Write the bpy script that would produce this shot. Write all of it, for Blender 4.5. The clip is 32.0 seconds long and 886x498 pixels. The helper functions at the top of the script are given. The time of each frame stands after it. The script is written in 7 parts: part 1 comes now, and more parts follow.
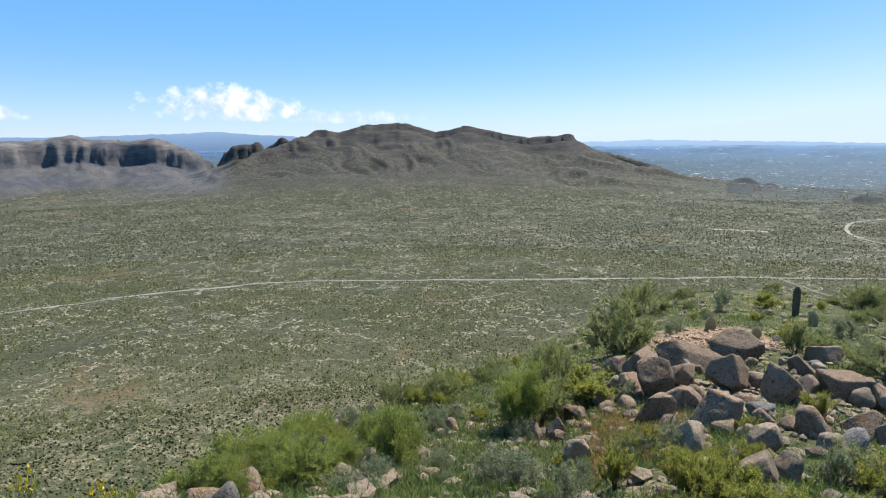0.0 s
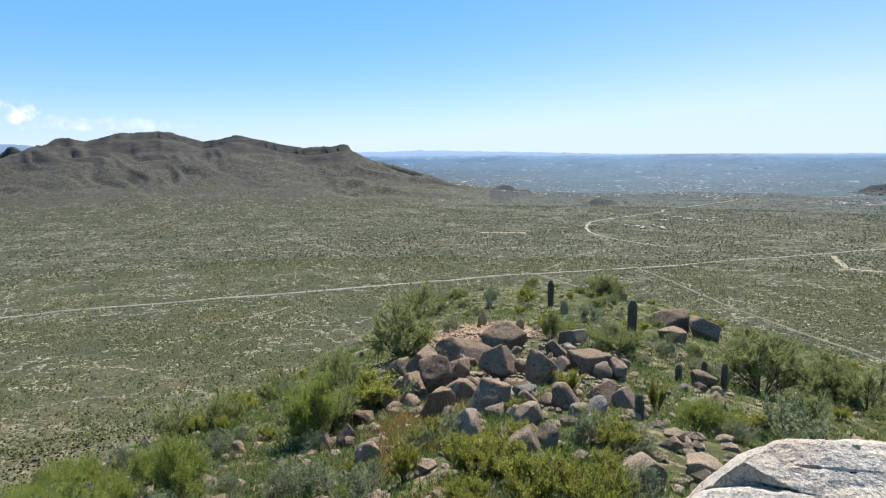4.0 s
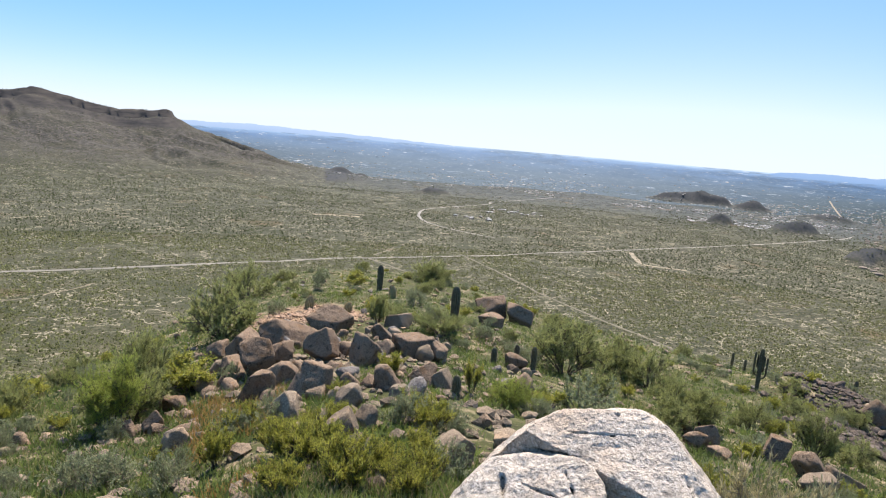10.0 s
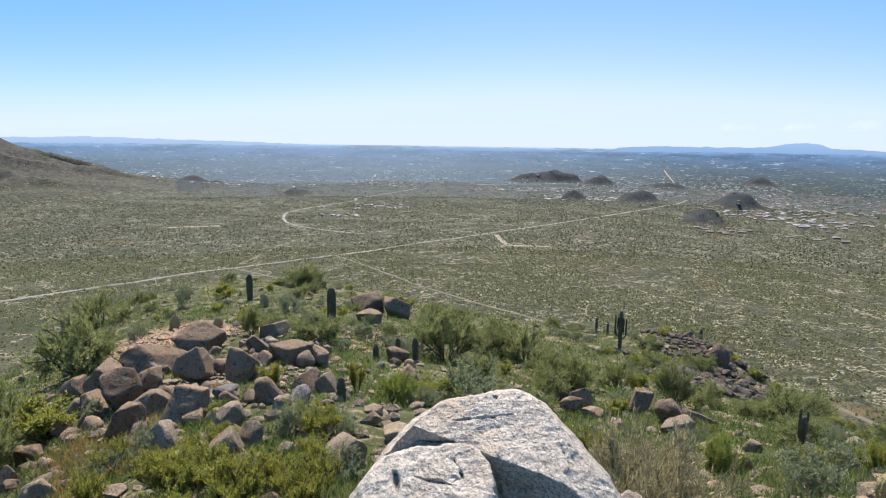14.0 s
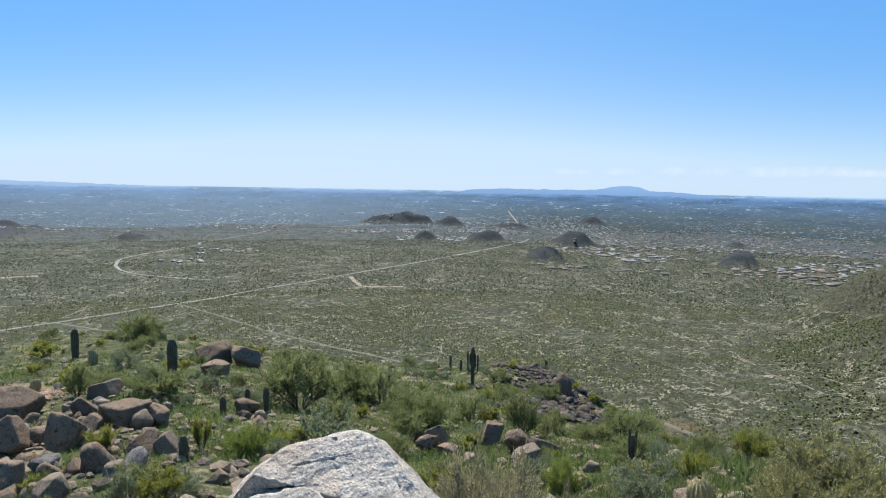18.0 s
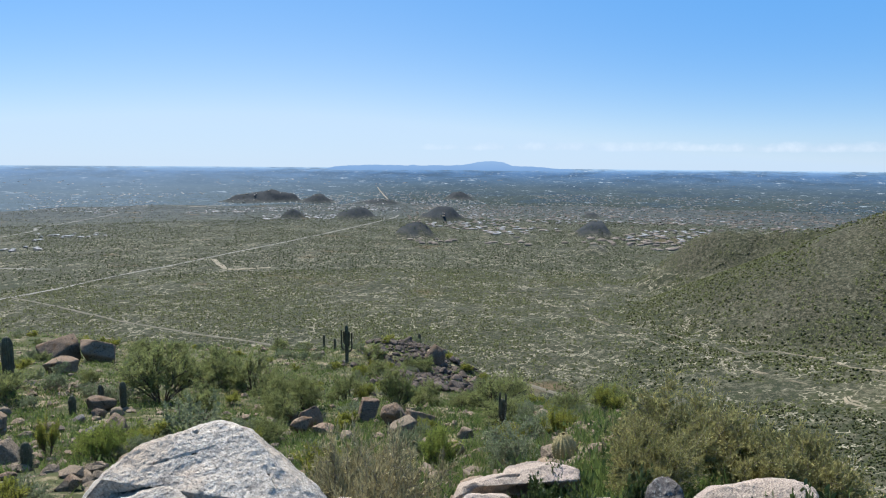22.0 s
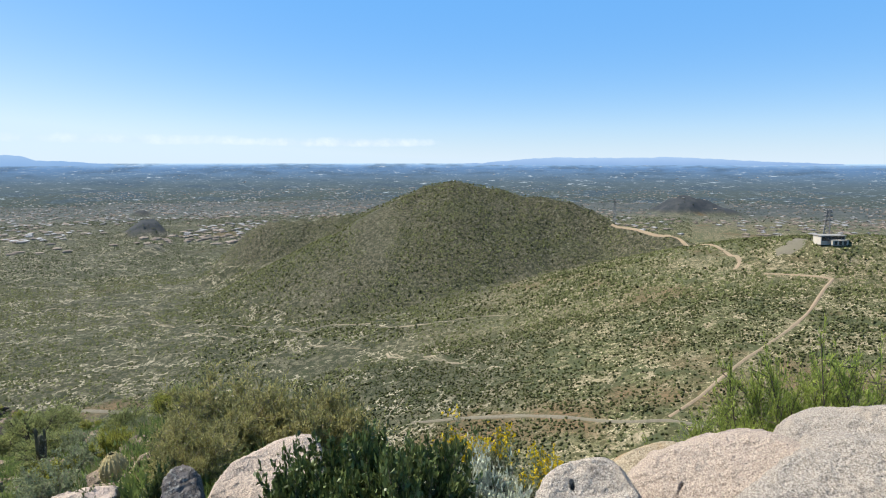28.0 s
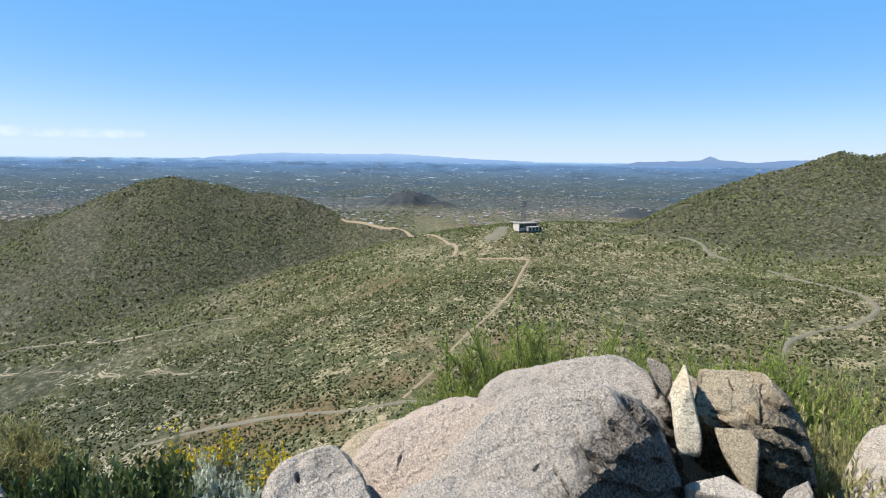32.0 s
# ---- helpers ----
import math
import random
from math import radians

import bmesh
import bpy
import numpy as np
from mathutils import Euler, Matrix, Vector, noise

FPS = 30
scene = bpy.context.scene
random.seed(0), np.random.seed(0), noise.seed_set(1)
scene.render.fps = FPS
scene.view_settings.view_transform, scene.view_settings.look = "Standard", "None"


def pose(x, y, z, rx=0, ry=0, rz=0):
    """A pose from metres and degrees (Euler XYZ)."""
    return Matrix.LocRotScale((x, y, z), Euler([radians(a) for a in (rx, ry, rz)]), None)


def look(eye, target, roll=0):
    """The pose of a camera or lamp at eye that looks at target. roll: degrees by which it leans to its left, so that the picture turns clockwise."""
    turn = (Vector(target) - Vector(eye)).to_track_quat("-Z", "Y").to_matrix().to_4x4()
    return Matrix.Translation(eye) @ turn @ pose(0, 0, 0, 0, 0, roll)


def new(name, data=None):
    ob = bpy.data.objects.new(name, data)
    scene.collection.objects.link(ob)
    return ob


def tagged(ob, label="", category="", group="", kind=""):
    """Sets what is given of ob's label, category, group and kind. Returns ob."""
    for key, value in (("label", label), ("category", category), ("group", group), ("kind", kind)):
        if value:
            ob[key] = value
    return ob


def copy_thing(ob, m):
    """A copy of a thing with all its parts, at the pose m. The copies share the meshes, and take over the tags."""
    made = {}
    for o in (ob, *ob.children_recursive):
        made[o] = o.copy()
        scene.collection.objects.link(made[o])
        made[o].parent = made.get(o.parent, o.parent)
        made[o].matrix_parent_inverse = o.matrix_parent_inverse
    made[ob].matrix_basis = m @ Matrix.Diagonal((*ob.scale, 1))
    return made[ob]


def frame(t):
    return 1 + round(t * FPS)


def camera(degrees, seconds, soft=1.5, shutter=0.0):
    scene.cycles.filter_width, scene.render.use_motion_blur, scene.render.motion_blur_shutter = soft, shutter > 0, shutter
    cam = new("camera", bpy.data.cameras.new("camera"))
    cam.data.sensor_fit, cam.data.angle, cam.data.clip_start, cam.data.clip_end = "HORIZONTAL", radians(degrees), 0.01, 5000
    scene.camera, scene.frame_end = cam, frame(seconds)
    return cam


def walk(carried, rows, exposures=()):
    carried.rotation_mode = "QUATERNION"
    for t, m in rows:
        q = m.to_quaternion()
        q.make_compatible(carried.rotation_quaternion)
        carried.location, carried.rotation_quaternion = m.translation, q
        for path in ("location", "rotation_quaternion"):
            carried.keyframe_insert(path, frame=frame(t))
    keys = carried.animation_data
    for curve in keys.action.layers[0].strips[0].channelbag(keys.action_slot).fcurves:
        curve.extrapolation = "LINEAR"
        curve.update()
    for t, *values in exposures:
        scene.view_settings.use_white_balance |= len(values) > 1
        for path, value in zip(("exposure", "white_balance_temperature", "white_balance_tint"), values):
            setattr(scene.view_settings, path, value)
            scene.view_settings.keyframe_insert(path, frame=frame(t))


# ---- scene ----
LENS = 70.43
PATH = (
    (0.0, -0.139, 0.312, 164.923, -23.22, -9.58, -0.43), (0.5, -0.130, 0.250, 164.938, -21.69, -10.13, -0.37),
    (1.0, -0.120, 0.193, 164.964, -19.37, -9.95, -0.23), (1.5, -0.114, 0.145, 164.983, -16.41, -9.70, 0.01),
    (2.0, -0.106, 0.108, 164.986, -13.83, -9.50, 0.20), (2.5, -0.102, 0.094, 164.990, -11.69, -8.84, 0.36),
    (3.0, -0.088, 0.086, 164.990, -9.49, -8.49, 0.23), (3.5, -0.073, 0.072, 164.977, -7.07, -8.43, 0.15),
    (4.0, -0.055, 0.061, 164.972, -3.21, -8.79, -0.34), (4.5, -0.056, 0.055, 164.969, -0.49, -9.58, -1.09),
    (6.5, -0.030, 0.045, 164.976, 3.82, -10.59, -0.73), (7.0, -0.029, 0.049, 164.978, 5.57, -9.10, -0.11),
    (7.5, -0.028, 0.052, 164.969, 5.96, -8.30, 0.64), (8.0, -0.021, 0.060, 164.972, 7.78, -8.37, 0.51),
    (8.5, -0.030, 0.052, 164.962, 9.45, -8.72, 1.76), (9.0, -0.027, 0.031, 164.964, 10.83, -9.47, 3.59),
    (9.5, -0.003, 0.014, 164.963, 10.96, -9.49, 4.99), (10.0, 0.024, 0.016, 164.965, 12.23, -9.65, 4.87),
    (10.5, 0.021, 0.034, 164.966, 12.98, -8.97, 2.28), (11.0, -0.006, 0.056, 164.978, 16.04, -8.66, 0.75),
    (11.5, -0.011, 0.051, 164.981, 17.88, -8.19, 0.09), (12.0, 0.003, 0.021, 164.984, 19.04, -8.72, 1.13),
    (12.5, 0.009, 0.003, 164.995, 19.16, -9.11, 1.46), (13.0, 0.001, 0.001, 165.000, 20.36, -9.25, 1.20),
    (13.5, 0.007, -0.020, 165.008, 22.45, -9.64, 1.00), (15.5, -0.009, -0.214, 165.083, 29.87, -8.17, 0.23),
    (16.0, 0.003, -0.265, 165.089, 32.80, -7.01, -0.12), (16.5, -0.003, -0.281, 165.093, 34.75, -6.14, -0.29),
    (17.0, -0.013, -0.289, 165.089, 36.76, -5.53, 0.08), (17.5, -0.023, -0.281, 165.088, 37.58, -5.80, 0.79),
    (18.0, -0.018, -0.274, 165.086, 37.44, -5.60, 0.99), (18.5, -0.007, -0.273, 165.087, 39.15, -6.13, 0.89),
    (19.0, 0.009, -0.278, 165.085, 42.08, -6.54, 0.84), (19.5, 0.016, -0.277, 165.084, 43.94, -6.76, 0.70),
    (20.0, 0.024, -0.276, 165.079, 45.71, -6.84, 0.64), (20.5, 0.025, -0.273, 165.077, 47.20, -7.04, 0.63),
    (21.0, 0.021, -0.272, 165.079, 48.05, -7.18, 0.75), (21.5, 0.021, -0.262, 165.078, 48.46, -7.48, 0.82),
    (22.0, 0.036, -0.247, 165.072, 49.29, -7.60, 0.44), (22.5, 0.052, -0.248, 165.061, 51.37, -7.67, 0.18),
    (23.0, 0.040, -0.300, 165.065, 54.37, -8.43, 0.32), (23.5, 0.031, -0.349, 165.063, 61.13, -9.78, 1.45),
    (24.0, 0.008, -0.394, 165.079, 63.12, -9.36, 0.27), (24.5, -0.003, -0.395, 165.092, 63.36, -8.03, -0.35),
    (26.5, -0.030, -0.530, 165.118, 75.58, -6.57, 0.03), (27.0, -0.039, -0.563, 165.121, 79.48, -6.64, -0.04),
    (27.5, -0.049, -0.594, 165.122, 83.36, -7.65, 0.11), (28.0, -0.057, -0.619, 165.126, 88.25, -8.02, 0.03),
    (28.5, -0.058, -0.641, 165.127, 92.84, -8.15, -0.37), (29.0, -0.068, -0.655, 165.128, 96.77, -8.42, -0.80),
    (29.5, -0.065, -0.664, 165.128, 99.47, -8.18, -1.33), (30.0, -0.066, -0.666, 165.131, 102.34, -8.10, -1.11),
    (30.5, -0.066, -0.660, 165.131, 105.29, -8.06, -0.77), (31.0, -0.064, -0.660, 165.130, 108.57, -8.12, -0.24),
    (31.5, -0.082, -0.671, 165.133, 110.22, -8.27, -0.16), (32.0, -0.114, -0.685, 165.132, 112.57, -8.27, 0.69),
)


def stand(x, y, z, heading, tilt, lean):
    """The camera's pose: heading clockwise from +y, tilt upwards, lean to its left, in degrees."""
    return pose(x, y, z, 90 + tilt, 0, -heading) @ pose(0, 0, 0, 0, 0, lean)


cam = camera(LENS, 32.0, soft=1.1)
walk(cam, [(t, stand(*p)) for t, *p in PATH],
     exposures=[(0.0, 1.23, 6150, 10), (4.5, 1.27, 6250, 10), (8.0, 1.40, 6550, 17), (10.5, 1.40, 6580, 17), (13.5, 1.26, 6400, 15), (17.0, 1.08, 6000, 10),
                (22.5, 1.01, 5900, 10), (24.3, 1.20, 6380, 10), (28.0, 1.20, 6250, 10), (32.0, 1.18, 6050, 10)])

# ---- world and sun ----
SUN_AZ, SUN_EL = 16.0, 53.0
sun_way = Vector((math.sin(radians(SUN_AZ)) * math.cos(radians(SUN_EL)),
                  math.cos(radians(SUN_AZ)) * math.cos(radians(SUN_EL)), math.sin(radians(SUN_EL))))
sun_data = bpy.data.lights.new("sun", "SUN")
sun_data.energy, sun_data.angle, sun_data.color = 5.0, radians(0.53), (1.0, 0.92, 0.79)
sun = new("sun", sun_data)
sun.matrix_world = look(Vector((0, 0, 400)) + sun_way, (0, 0, 400))

world = bpy.data.worlds.new("sky")
scene.world = world
world.use_nodes = True
wn, wl = world.node_tree.nodes, world.node_tree.links
wn.clear()
sky = wn.new("ShaderNodeTexSky")
sky.sky_type, sky.sun_disc = "NISHITA", False
sky.sun_elevation, sky.sun_rotation = radians(SUN_EL), radians(SUN_AZ)
sky.altitude, sky.air_density, sky.dust_density, sky.ozone_density = 600, 1.0, 0.2, 3.0


def wmath(op, a, b=None, c=None):
    n = wn.new("ShaderNodeMath")
    n.operation = op
    for i, v in enumerate((a, b, c)):
        if v is None:
            continue
        if isinstance(v, (int, float)):
            n.inputs[i].default_value = v
        else:
            wl.new(v, n.inputs[i])
    return n.outputs[0]


# a small bank of cumulus low over the far range, and thin streaks near the horizon
tc = wn.new("ShaderNodeTexCoord")
sep = wn.new("ShaderNodeSeparateXYZ")
wl.new(tc.outputs["Generated"], sep.inputs[0])
az = wmath("ARCTAN2", sep.outputs[0], sep.outputs[1])
el = wmath("ARCSINE", sep.outputs[2])


def cloud(az_deg, el_deg, half_w, half_h, scale, seed, soft):
    u = wmath("DIVIDE", wmath("SUBTRACT", az, radians(az_deg)), radians(half_w))
    v = wmath("DIVIDE", wmath("SUBTRACT", el, radians(el_deg)), radians(half_h))
    vpos = wmath("MAXIMUM", v, wmath("MULTIPLY", v, -1.8))
    r = wmath("ADD", wmath("MULTIPLY", u, u), wmath("MULTIPLY", vpos, vpos))
    comb = wn.new("ShaderNodeCombineXYZ")
    wl.new(az, comb.inputs[0]), wl.new(el, comb.inputs[1])
    comb.inputs[2].default_value = seed
    tex = wn.new("ShaderNodeTexNoise")
    tex.inputs["Scale"].default_value, tex.inputs["Detail"].default_value = scale, 7
    tex.inputs["Roughness"].default_value = 0.6
    wl.new(comb.outputs[0], tex.inputs["Vector"])
    m = wmath("SUBTRACT", wmath("MULTIPLY", wmath("SUBTRACT", tex.outputs[0], 0.42), 4.5), wmath("SUBTRACT", r, 0.75))
    ramp = wmath("MULTIPLY", m, soft)
    n = wn.new("ShaderNodeClamp")
    wl.new(ramp, n.inputs[0])
    inside = wmath("LESS_THAN", r, 3.0)
    return wmath("MULTIPLY", n.outputs[0], inside), tex.outputs[0]


puffs = [cloud(-41.8, 3.0, 6.2, 1.75, 30, 1.3, 1.0), cloud(-32.0, 2.2, 7.5, 0.75, 34, 4.7, 0.45),
         cloud(-58.5, 2.3, 2.4, 0.8, 34, 7.7, 0.7), cloud(62, 1.6, 16, 0.5, 20, 9.1, 0.2), cloud(80, 1.5, 9, 0.5, 20, 2.6, 0.3)]
hs = wn.new("ShaderNodeHueSaturation")
hs.inputs["Saturation"].default_value = 1.5
wl.new(sky.outputs[0], hs.inputs["Color"])
pale = wn.new("ShaderNodeMix")
pale.data_type = "RGBA"
lift = wmath("MULTIPLY", wmath("POWER", 2.718, wmath("MULTIPLY", wmath("MAXIMUM", el, 0.0), -9.0)), 0.85)
toward = wmath("POWER", wmath("MAXIMUM", wmath("COSINE", wmath("SUBTRACT", az, radians(SUN_AZ + 18))), 0.0), 5.0)
aureole = wmath("MULTIPLY", toward, wmath("MULTIPLY", wmath("POWER", 2.718, wmath("MULTIPLY", wmath("MAXIMUM", el, 0.0), -2.2)), 0.50))
lift = wmath("MINIMUM", wmath("ADD", lift, aureole), 0.9)
wl.new(lift, pale.inputs[0]), wl.new(hs.outputs[0], pale.inputs[6])
pale.inputs[7].default_value = (6.2, 7.5, 8.8, 1)
azure = wn.new("ShaderNodeMix")
azure.data_type = "RGBA"
wl.new(wmath("MULTIPLY", wmath("MAXIMUM", wmath("SUBTRACT", 0.85, lift), 0.0), 0.8), azure.inputs[0]), wl.new(pale.outputs[2], azure.inputs[6])
azure.inputs[7].default_value = (2.0, 4.9, 9.4, 1)
col = azure.outputs[2]
for i, (mask, grain) in enumerate(puffs):
    white = wn.new("ShaderNodeValToRGB")
    white.color_ramp.elements[0].position, white.color_ramp.elements[0].color = 0.3, (5.0, 5.9, 7.4, 1)
    white.color_ramp.elements[1].position, white.color_ramp.elements[1].color = 0.6, (9.5, 9.6, 9.8, 1)
    wl.new(grain, white.inputs[0])
    mix = wn.new("ShaderNodeMix")
    mix.data_type = "RGBA"
    wl.new(mask, mix.inputs[0]), wl.new(col, mix.inputs[6]), wl.new(white.outputs[0], mix.inputs[7])
    col = mix.outputs[2]
bg = wn.new("ShaderNodeBackground")
bg.inputs[1].default_value = 0.051
wl.new(col, bg.inputs[0])
wo = wn.new("ShaderNodeOutputWorld")
wl.new(bg.outputs[0], wo.inputs[0])


# ---- materials ----
def material(name, dark, light, scale=4.0, rough=0.9, bump=0.3, big=None, spec=0.25, detail=8, dist=0.02, mid=0.5, tint=None,
             random_by=None, vary=0.0, translucent=0.0):
    """A two-scale procedural surface: fine grain between dark and light, large stains towards tint, relief from the grain."""
    m = bpy.data.materials.new(name)
    m.use_nodes = True
    n, l = m.node_tree.nodes, m.node_tree.links
    b = n["Principled BSDF"]
    geo = n.new("ShaderNodeNewGeometry")
    fine = n.new("ShaderNodeTexNoise")
    fine.inputs["Scale"].default_value, fine.inputs["Detail"].default_value = scale, detail
    fine.inputs["Roughness"].default_value = 0.65
    l.new(geo.outputs["Position"], fine.inputs["Vector"])
    ramp = n.new("ShaderNodeValToRGB")
    ramp.color_ramp.elements[0].position, ramp.color_ramp.elements[1].position = mid - 0.18, mid + 0.18
    ramp.color_ramp.elements[0].color, ramp.color_ramp.elements[1].color = (*dark, 1), (*light, 1)
    l.new(fine.outputs[0], ramp.inputs[0])
    out = ramp.outputs[0]
    if tint:
        wide = n.new("ShaderNodeTexNoise")
        wide.inputs["Scale"].default_value, wide.inputs["Detail"].default_value = big or scale / 9, 4
        l.new(geo.outputs["Position"], wide.inputs["Vector"])
        sw = n.new("ShaderNodeMapRange")
        sw.inputs[1].default_value, sw.inputs[2].default_value = 0.42, 0.66
        l.new(wide.outputs[0], sw.inputs[0])
        mix = n.new("ShaderNodeMix")
        mix.data_type = "RGBA"
        l.new(sw.outputs[0], mix.inputs[0]), l.new(out, mix.inputs[6])
        mix.inputs[7].default_value = (*tint, 1)
        out = mix.outputs[2]
    if random_by:
        if random_by == "island":
            rnd = geo.outputs["Random Per Island"]
        else:
            rnd = n.new("ShaderNodeObjectInfo").outputs["Random"]
        hs = n.new("ShaderNodeHueSaturation")
        val = n.new("ShaderNodeMapRange")
        val.inputs[3].default_value, val.inputs[4].default_value = 1 - vary, 1 + vary
        l.new(rnd, val.inputs[0])
        l.new(val.outputs[0], hs.inputs["Value"])
        l.new(out, hs.inputs["Color"])
        out = hs.outputs[0]
    l.new(out, b.inputs["Base Color"])
    b.inputs["Roughness"].default_value = rough
    b.inputs["Specular IOR Level"].default_value = spec
    if bump:
        bp = n.new("ShaderNodeBump")
        bp.inputs["Strength"].default_value, bp.inputs["Distance"].default_value = bump, dist
        l.new(fine.outputs[0], bp.inputs["Height"])
        l.new(bp.outputs[0], b.inputs["Normal"])
    if translucent:
        tr = n.new("ShaderNodeBsdfTranslucent")
        l.new(out, tr.inputs[0])
        mx = n.new("ShaderNodeMixShader")
        mx.inputs[0].default_value = translucent
        l.new(b.outputs[0], mx.inputs[1]), l.new(tr.outputs[0], mx.inputs[2])
        l.new(mx.outputs[0], n["Material Output"].inputs[0])
    return m


def desert_ground():
    """Pale gravelly desert soil with grass-green patches, thinning scrub and washes, at three scales."""
    m = bpy.data.materials.new("desert_ground")
    m.use_nodes = True
    n, l = m.node_tree.nodes, m.node_tree.links
    b = n["Principled BSDF"]
    b.inputs["Roughness"].default_value, b.inputs["Specular IOR Level"].default_value = 0.95, 0.1
    geo = n.new("ShaderNodeNewGeometry")

    def tex(scale, detail=5, rough=0.6):
        t = n.new("ShaderNodeTexNoise")
        t.inputs["Scale"].default_value, t.inputs["Detail"].default_value, t.inputs["Roughness"].default_value = scale, detail, rough
        l.new(geo.outputs["Position"], t.inputs["Vector"])
        return t.outputs[0]

    def span(v, a, c):
        r = n.new("ShaderNodeMapRange")
        r.inputs[1].default_value, r.inputs[2].default_value = a, c
        l.new(v, r.inputs[0])
        return r.outputs[0]

    def mixed(f, a, c):
        x = n.new("ShaderNodeMix")
        x.data_type = "RGBA"
        l.new(f, x.inputs[0])
        for i, v in ((6, a), (7, c)):
            if isinstance(v, tuple):
                x.inputs[i].default_value = (*v, 1)
            else:
                l.new(v, x.inputs[i])
        return x.outputs[2]

    def vein(scale, detail, half, soft):
        """Thin winding lines where a noise crosses its middle."""
        off = n.new("ShaderNodeMath")
        off.operation = "SUBTRACT"
        l.new(tex(scale, detail, 0.62), off.inputs[0])
        off.inputs[1].default_value = 0.5
        mag = n.new("ShaderNodeMath")
        mag.operation = "ABSOLUTE"
        l.new(off.outputs[0], mag.inputs[0])
        return span(mag.outputs[0], half + soft, half)

    def both(a, c):
        p = n.new("ShaderNodeMath")
        p.operation = "MULTIPLY"
        l.new(a, p.inputs[0]), l.new(c, p.inputs[1])
        return p.outputs[0]

    def zone(name):
        a = n.new("ShaderNodeAttribute")
        a.attribute_name = name
        return a.outputs["Fac"]

    soil = mixed(span(tex(3.0, 8), 0.35, 0.65), (0.101, 0.082, 0.049), (0.168, 0.139, 0.085))
    soil = mixed(span(tex(0.012, 4), 0.45, 0.62), soil, (0.128, 0.101, 0.063))
    grass = mixed(span(tex(0.9, 6), 0.4, 0.62), (0.057, 0.065, 0.027), (0.099, 0.101, 0.046))
    c = mixed(span(tex(0.009, 7, 0.7), 0.38, 0.58), soil, grass)
    c = mixed(span(tex(0.33, 3, 0.85), 0.56, 0.61), c, (0.296, 0.248, 0.160))
    c = mixed(span(tex(0.42, 4, 0.85), 0.46, 0.51), c, (0.041, 0.041, 0.018))
    c = mixed(span(tex(0.075, 6, 0.8), 0.53, 0.60), c, mixed(span(tex(0.5, 5, 0.8), 0.50, 0.62), (0.184, 0.154, 0.099), (0.068, 0.067, 0.032)))
    c = mixed(span(tex(0.055, 6, 0.8), 0.46, 0.40), c, mixed(span(tex(0.6, 5, 0.8), 0.54, 0.64), (0.033, 0.037, 0.016), (0.082, 0.073, 0.038)))
    green = mixed(span(tex(0.06, 6, 0.8), 0.44, 0.56), (0.042, 0.045, 0.026), (0.077, 0.072, 0.048))
    green = mixed(span(tex(0.013, 4, 0.7), 0.44, 0.62), green, (0.033, 0.039, 0.023))
    green = mixed(span(tex(0.15, 5, 0.85), 0.55, 0.60), green, (0.113, 0.102, 0.073))
    green = mixed(span(tex(0.30, 4, 0.85), 0.49, 0.53), green, (0.018, 0.022, 0.011))
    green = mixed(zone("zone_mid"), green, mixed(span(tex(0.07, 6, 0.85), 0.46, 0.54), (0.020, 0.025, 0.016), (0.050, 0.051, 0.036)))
    # shade of the backlit plain painted into its colour, by heading
    green = mixed(zone("zone_backlit"), green, mixed(span(tex(0.16, 6, 0.85), 0.50, 0.54), (0.013, 0.017, 0.009), (0.080, 0.075, 0.049)))
    green = mixed(both(vein(0.017, 5, 0.020, 0.02), span(tex(0.004, 3), 0.40, 0.52)), green, (0.022, 0.027, 0.012))
    green = mixed(both(vein(0.017, 5, 0.0045, 0.004), span(tex(0.02, 4, 0.8), 0.44, 0.50)), green, (0.213, 0.190, 0.140))
    green = mixed(both(vein(0.034, 4, 0.006, 0.006), span(tex(0.011, 4, 0.8), 0.46, 0.52)), green, (0.183, 0.163, 0.117))
    c = mixed(both(vein(0.045, 4, 0.003, 0.004), span(tex(0.014, 4, 0.8), 0.44, 0.52)), c, (0.235, 0.200, 0.135))
    c = mixed(both(vein(0.021, 4, 0.012, 0.012), span(tex(0.009, 3), 0.46, 0.54)), c, (0.040, 0.046, 0.021))
    c = mixed(zone("zone_plain"), c, green)
    # built-up land, its base colour also greyed and blued to paint haze
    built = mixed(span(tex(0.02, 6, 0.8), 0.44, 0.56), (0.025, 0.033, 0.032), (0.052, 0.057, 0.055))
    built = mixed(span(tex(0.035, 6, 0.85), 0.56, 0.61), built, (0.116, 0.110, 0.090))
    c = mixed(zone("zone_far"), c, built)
    red = span(tex(0.006, 5, 0.7), 0.60, 0.68)
    c = mixed(red, c, mixed(span(tex(0.5, 6, 0.8), 0.44, 0.56), (0.111, 0.074, 0.042), (0.047, 0.044, 0.021)))
    lush = mixed(span(tex(1.4, 8, 0.7), 0.40, 0.58), (0.033, 0.038, 0.014), (0.060, 0.062, 0.024))
    lush = mixed(span(tex(0.7, 7, 0.75), 0.52, 0.60), lush, (0.189, 0.152, 0.098))
    lush = mixed(zone("zone_rust"), lush, (0.215, 0.141, 0.087))
    lush = mixed(span(tex(5.0, 6, 0.75), 0.54, 0.61), lush, (0.022, 0.023, 0.010))
    c = mixed(zone("zone_spur"), c, lush)
    hill = mixed(span(tex(0.2, 8, 0.75), 0.42, 0.58), (0.046, 0.042, 0.025), (0.081, 0.074, 0.048))
    hill = mixed(span(tex(0.02, 5), 0.46, 0.66), hill, (0.045, 0.048, 0.024))
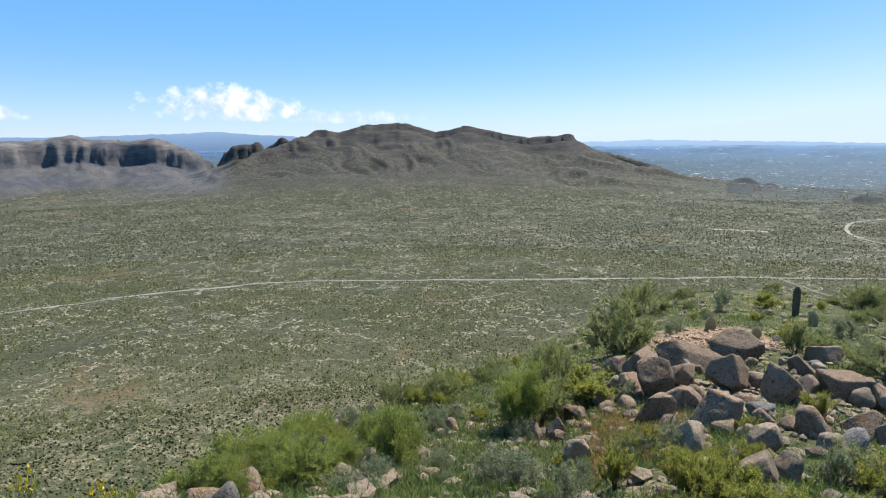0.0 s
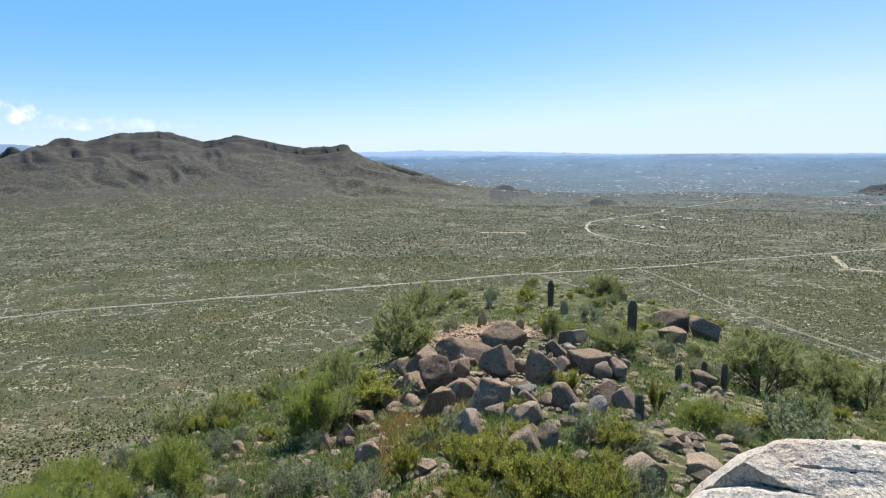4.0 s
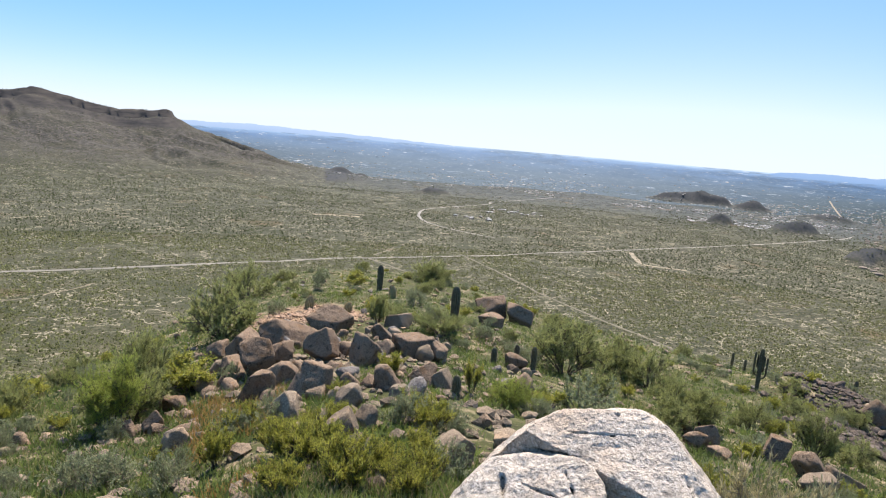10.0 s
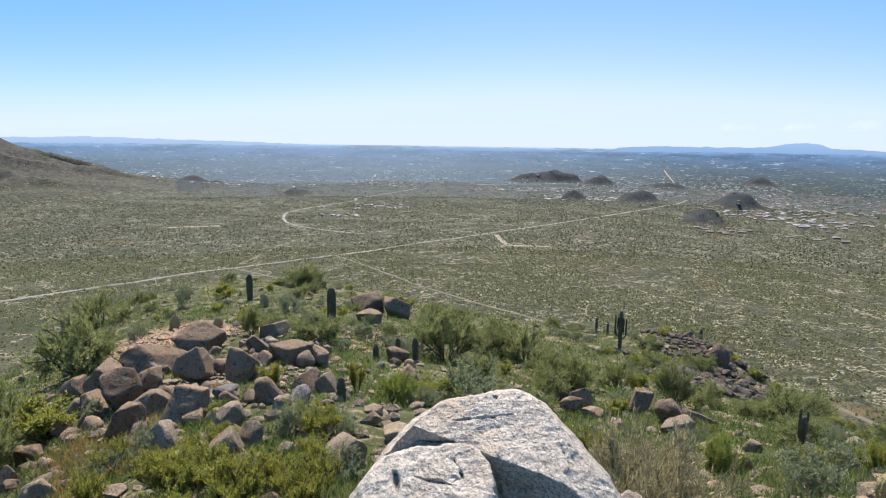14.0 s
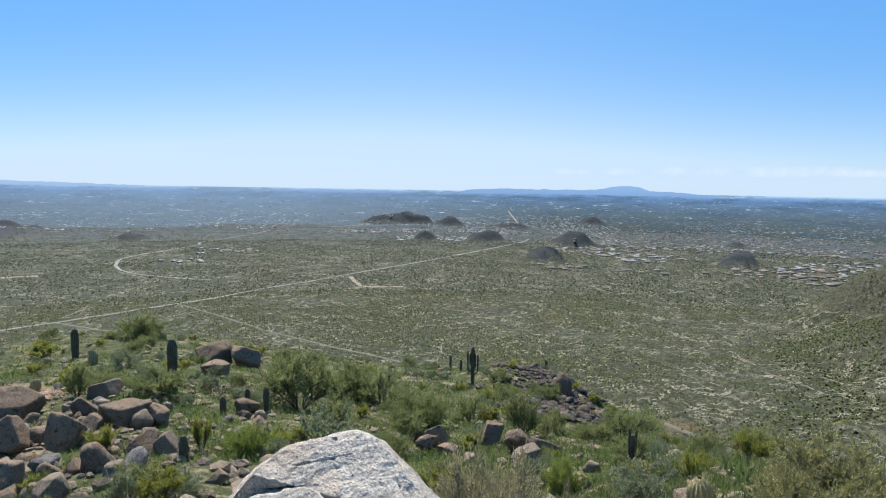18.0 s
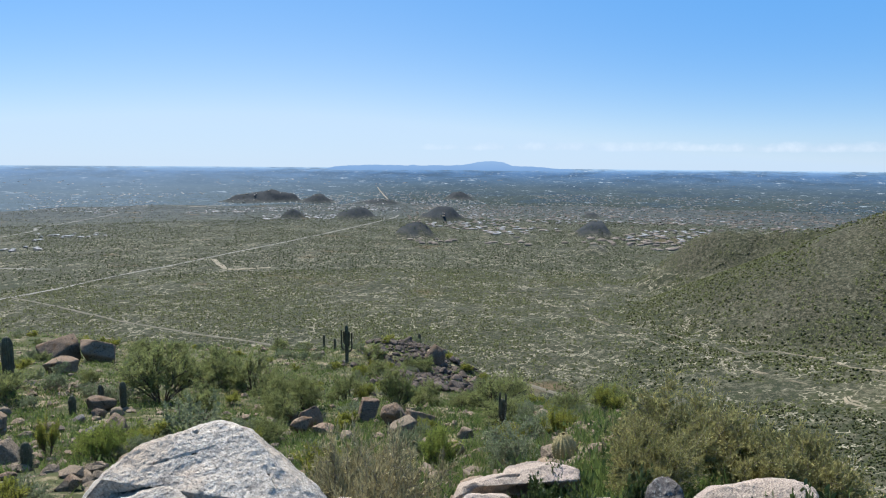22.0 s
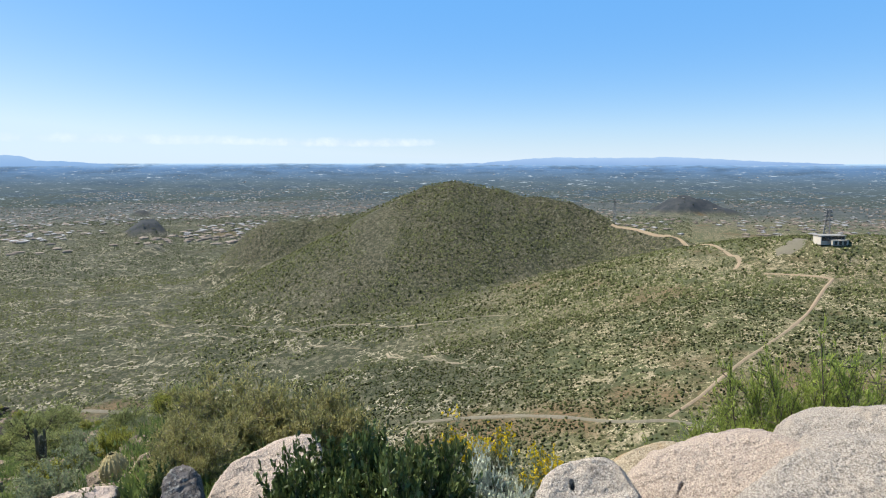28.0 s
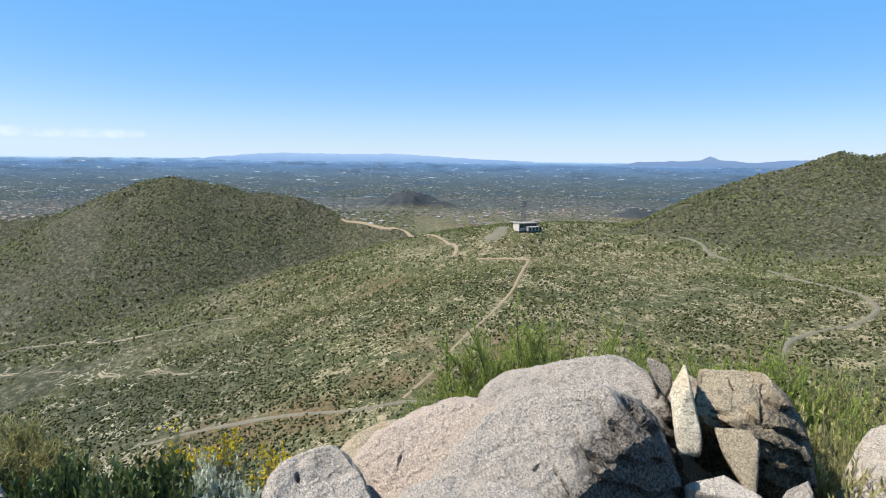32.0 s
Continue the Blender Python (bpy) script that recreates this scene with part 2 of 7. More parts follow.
    hill = mixed(span(tex(0.30, 4, 0.85), 0.46, 0.52), hill, (0.017, 0.019, 0.011))
    hill = mixed(span(tex(0.26, 4, 0.85), 0.57, 0.61), hill, (0.104, 0.097, 0.068))
    c = mixed(zone("zone_hill"), c, hill)
    rock = mixed(span(tex(0.05, 8, 0.75), 0.42, 0.58), (0.034, 0.034, 0.031), (0.060, 0.056, 0.049))
    rock = mixed(span(tex(0.012, 5), 0.46, 0.64), rock, (0.039, 0.039, 0.028))
    rock = mixed(span(tex(0.09, 5, 0.85), 0.50, 0.55), rock, (0.021, 0.021, 0.015))
    rock = mixed(span(tex(0.13, 4, 0.85), 0.58, 0.62), rock, (0.111, 0.096, 0.073))
    c = mixed(zone("zone_rock"), c, rock)
    # butte rock with haze blue painted into its base colour
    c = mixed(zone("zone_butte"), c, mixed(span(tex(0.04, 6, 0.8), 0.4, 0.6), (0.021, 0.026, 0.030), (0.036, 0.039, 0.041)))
    flat = n.new("ShaderNodeVectorMath")
    flat.operation = "MULTIPLY"
    l.new(geo.outputs["Position"], flat.inputs[0])
    flat.inputs[1].default_value = (0.016, 0.016, 0.085)
    beds = n.new("ShaderNodeTexNoise")
    beds.inputs["Scale"].default_value, beds.inputs["Detail"].default_value, beds.inputs["Roughness"].default_value = 1.0, 5, 0.7
    l.new(flat.outputs[0], beds.inputs["Vector"])
    crag = mixed(span(beds.outputs[0], 0.34, 0.66), (0.023, 0.024, 0.026), (0.066, 0.058, 0.050))
    c = mixed(zone("zone_cliff"), c, crag)
    # western cliffs: haze painted into the rock as a bluer, paler base colour
    hazed_rock = mixed(span(tex(0.012, 7, 0.8), 0.42, 0.58), (0.049, 0.052, 0.061), (0.083, 0.078, 0.076))
    scrub = mixed(zone("zone_west"), c, mixed(zone("zone_cliff"), hazed_rock, mixed(span(beds.outputs[0], 0.36, 0.68), (0.052, 0.054, 0.064), (0.165, 0.145, 0.125))))
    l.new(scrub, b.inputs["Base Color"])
    bp = n.new("ShaderNodeBump")
    bp.inputs["Strength"].default_value, bp.inputs["Distance"].default_value = 0.5, 0.08
    l.new(tex(6.0, 8), bp.inputs["Height"])
    l.new(bp.outputs[0], b.inputs["Normal"])
    return m


M_GROUND = desert_ground()
M_SCRUB = material("desert_scrub", (0.026, 0.032, 0.012), (0.074, 0.078, 0.032), 0.6, 0.95, 0.0, random_by="island", vary=0.55, spec=0.05)
M_ROAD = material("pale_asphalt", (0.095, 0.090, 0.078), (0.136, 0.128, 0.110), 0.6, 0.9, 0.1, tint=(0.176, 0.165, 0.143), big=0.02)
M_TRACK = material("grey_track", (0.076, 0.069, 0.050), (0.129, 0.113, 0.083), 0.8, 0.95, 0.2, tint=(0.108, 0.098, 0.068), big=0.08)
M_DIRT = material("bare_dirt", (0.136, 0.105, 0.068), (0.204, 0.159, 0.105), 0.8, 0.95, 0.2, tint=(0.197, 0.146, 0.095), big=0.03)
M_SAND = material("wash_sand", (0.148, 0.125, 0.086), (0.250, 0.211, 0.148), 0.5, 0.95, 0.1, tint=(0.115, 0.102, 0.068), big=0.05)


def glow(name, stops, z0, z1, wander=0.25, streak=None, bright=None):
    """Far distance as a plain glowing backdrop: haze painted as air colours by height, with faint patches and streaks
    of the ground below.
    """
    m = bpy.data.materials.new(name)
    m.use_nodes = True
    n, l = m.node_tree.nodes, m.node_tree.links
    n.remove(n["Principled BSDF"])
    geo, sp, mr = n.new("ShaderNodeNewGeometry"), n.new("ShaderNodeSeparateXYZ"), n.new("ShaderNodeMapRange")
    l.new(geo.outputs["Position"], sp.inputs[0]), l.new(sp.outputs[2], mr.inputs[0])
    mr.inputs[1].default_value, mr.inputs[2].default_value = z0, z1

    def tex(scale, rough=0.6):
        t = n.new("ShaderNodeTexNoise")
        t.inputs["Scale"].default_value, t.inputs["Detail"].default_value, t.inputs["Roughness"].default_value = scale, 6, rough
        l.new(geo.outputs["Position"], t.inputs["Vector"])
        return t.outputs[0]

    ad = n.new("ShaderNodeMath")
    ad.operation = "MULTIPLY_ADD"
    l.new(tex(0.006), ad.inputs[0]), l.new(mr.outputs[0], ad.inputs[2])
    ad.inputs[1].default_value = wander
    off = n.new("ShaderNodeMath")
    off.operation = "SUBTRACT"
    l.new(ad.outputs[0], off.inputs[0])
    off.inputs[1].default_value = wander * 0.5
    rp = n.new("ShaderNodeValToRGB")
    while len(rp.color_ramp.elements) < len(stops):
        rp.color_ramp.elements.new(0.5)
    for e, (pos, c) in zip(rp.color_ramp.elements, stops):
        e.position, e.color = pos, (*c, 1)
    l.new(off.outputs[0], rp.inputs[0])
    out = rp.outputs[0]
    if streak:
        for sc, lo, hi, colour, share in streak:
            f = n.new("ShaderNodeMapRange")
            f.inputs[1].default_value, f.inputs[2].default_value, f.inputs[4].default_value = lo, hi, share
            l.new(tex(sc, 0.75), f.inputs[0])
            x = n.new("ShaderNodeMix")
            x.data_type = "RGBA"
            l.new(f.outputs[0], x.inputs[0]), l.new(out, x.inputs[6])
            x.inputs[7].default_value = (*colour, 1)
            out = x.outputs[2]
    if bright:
        # paint the haze brighter towards the sun's heading
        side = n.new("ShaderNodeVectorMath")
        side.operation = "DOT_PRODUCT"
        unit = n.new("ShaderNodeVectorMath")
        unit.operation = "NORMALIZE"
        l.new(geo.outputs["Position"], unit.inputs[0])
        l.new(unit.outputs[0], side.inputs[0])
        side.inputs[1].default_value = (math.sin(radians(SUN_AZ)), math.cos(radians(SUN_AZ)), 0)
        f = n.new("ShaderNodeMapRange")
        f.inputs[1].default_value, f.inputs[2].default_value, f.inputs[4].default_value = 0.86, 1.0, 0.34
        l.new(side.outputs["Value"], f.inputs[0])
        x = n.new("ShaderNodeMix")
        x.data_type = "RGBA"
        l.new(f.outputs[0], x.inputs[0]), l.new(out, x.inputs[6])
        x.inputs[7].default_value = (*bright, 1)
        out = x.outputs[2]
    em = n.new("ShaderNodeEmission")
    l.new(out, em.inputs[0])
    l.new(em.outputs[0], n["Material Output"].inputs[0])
    return m


# ---- the land ----
EYE = 165.0  # the summit's eye height over the plain, which lies at z = 0
rng = np.random.default_rng(7)
LATTICE = rng.random((256, 256))


def vnoise(x, y):
    """Value noise on a lattice, 0 to 1."""
    xi, yi = np.floor(x).astype(int), np.floor(y).astype(int)
    fx, fy = x - xi, y - yi
    fx, fy = fx * fx * (3 - 2 * fx), fy * fy * (3 - 2 * fy)
    a, b = LATTICE[xi % 256, yi % 256], LATTICE[(xi + 1) % 256, yi % 256]
    c, d = LATTICE[xi % 256, (yi + 1) % 256], LATTICE[(xi + 1) % 256, (yi + 1) % 256]
    return (a * (1 - fx) + b * fx) * (1 - fy) + (c * (1 - fx) + d * fx) * fy


def fbm(x, y, octaves=4):
    s, amp, tot = 0.0, 1.0, 0.0
    for k in range(octaves):
        s = s + amp * vnoise(x * 2 ** k + 17.3 * k, y * 2 ** k + 5.1 * k)
        tot += amp
        amp *= 0.5
    return s / tot - 0.5


def step01(v, a, b):
    t = np.clip((v - a) / (b - a), 0, 1)
    return t * t * (3 - 2 * t)


def polar(az_deg, r):
    return r * math.sin(radians(az_deg)), r * math.cos(radians(az_deg))


def crest(points):
    """A ridge line from (heading, distance, elevation angle) triples, as x, y and height below or above the eye."""
    return [(*polar(a, r), r * math.tan(radians(e))) for a, r, e in points]


HILL_A = crest([(68.5, 960, -8.6), (71.2, 930, -5.9), (73, 900, -5.15), (77, 870, -5.1), (81, 830, -4.6), (84, 800, -3.35), (87, 780, -2.1),
                (89.6, 770, -1.78), (92.7, 765, -2.35), (95.7, 755, -3.05), (99.2, 745, -3.4), (101.7, 730, -4.35), (104, 700, -5.6),
                (108, 650, -6.3), (113, 590, -7.6)])
HILL_E = crest([(129, 545, -6.0), (131, 560, -5.0), (133.1, 575, -3.95), (136, 600, -2.2), (139.3, 620, -0.95), (142, 635, -0.2), (144.6, 650, 0.9),
                (146.4, 660, 0.5), (152, 690, 2.0), (162, 720, 3.0)])
KNOLL = crest([(116.8, 505, -7.3), (117.8, 505, -6.1), (120.2, 500, -6.15), (122.6, 520, -5.45), (125.2, 530, -5.95), (129, 540, -6.2)])
PASS = crest([(-43.0, 2250, -2.6), (-39.5, 2480, -0.75), (-35.3, 2600, 0.7), (-34.1, 2620, 1.25), (-32.4, 2640, 0.95), (-29.9, 2650, 1.68),
              (-26.6, 2660, 1.76), (-23.8, 2660, 0.95), (-21.1, 2650, 1.5), (-18.3, 2640, 0.9), (-15.3, 2620, 0.4), (-12.1, 2600, 0.68),
              (-10.1, 2560, -0.75), (-7.4, 2500, -1.65), (-3.2, 2400, -3.45)])
CLIFFS = crest([(-76, 2760, 0.5), (-66, 2760, 0.6), (-58, 2760, 0.4), (-55.5, 2780, 0.38), (-53.4, 2800, 0.8), (-51.9, 2780, 0.45), (-49.3, 2760, 0.35),
                (-47.6, 2740, 0.55), (-45.4, 2720, -0.15), (-44.6, 2700, -0.9), (-43.6, 2690, -2.0)])
KNOBS = crest([(-42, 2840, -0.6), (-41.3, 2840, -0.1), (-39.4, 2850, 0.18), (-38.9, 2850, -0.5), (-38.2, 2850, -0.1), (-37.3, 2850, 0.62), (-36.3, 2850, 0.1)])


def ridge_height(x, y, line, foot, power, rough, scale, floor, cliff=False, taper=1.0):
    """Height of a range over its foot plain: falls from the crest line with spurs and gullies that run down its flanks."""
    shape = np.shape(x)
    X, Y = np.ravel(x), np.ravel(y)
    best = np.full(X.shape, -1e9)
    summit_z = max(p[2] for p in line)
    along, g, reach = 0.0, foot * 0.13, foot * 1.5
    for (x0, y0, z0), (x1, y1, z1) in zip(line, line[1:]):
        dx, dy = x1 - x0, y1 - y0
        length = math.hypot(dx, dy)
        near = np.nonzero((X > min(x0, x1) - reach) & (X < max(x0, x1) + reach) & (Y > min(y0, y1) - reach) & (Y < max(y0, y1) + reach))[0]
        if len(near):
            px, py = X[near], Y[near]
            t = np.clip(((px - x0) * dx + (py - y0) * dy) / (length * length), 0, 1)
            d = np.hypot(px - x0 - t * dx, py - y0 - t * dy)
            ok = d < reach
            near, px, py, t, d = near[ok], px[ok], py[ok], t[ok], d[ok]
            top = z0 + t * (z1 - z0)
            s = along + t * length + fbm(px / (g * 2.5), py / (g * 2.5), 3) * g * 2.2
            side = np.where((px - x0) * dy - (py - y0) * dx > 0, 31.7, 0.0)
            gully = np.abs(fbm(s / g * scale + side, d / (g * 6), 3)) * 3.2 + np.abs(fbm(s / g * scale * 3.1 + side, d / (g * 3), 2)) * 0.9
            gully = np.minimum(gully, 1.15)
            dd = d * (1 + rough * (gully - 0.3) * np.clip(d / foot * 6, 0, 1) * np.clip(1.6 - 3.2 * d / foot, 0.06, 1))
            u = np.clip(1 - dd / (foot * np.clip((top - floor) / (summit_z - floor), 0.15, 1) ** taper), 0, 1)
            fall = u ** power
            if cliff:
                c = (0.74 if foot == 1150 else 0.84) + 0.08 * fbm(px / 210, py / 210, 3)
                fall = np.where(fall > c, c + (fall - c) * 0.45 + 0.55 * (1 - c) * step01(fall, c, c + (0.17 if foot == 1150 else 0.07)), fall)
            cap = 0.0
            if cliff:
                top = top + fbm(s / 55, s * 0 + side, 3) * 16 * np.clip((top - floor) / 60 - 0.5, 0, 1)
                wall = 55 if foot == 420 else 22
                cap = wall * np.clip((top - floor) / 150 - 0.2, 0, 1) * (1 - step01(d * (0.6 + gully * 0.6), wall * 0.8, wall * 1.25))
                top = top - wall * np.clip((top - floor) / 150 - 0.2, 0, 1)
            best[near] = np.maximum(best[near], np.where(u > 0, floor + (top - floor) * fall + cap, -1e9))
        along += length
    return best.reshape(shape)


AZ_T = (-180, -120, -80, -54, -44, -28, -20, -12, -7, -1, 3, 13, 20, 30, 44, 50, 57, 63, 75, 90, 130, 150, 180)
EDGE_R = (5, 5, 5, 7, 10, 21, 31, 44, 58, 72, 77, 75, 66, 62, 60, 52, 45, 38, 16, 6, 5, 6, 5)
EDGE_DIP = (26, 27, 29, 29, 27.5, 23, 20.5, 18, 14.2, 12.2, 12.0, 12.1, 14.0, 15.8, 16.6, 18.8, 20.3, 21.8, 25, 29, 30, 28, 26)
BEND = (1, 1, 1, 1, 1, 0.85, 0.78, 0.74, 0.72, 0.72, 0.72, 0.72, 0.74, 0.74, 0.76, 0.85, 0.95, 1.15, 1.7, 1.9, 1.6, 1, 1)
FLOOR_AZ = (-180, -100, 52, 62, 70, 80, 89, 100, 110, 125, 150, 180)
FLOOR_Z = (-165, -165, -165, -162, -155, -140, -124, -108, -96, -89, -86, -120)


def summit(x, y, r, az):
    """The rocky spur that the camera stands on, relative to the eye."""
    def soft(table):
        return sum(np.interp(az + o, AZ_T, table) * w for o, w in ((-6, 0.15), (-3, 0.2), (0, 0.3), (3, 0.2), (6, 0.15)))

    R, dip, ex = soft(EDGE_R), soft(EDGE_DIP), soft(BEND)
    zr = -R * np.tan(np.radians(dip))
    u = np.clip(r / R, 0, 1)
    z = -1.62 + (zr + 1.62) * u ** ex
    z = z - np.clip(r - R, 0, None) * (0.62 + 0.1 * np.sin(np.radians(az * 5))) + fbm(x / 6, y / 6, 4) * np.clip(r / 14, 0, 1) * 0.9
    z = z + 2.0 * np.exp(-((x - 36.5) ** 2 + (y - 35.0) ** 2) / 36.0)
    return z + fbm(x * 1.1, y * 1.1, 3) * np.clip(r / 6, 0.15, 1) * 0.22


def land(x, y):
    """Height of the ground over the plain at x, y (arrays)."""
    x, y = np.asarray(x, float), np.asarray(y, float)
    r, az = np.hypot(x, y) + 1e-6, np.degrees(np.arctan2(x, y))
    fl = np.interp(az, FLOOR_AZ, FLOOR_Z)
    fl = fl + (np.clip(r, 230, 560) - 230) * 0.1 * step01(az, 92, 120)
    out = -r * np.tan(np.radians(5.0 - 4.7 * (r - 1890) / 2900))
    plain = np.where(r < 1890, -165.0, out)
    base = fl + (plain - fl) * step01(r, 560, 980)
    base = base + fbm(x / 160, y / 160, 4) * 7 * step01(r, 150, 400) * (1 - step01(r, 900, 1700))
    base = base + fbm(x / 30, y / 30, 3) * 2.0 * (1 - step01(r, 700, 1400))
    z = np.maximum(base, summit(x, y, r, az))
    for line, foot, power, rough, scale, floor in ((HILL_A, 290, 1.0, 0.35, 0.7, -165), (HILL_E, 380, 1.1, 0.2, 0.8, -120), (KNOLL, 130, 1.2, 0.2, 0.8, -95),
                                                   (PASS, 1150, 2.0, 0.8, 1.7, -172), (CLIFFS, 420, 1.3, 0.5, 0.8, -172), (KNOBS, 200, 1.1, 0.35, 0.8, -165)):
        z = np.maximum(z, ridge_height(x, y, line, foot, power, rough, scale, floor, foot > 400 or foot == 200, 2.0 if foot == 290 else 1.0))
    return z + EYE


# low buttes out on the plain: heading, dip of the foot, dip of the top, half width in degrees
BUTTES = [(2.5, 3.78, 2.97, 1.0), (4.3, 3.79, 3.39, 0.6), (11.0, 4.83, 4.16, 1.6), (32.0, 3.36, 2.55, 1.7), (33.9, 3.34, 2.30, 1.5), (35.2, 3.32, 2.45, 1.2),
          (38.0, 3.48, 2.65, 1.3), (35.8, 4.85, 3.92, 0.95), (41.4, 4.95, 3.77, 1.7), (49.3, 5.1, 3.76, 2.2), (46.7, 6.64, 5.1, 1.9), (43.6, 3.66, 3.05, 2.0),
          (50.7, 3.12, 2.36, 1.2), (62.9, 6.3, 4.75, 1.8), (62.6, 4.6, 4.05, 0.9), (63.1, 7.7, 6.77, 1.35), (109.5, 4.63, 3.1, 3.0), (112.2, 4.6, 3.9, 1.6), (130.5, 5.4, 4.2, 3.0)]


def with_buttes(x, y, z):
    for a, foot, top, half in BUTTES:
        d = EYE / math.tan(radians(foot)) if foot > 5 else 1890 + (5 - foot) * 2900 / 4.7
        w = d * math.tan(radians(half)) * 1.25
        bx, by = polar(a, d + w * 0.7)
        peak = EYE - (d + w * 0.7) * math.tan(radians(top))
        q = np.hypot(x - bx, y - by) / w
        near = q < 1.6
        if not near.any():
            continue
        q = q[near] * (1 + 0.75 * fbm(x[near] / w * 2.2 + a, y[near] / w * 2.2, 4))
        crags = 1 + 0.6 * fbm(x[near] / w * 3.4 + a * 3, y[near] / w * 3.4, 5)
        z[near] = z[near] + np.clip(peak - z[near], 0, None) * (0.5 * step01(1 - q, 0, 0.7) + 0.5 * np.clip(1.12 - q, 0, 1) ** 1.3) * crags
    return z


def ground_z(x, y):
    x, y = np.asarray(x, float), np.asarray(y, float)
    return with_buttes(x, y, land(x, y))


def gz(x, y):
    if math.hypot(x, y) < 80:
        x, y = np.array([x]), np.array([y])
        return float(summit(x, y, np.hypot(x, y) + 1e-6, np.degrees(np.arctan2(x, y)))[0]) + EYE
    return float(ground_z(np.array([x]), np.array([y]))[0])


def mesh_from(name, verts, faces, mat, smooth=True):
    me = bpy.data.meshes.new(name)
    verts, faces = np.asarray(verts, np.float32), np.asarray(faces, np.int32)
    me.vertices.add(len(verts)), me.loops.add(faces.size), me.polygons.add(len(faces))
    me.vertices.foreach_set("co", verts.ravel())
    me.loops.foreach_set("vertex_index", faces.ravel())
    k = faces.shape[1]
    me.polygons.foreach_set("loop_start", np.arange(0, faces.size, k, dtype=np.int32))
    me.polygons.foreach_set("loop_total", np.full(len(faces), k, np.int32))
    me.polygons.foreach_set("use_smooth", np.full(len(faces), smooth))
    me.update(calc_edges=True)
    me.materials.append(mat)
    return me


# one sheet of ground on a fan of headings and rings, denser where it is seen
heads = np.concatenate([np.arange(-180, -64, 3.0), np.arange(-64, -2, 0.2), np.arange(-2, 152, 0.3), np.arange(152, 180, 3.0)])
rings = np.concatenate([[0.0, 0.3], 0.6 * 1.0265 ** np.arange(0, 238), 303 * 1.0145 ** np.arange(0, 90), np.arange(1130, 1700, 32.0), np.arange(1700, 3495, 14.0), [3500.0]])
HA, RR = np.meshgrid(np.radians(heads), rings, indexing="ij")
GX, GY = RR * np.sin(HA), RR * np.cos(HA)
GZ = ground_z(GX, GY)
nh, nr = HA.shape
idx = np.arange(nh * nr).reshape(nh, nr)
nxt = np.roll(idx, -1, axis=0)
quads = np.stack([idx[:, :-1], idx[:, 1:], nxt[:, 1:], nxt[:, :-1]], -1).reshape(-1, 4)
ground = tagged(new("ground", mesh_from("ground", np.stack([GX, GY, GZ], -1).reshape(-1, 3), quads[:, ::-1], M_GROUND)),
                "pale gravelly desert soil with green grass patches and scrub", "ground", kind="structure")


# zones of the ground: bare rock on the ranges and buttes, browner hillsides, green spur
flat = np.where(RR < 1890, 0.0, EYE - RR * np.tan(np.radians(5.0 - 4.7 * (RR - 1890) / 2900)))
wander = fbm(GX / 90, GY / 90, 4) * 50
up = GZ - flat
east = np.degrees(HA) > 1.2
zone_rock = np.where(east, step01(up + wander * 0.1, 6, 16), step01(up + wander * 0.8, -8, 80)) * step01(RR, 1150, 1400)
hill_z = np.maximum(ridge_height(GX, GY, HILL_A, 290, 1.0, 0.35, 0.7, -165, False, 2.0), ridge_height(GX, GY, HILL_E, 380, 1.1, 0.2, 0.8, -120)) + EYE
zone_hill = step01(hill_z - (GZ - 9) + wander * 0.1, 0, 10) * step01(GZ + wander * 0.4, 12, 40) * step01(RR, 300, 400) * (1 - step01(RR, 1100, 1250))
zone_spur = 1 - step01(RR + wander * 0.2, 85, 140)
slope_r = np.abs(np.gradient(GZ, axis=1) / np.gradient(RR, axis=1))
zone_cliff = np.maximum(step01(slope_r, 0.32, 0.56) * step01(up, 115, 150), 0.5 * step01(up + wander, 130, 200)) * step01(RR, 1600, 1900)
# west, far and butte zones carry haze painted into the colour
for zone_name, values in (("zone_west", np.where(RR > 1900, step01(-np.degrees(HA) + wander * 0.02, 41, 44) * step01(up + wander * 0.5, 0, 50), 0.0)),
                           # includes a band of headings where backlit shade is painted on the plain
                           ("zone_plain", 0.9 * np.where(np.degrees(HA) < 46, step01(RR + wander, 250, 600), step01(RR + wander, 60, 220)) * step01(-np.degrees(HA) + wander * 0.3, -104, -82)), ("zone_rust", step01(1.15 - np.hypot((GX - 0.4) / 3.4, (GY - 34) / 5.0) + wander * 0.01, 0.0, 0.4)), ("zone_backlit", 0.80 * step01(np.degrees(HA) + wander * 0.25, 6, 26) * (1 - step01(np.degrees(HA), 84, 100)) * step01(RR, 250, 420)), ("zone_mid", 0.85 * step01(RR + wander * 3, 650, 1500)), ("zone_butte", np.where(east, zone_rock, 0.0)), ("zone_far", step01(RR + wander * 8, 1500, 2500) * step01(np.degrees(HA), -6, 8)), ("zone_rock", zone_rock), ("zone_hill", zone_hill), ("zone_spur", zone_spur), ("zone_cliff", zone_cliff)):
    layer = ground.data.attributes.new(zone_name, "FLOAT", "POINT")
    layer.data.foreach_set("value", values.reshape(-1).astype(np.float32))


CLEARED = []


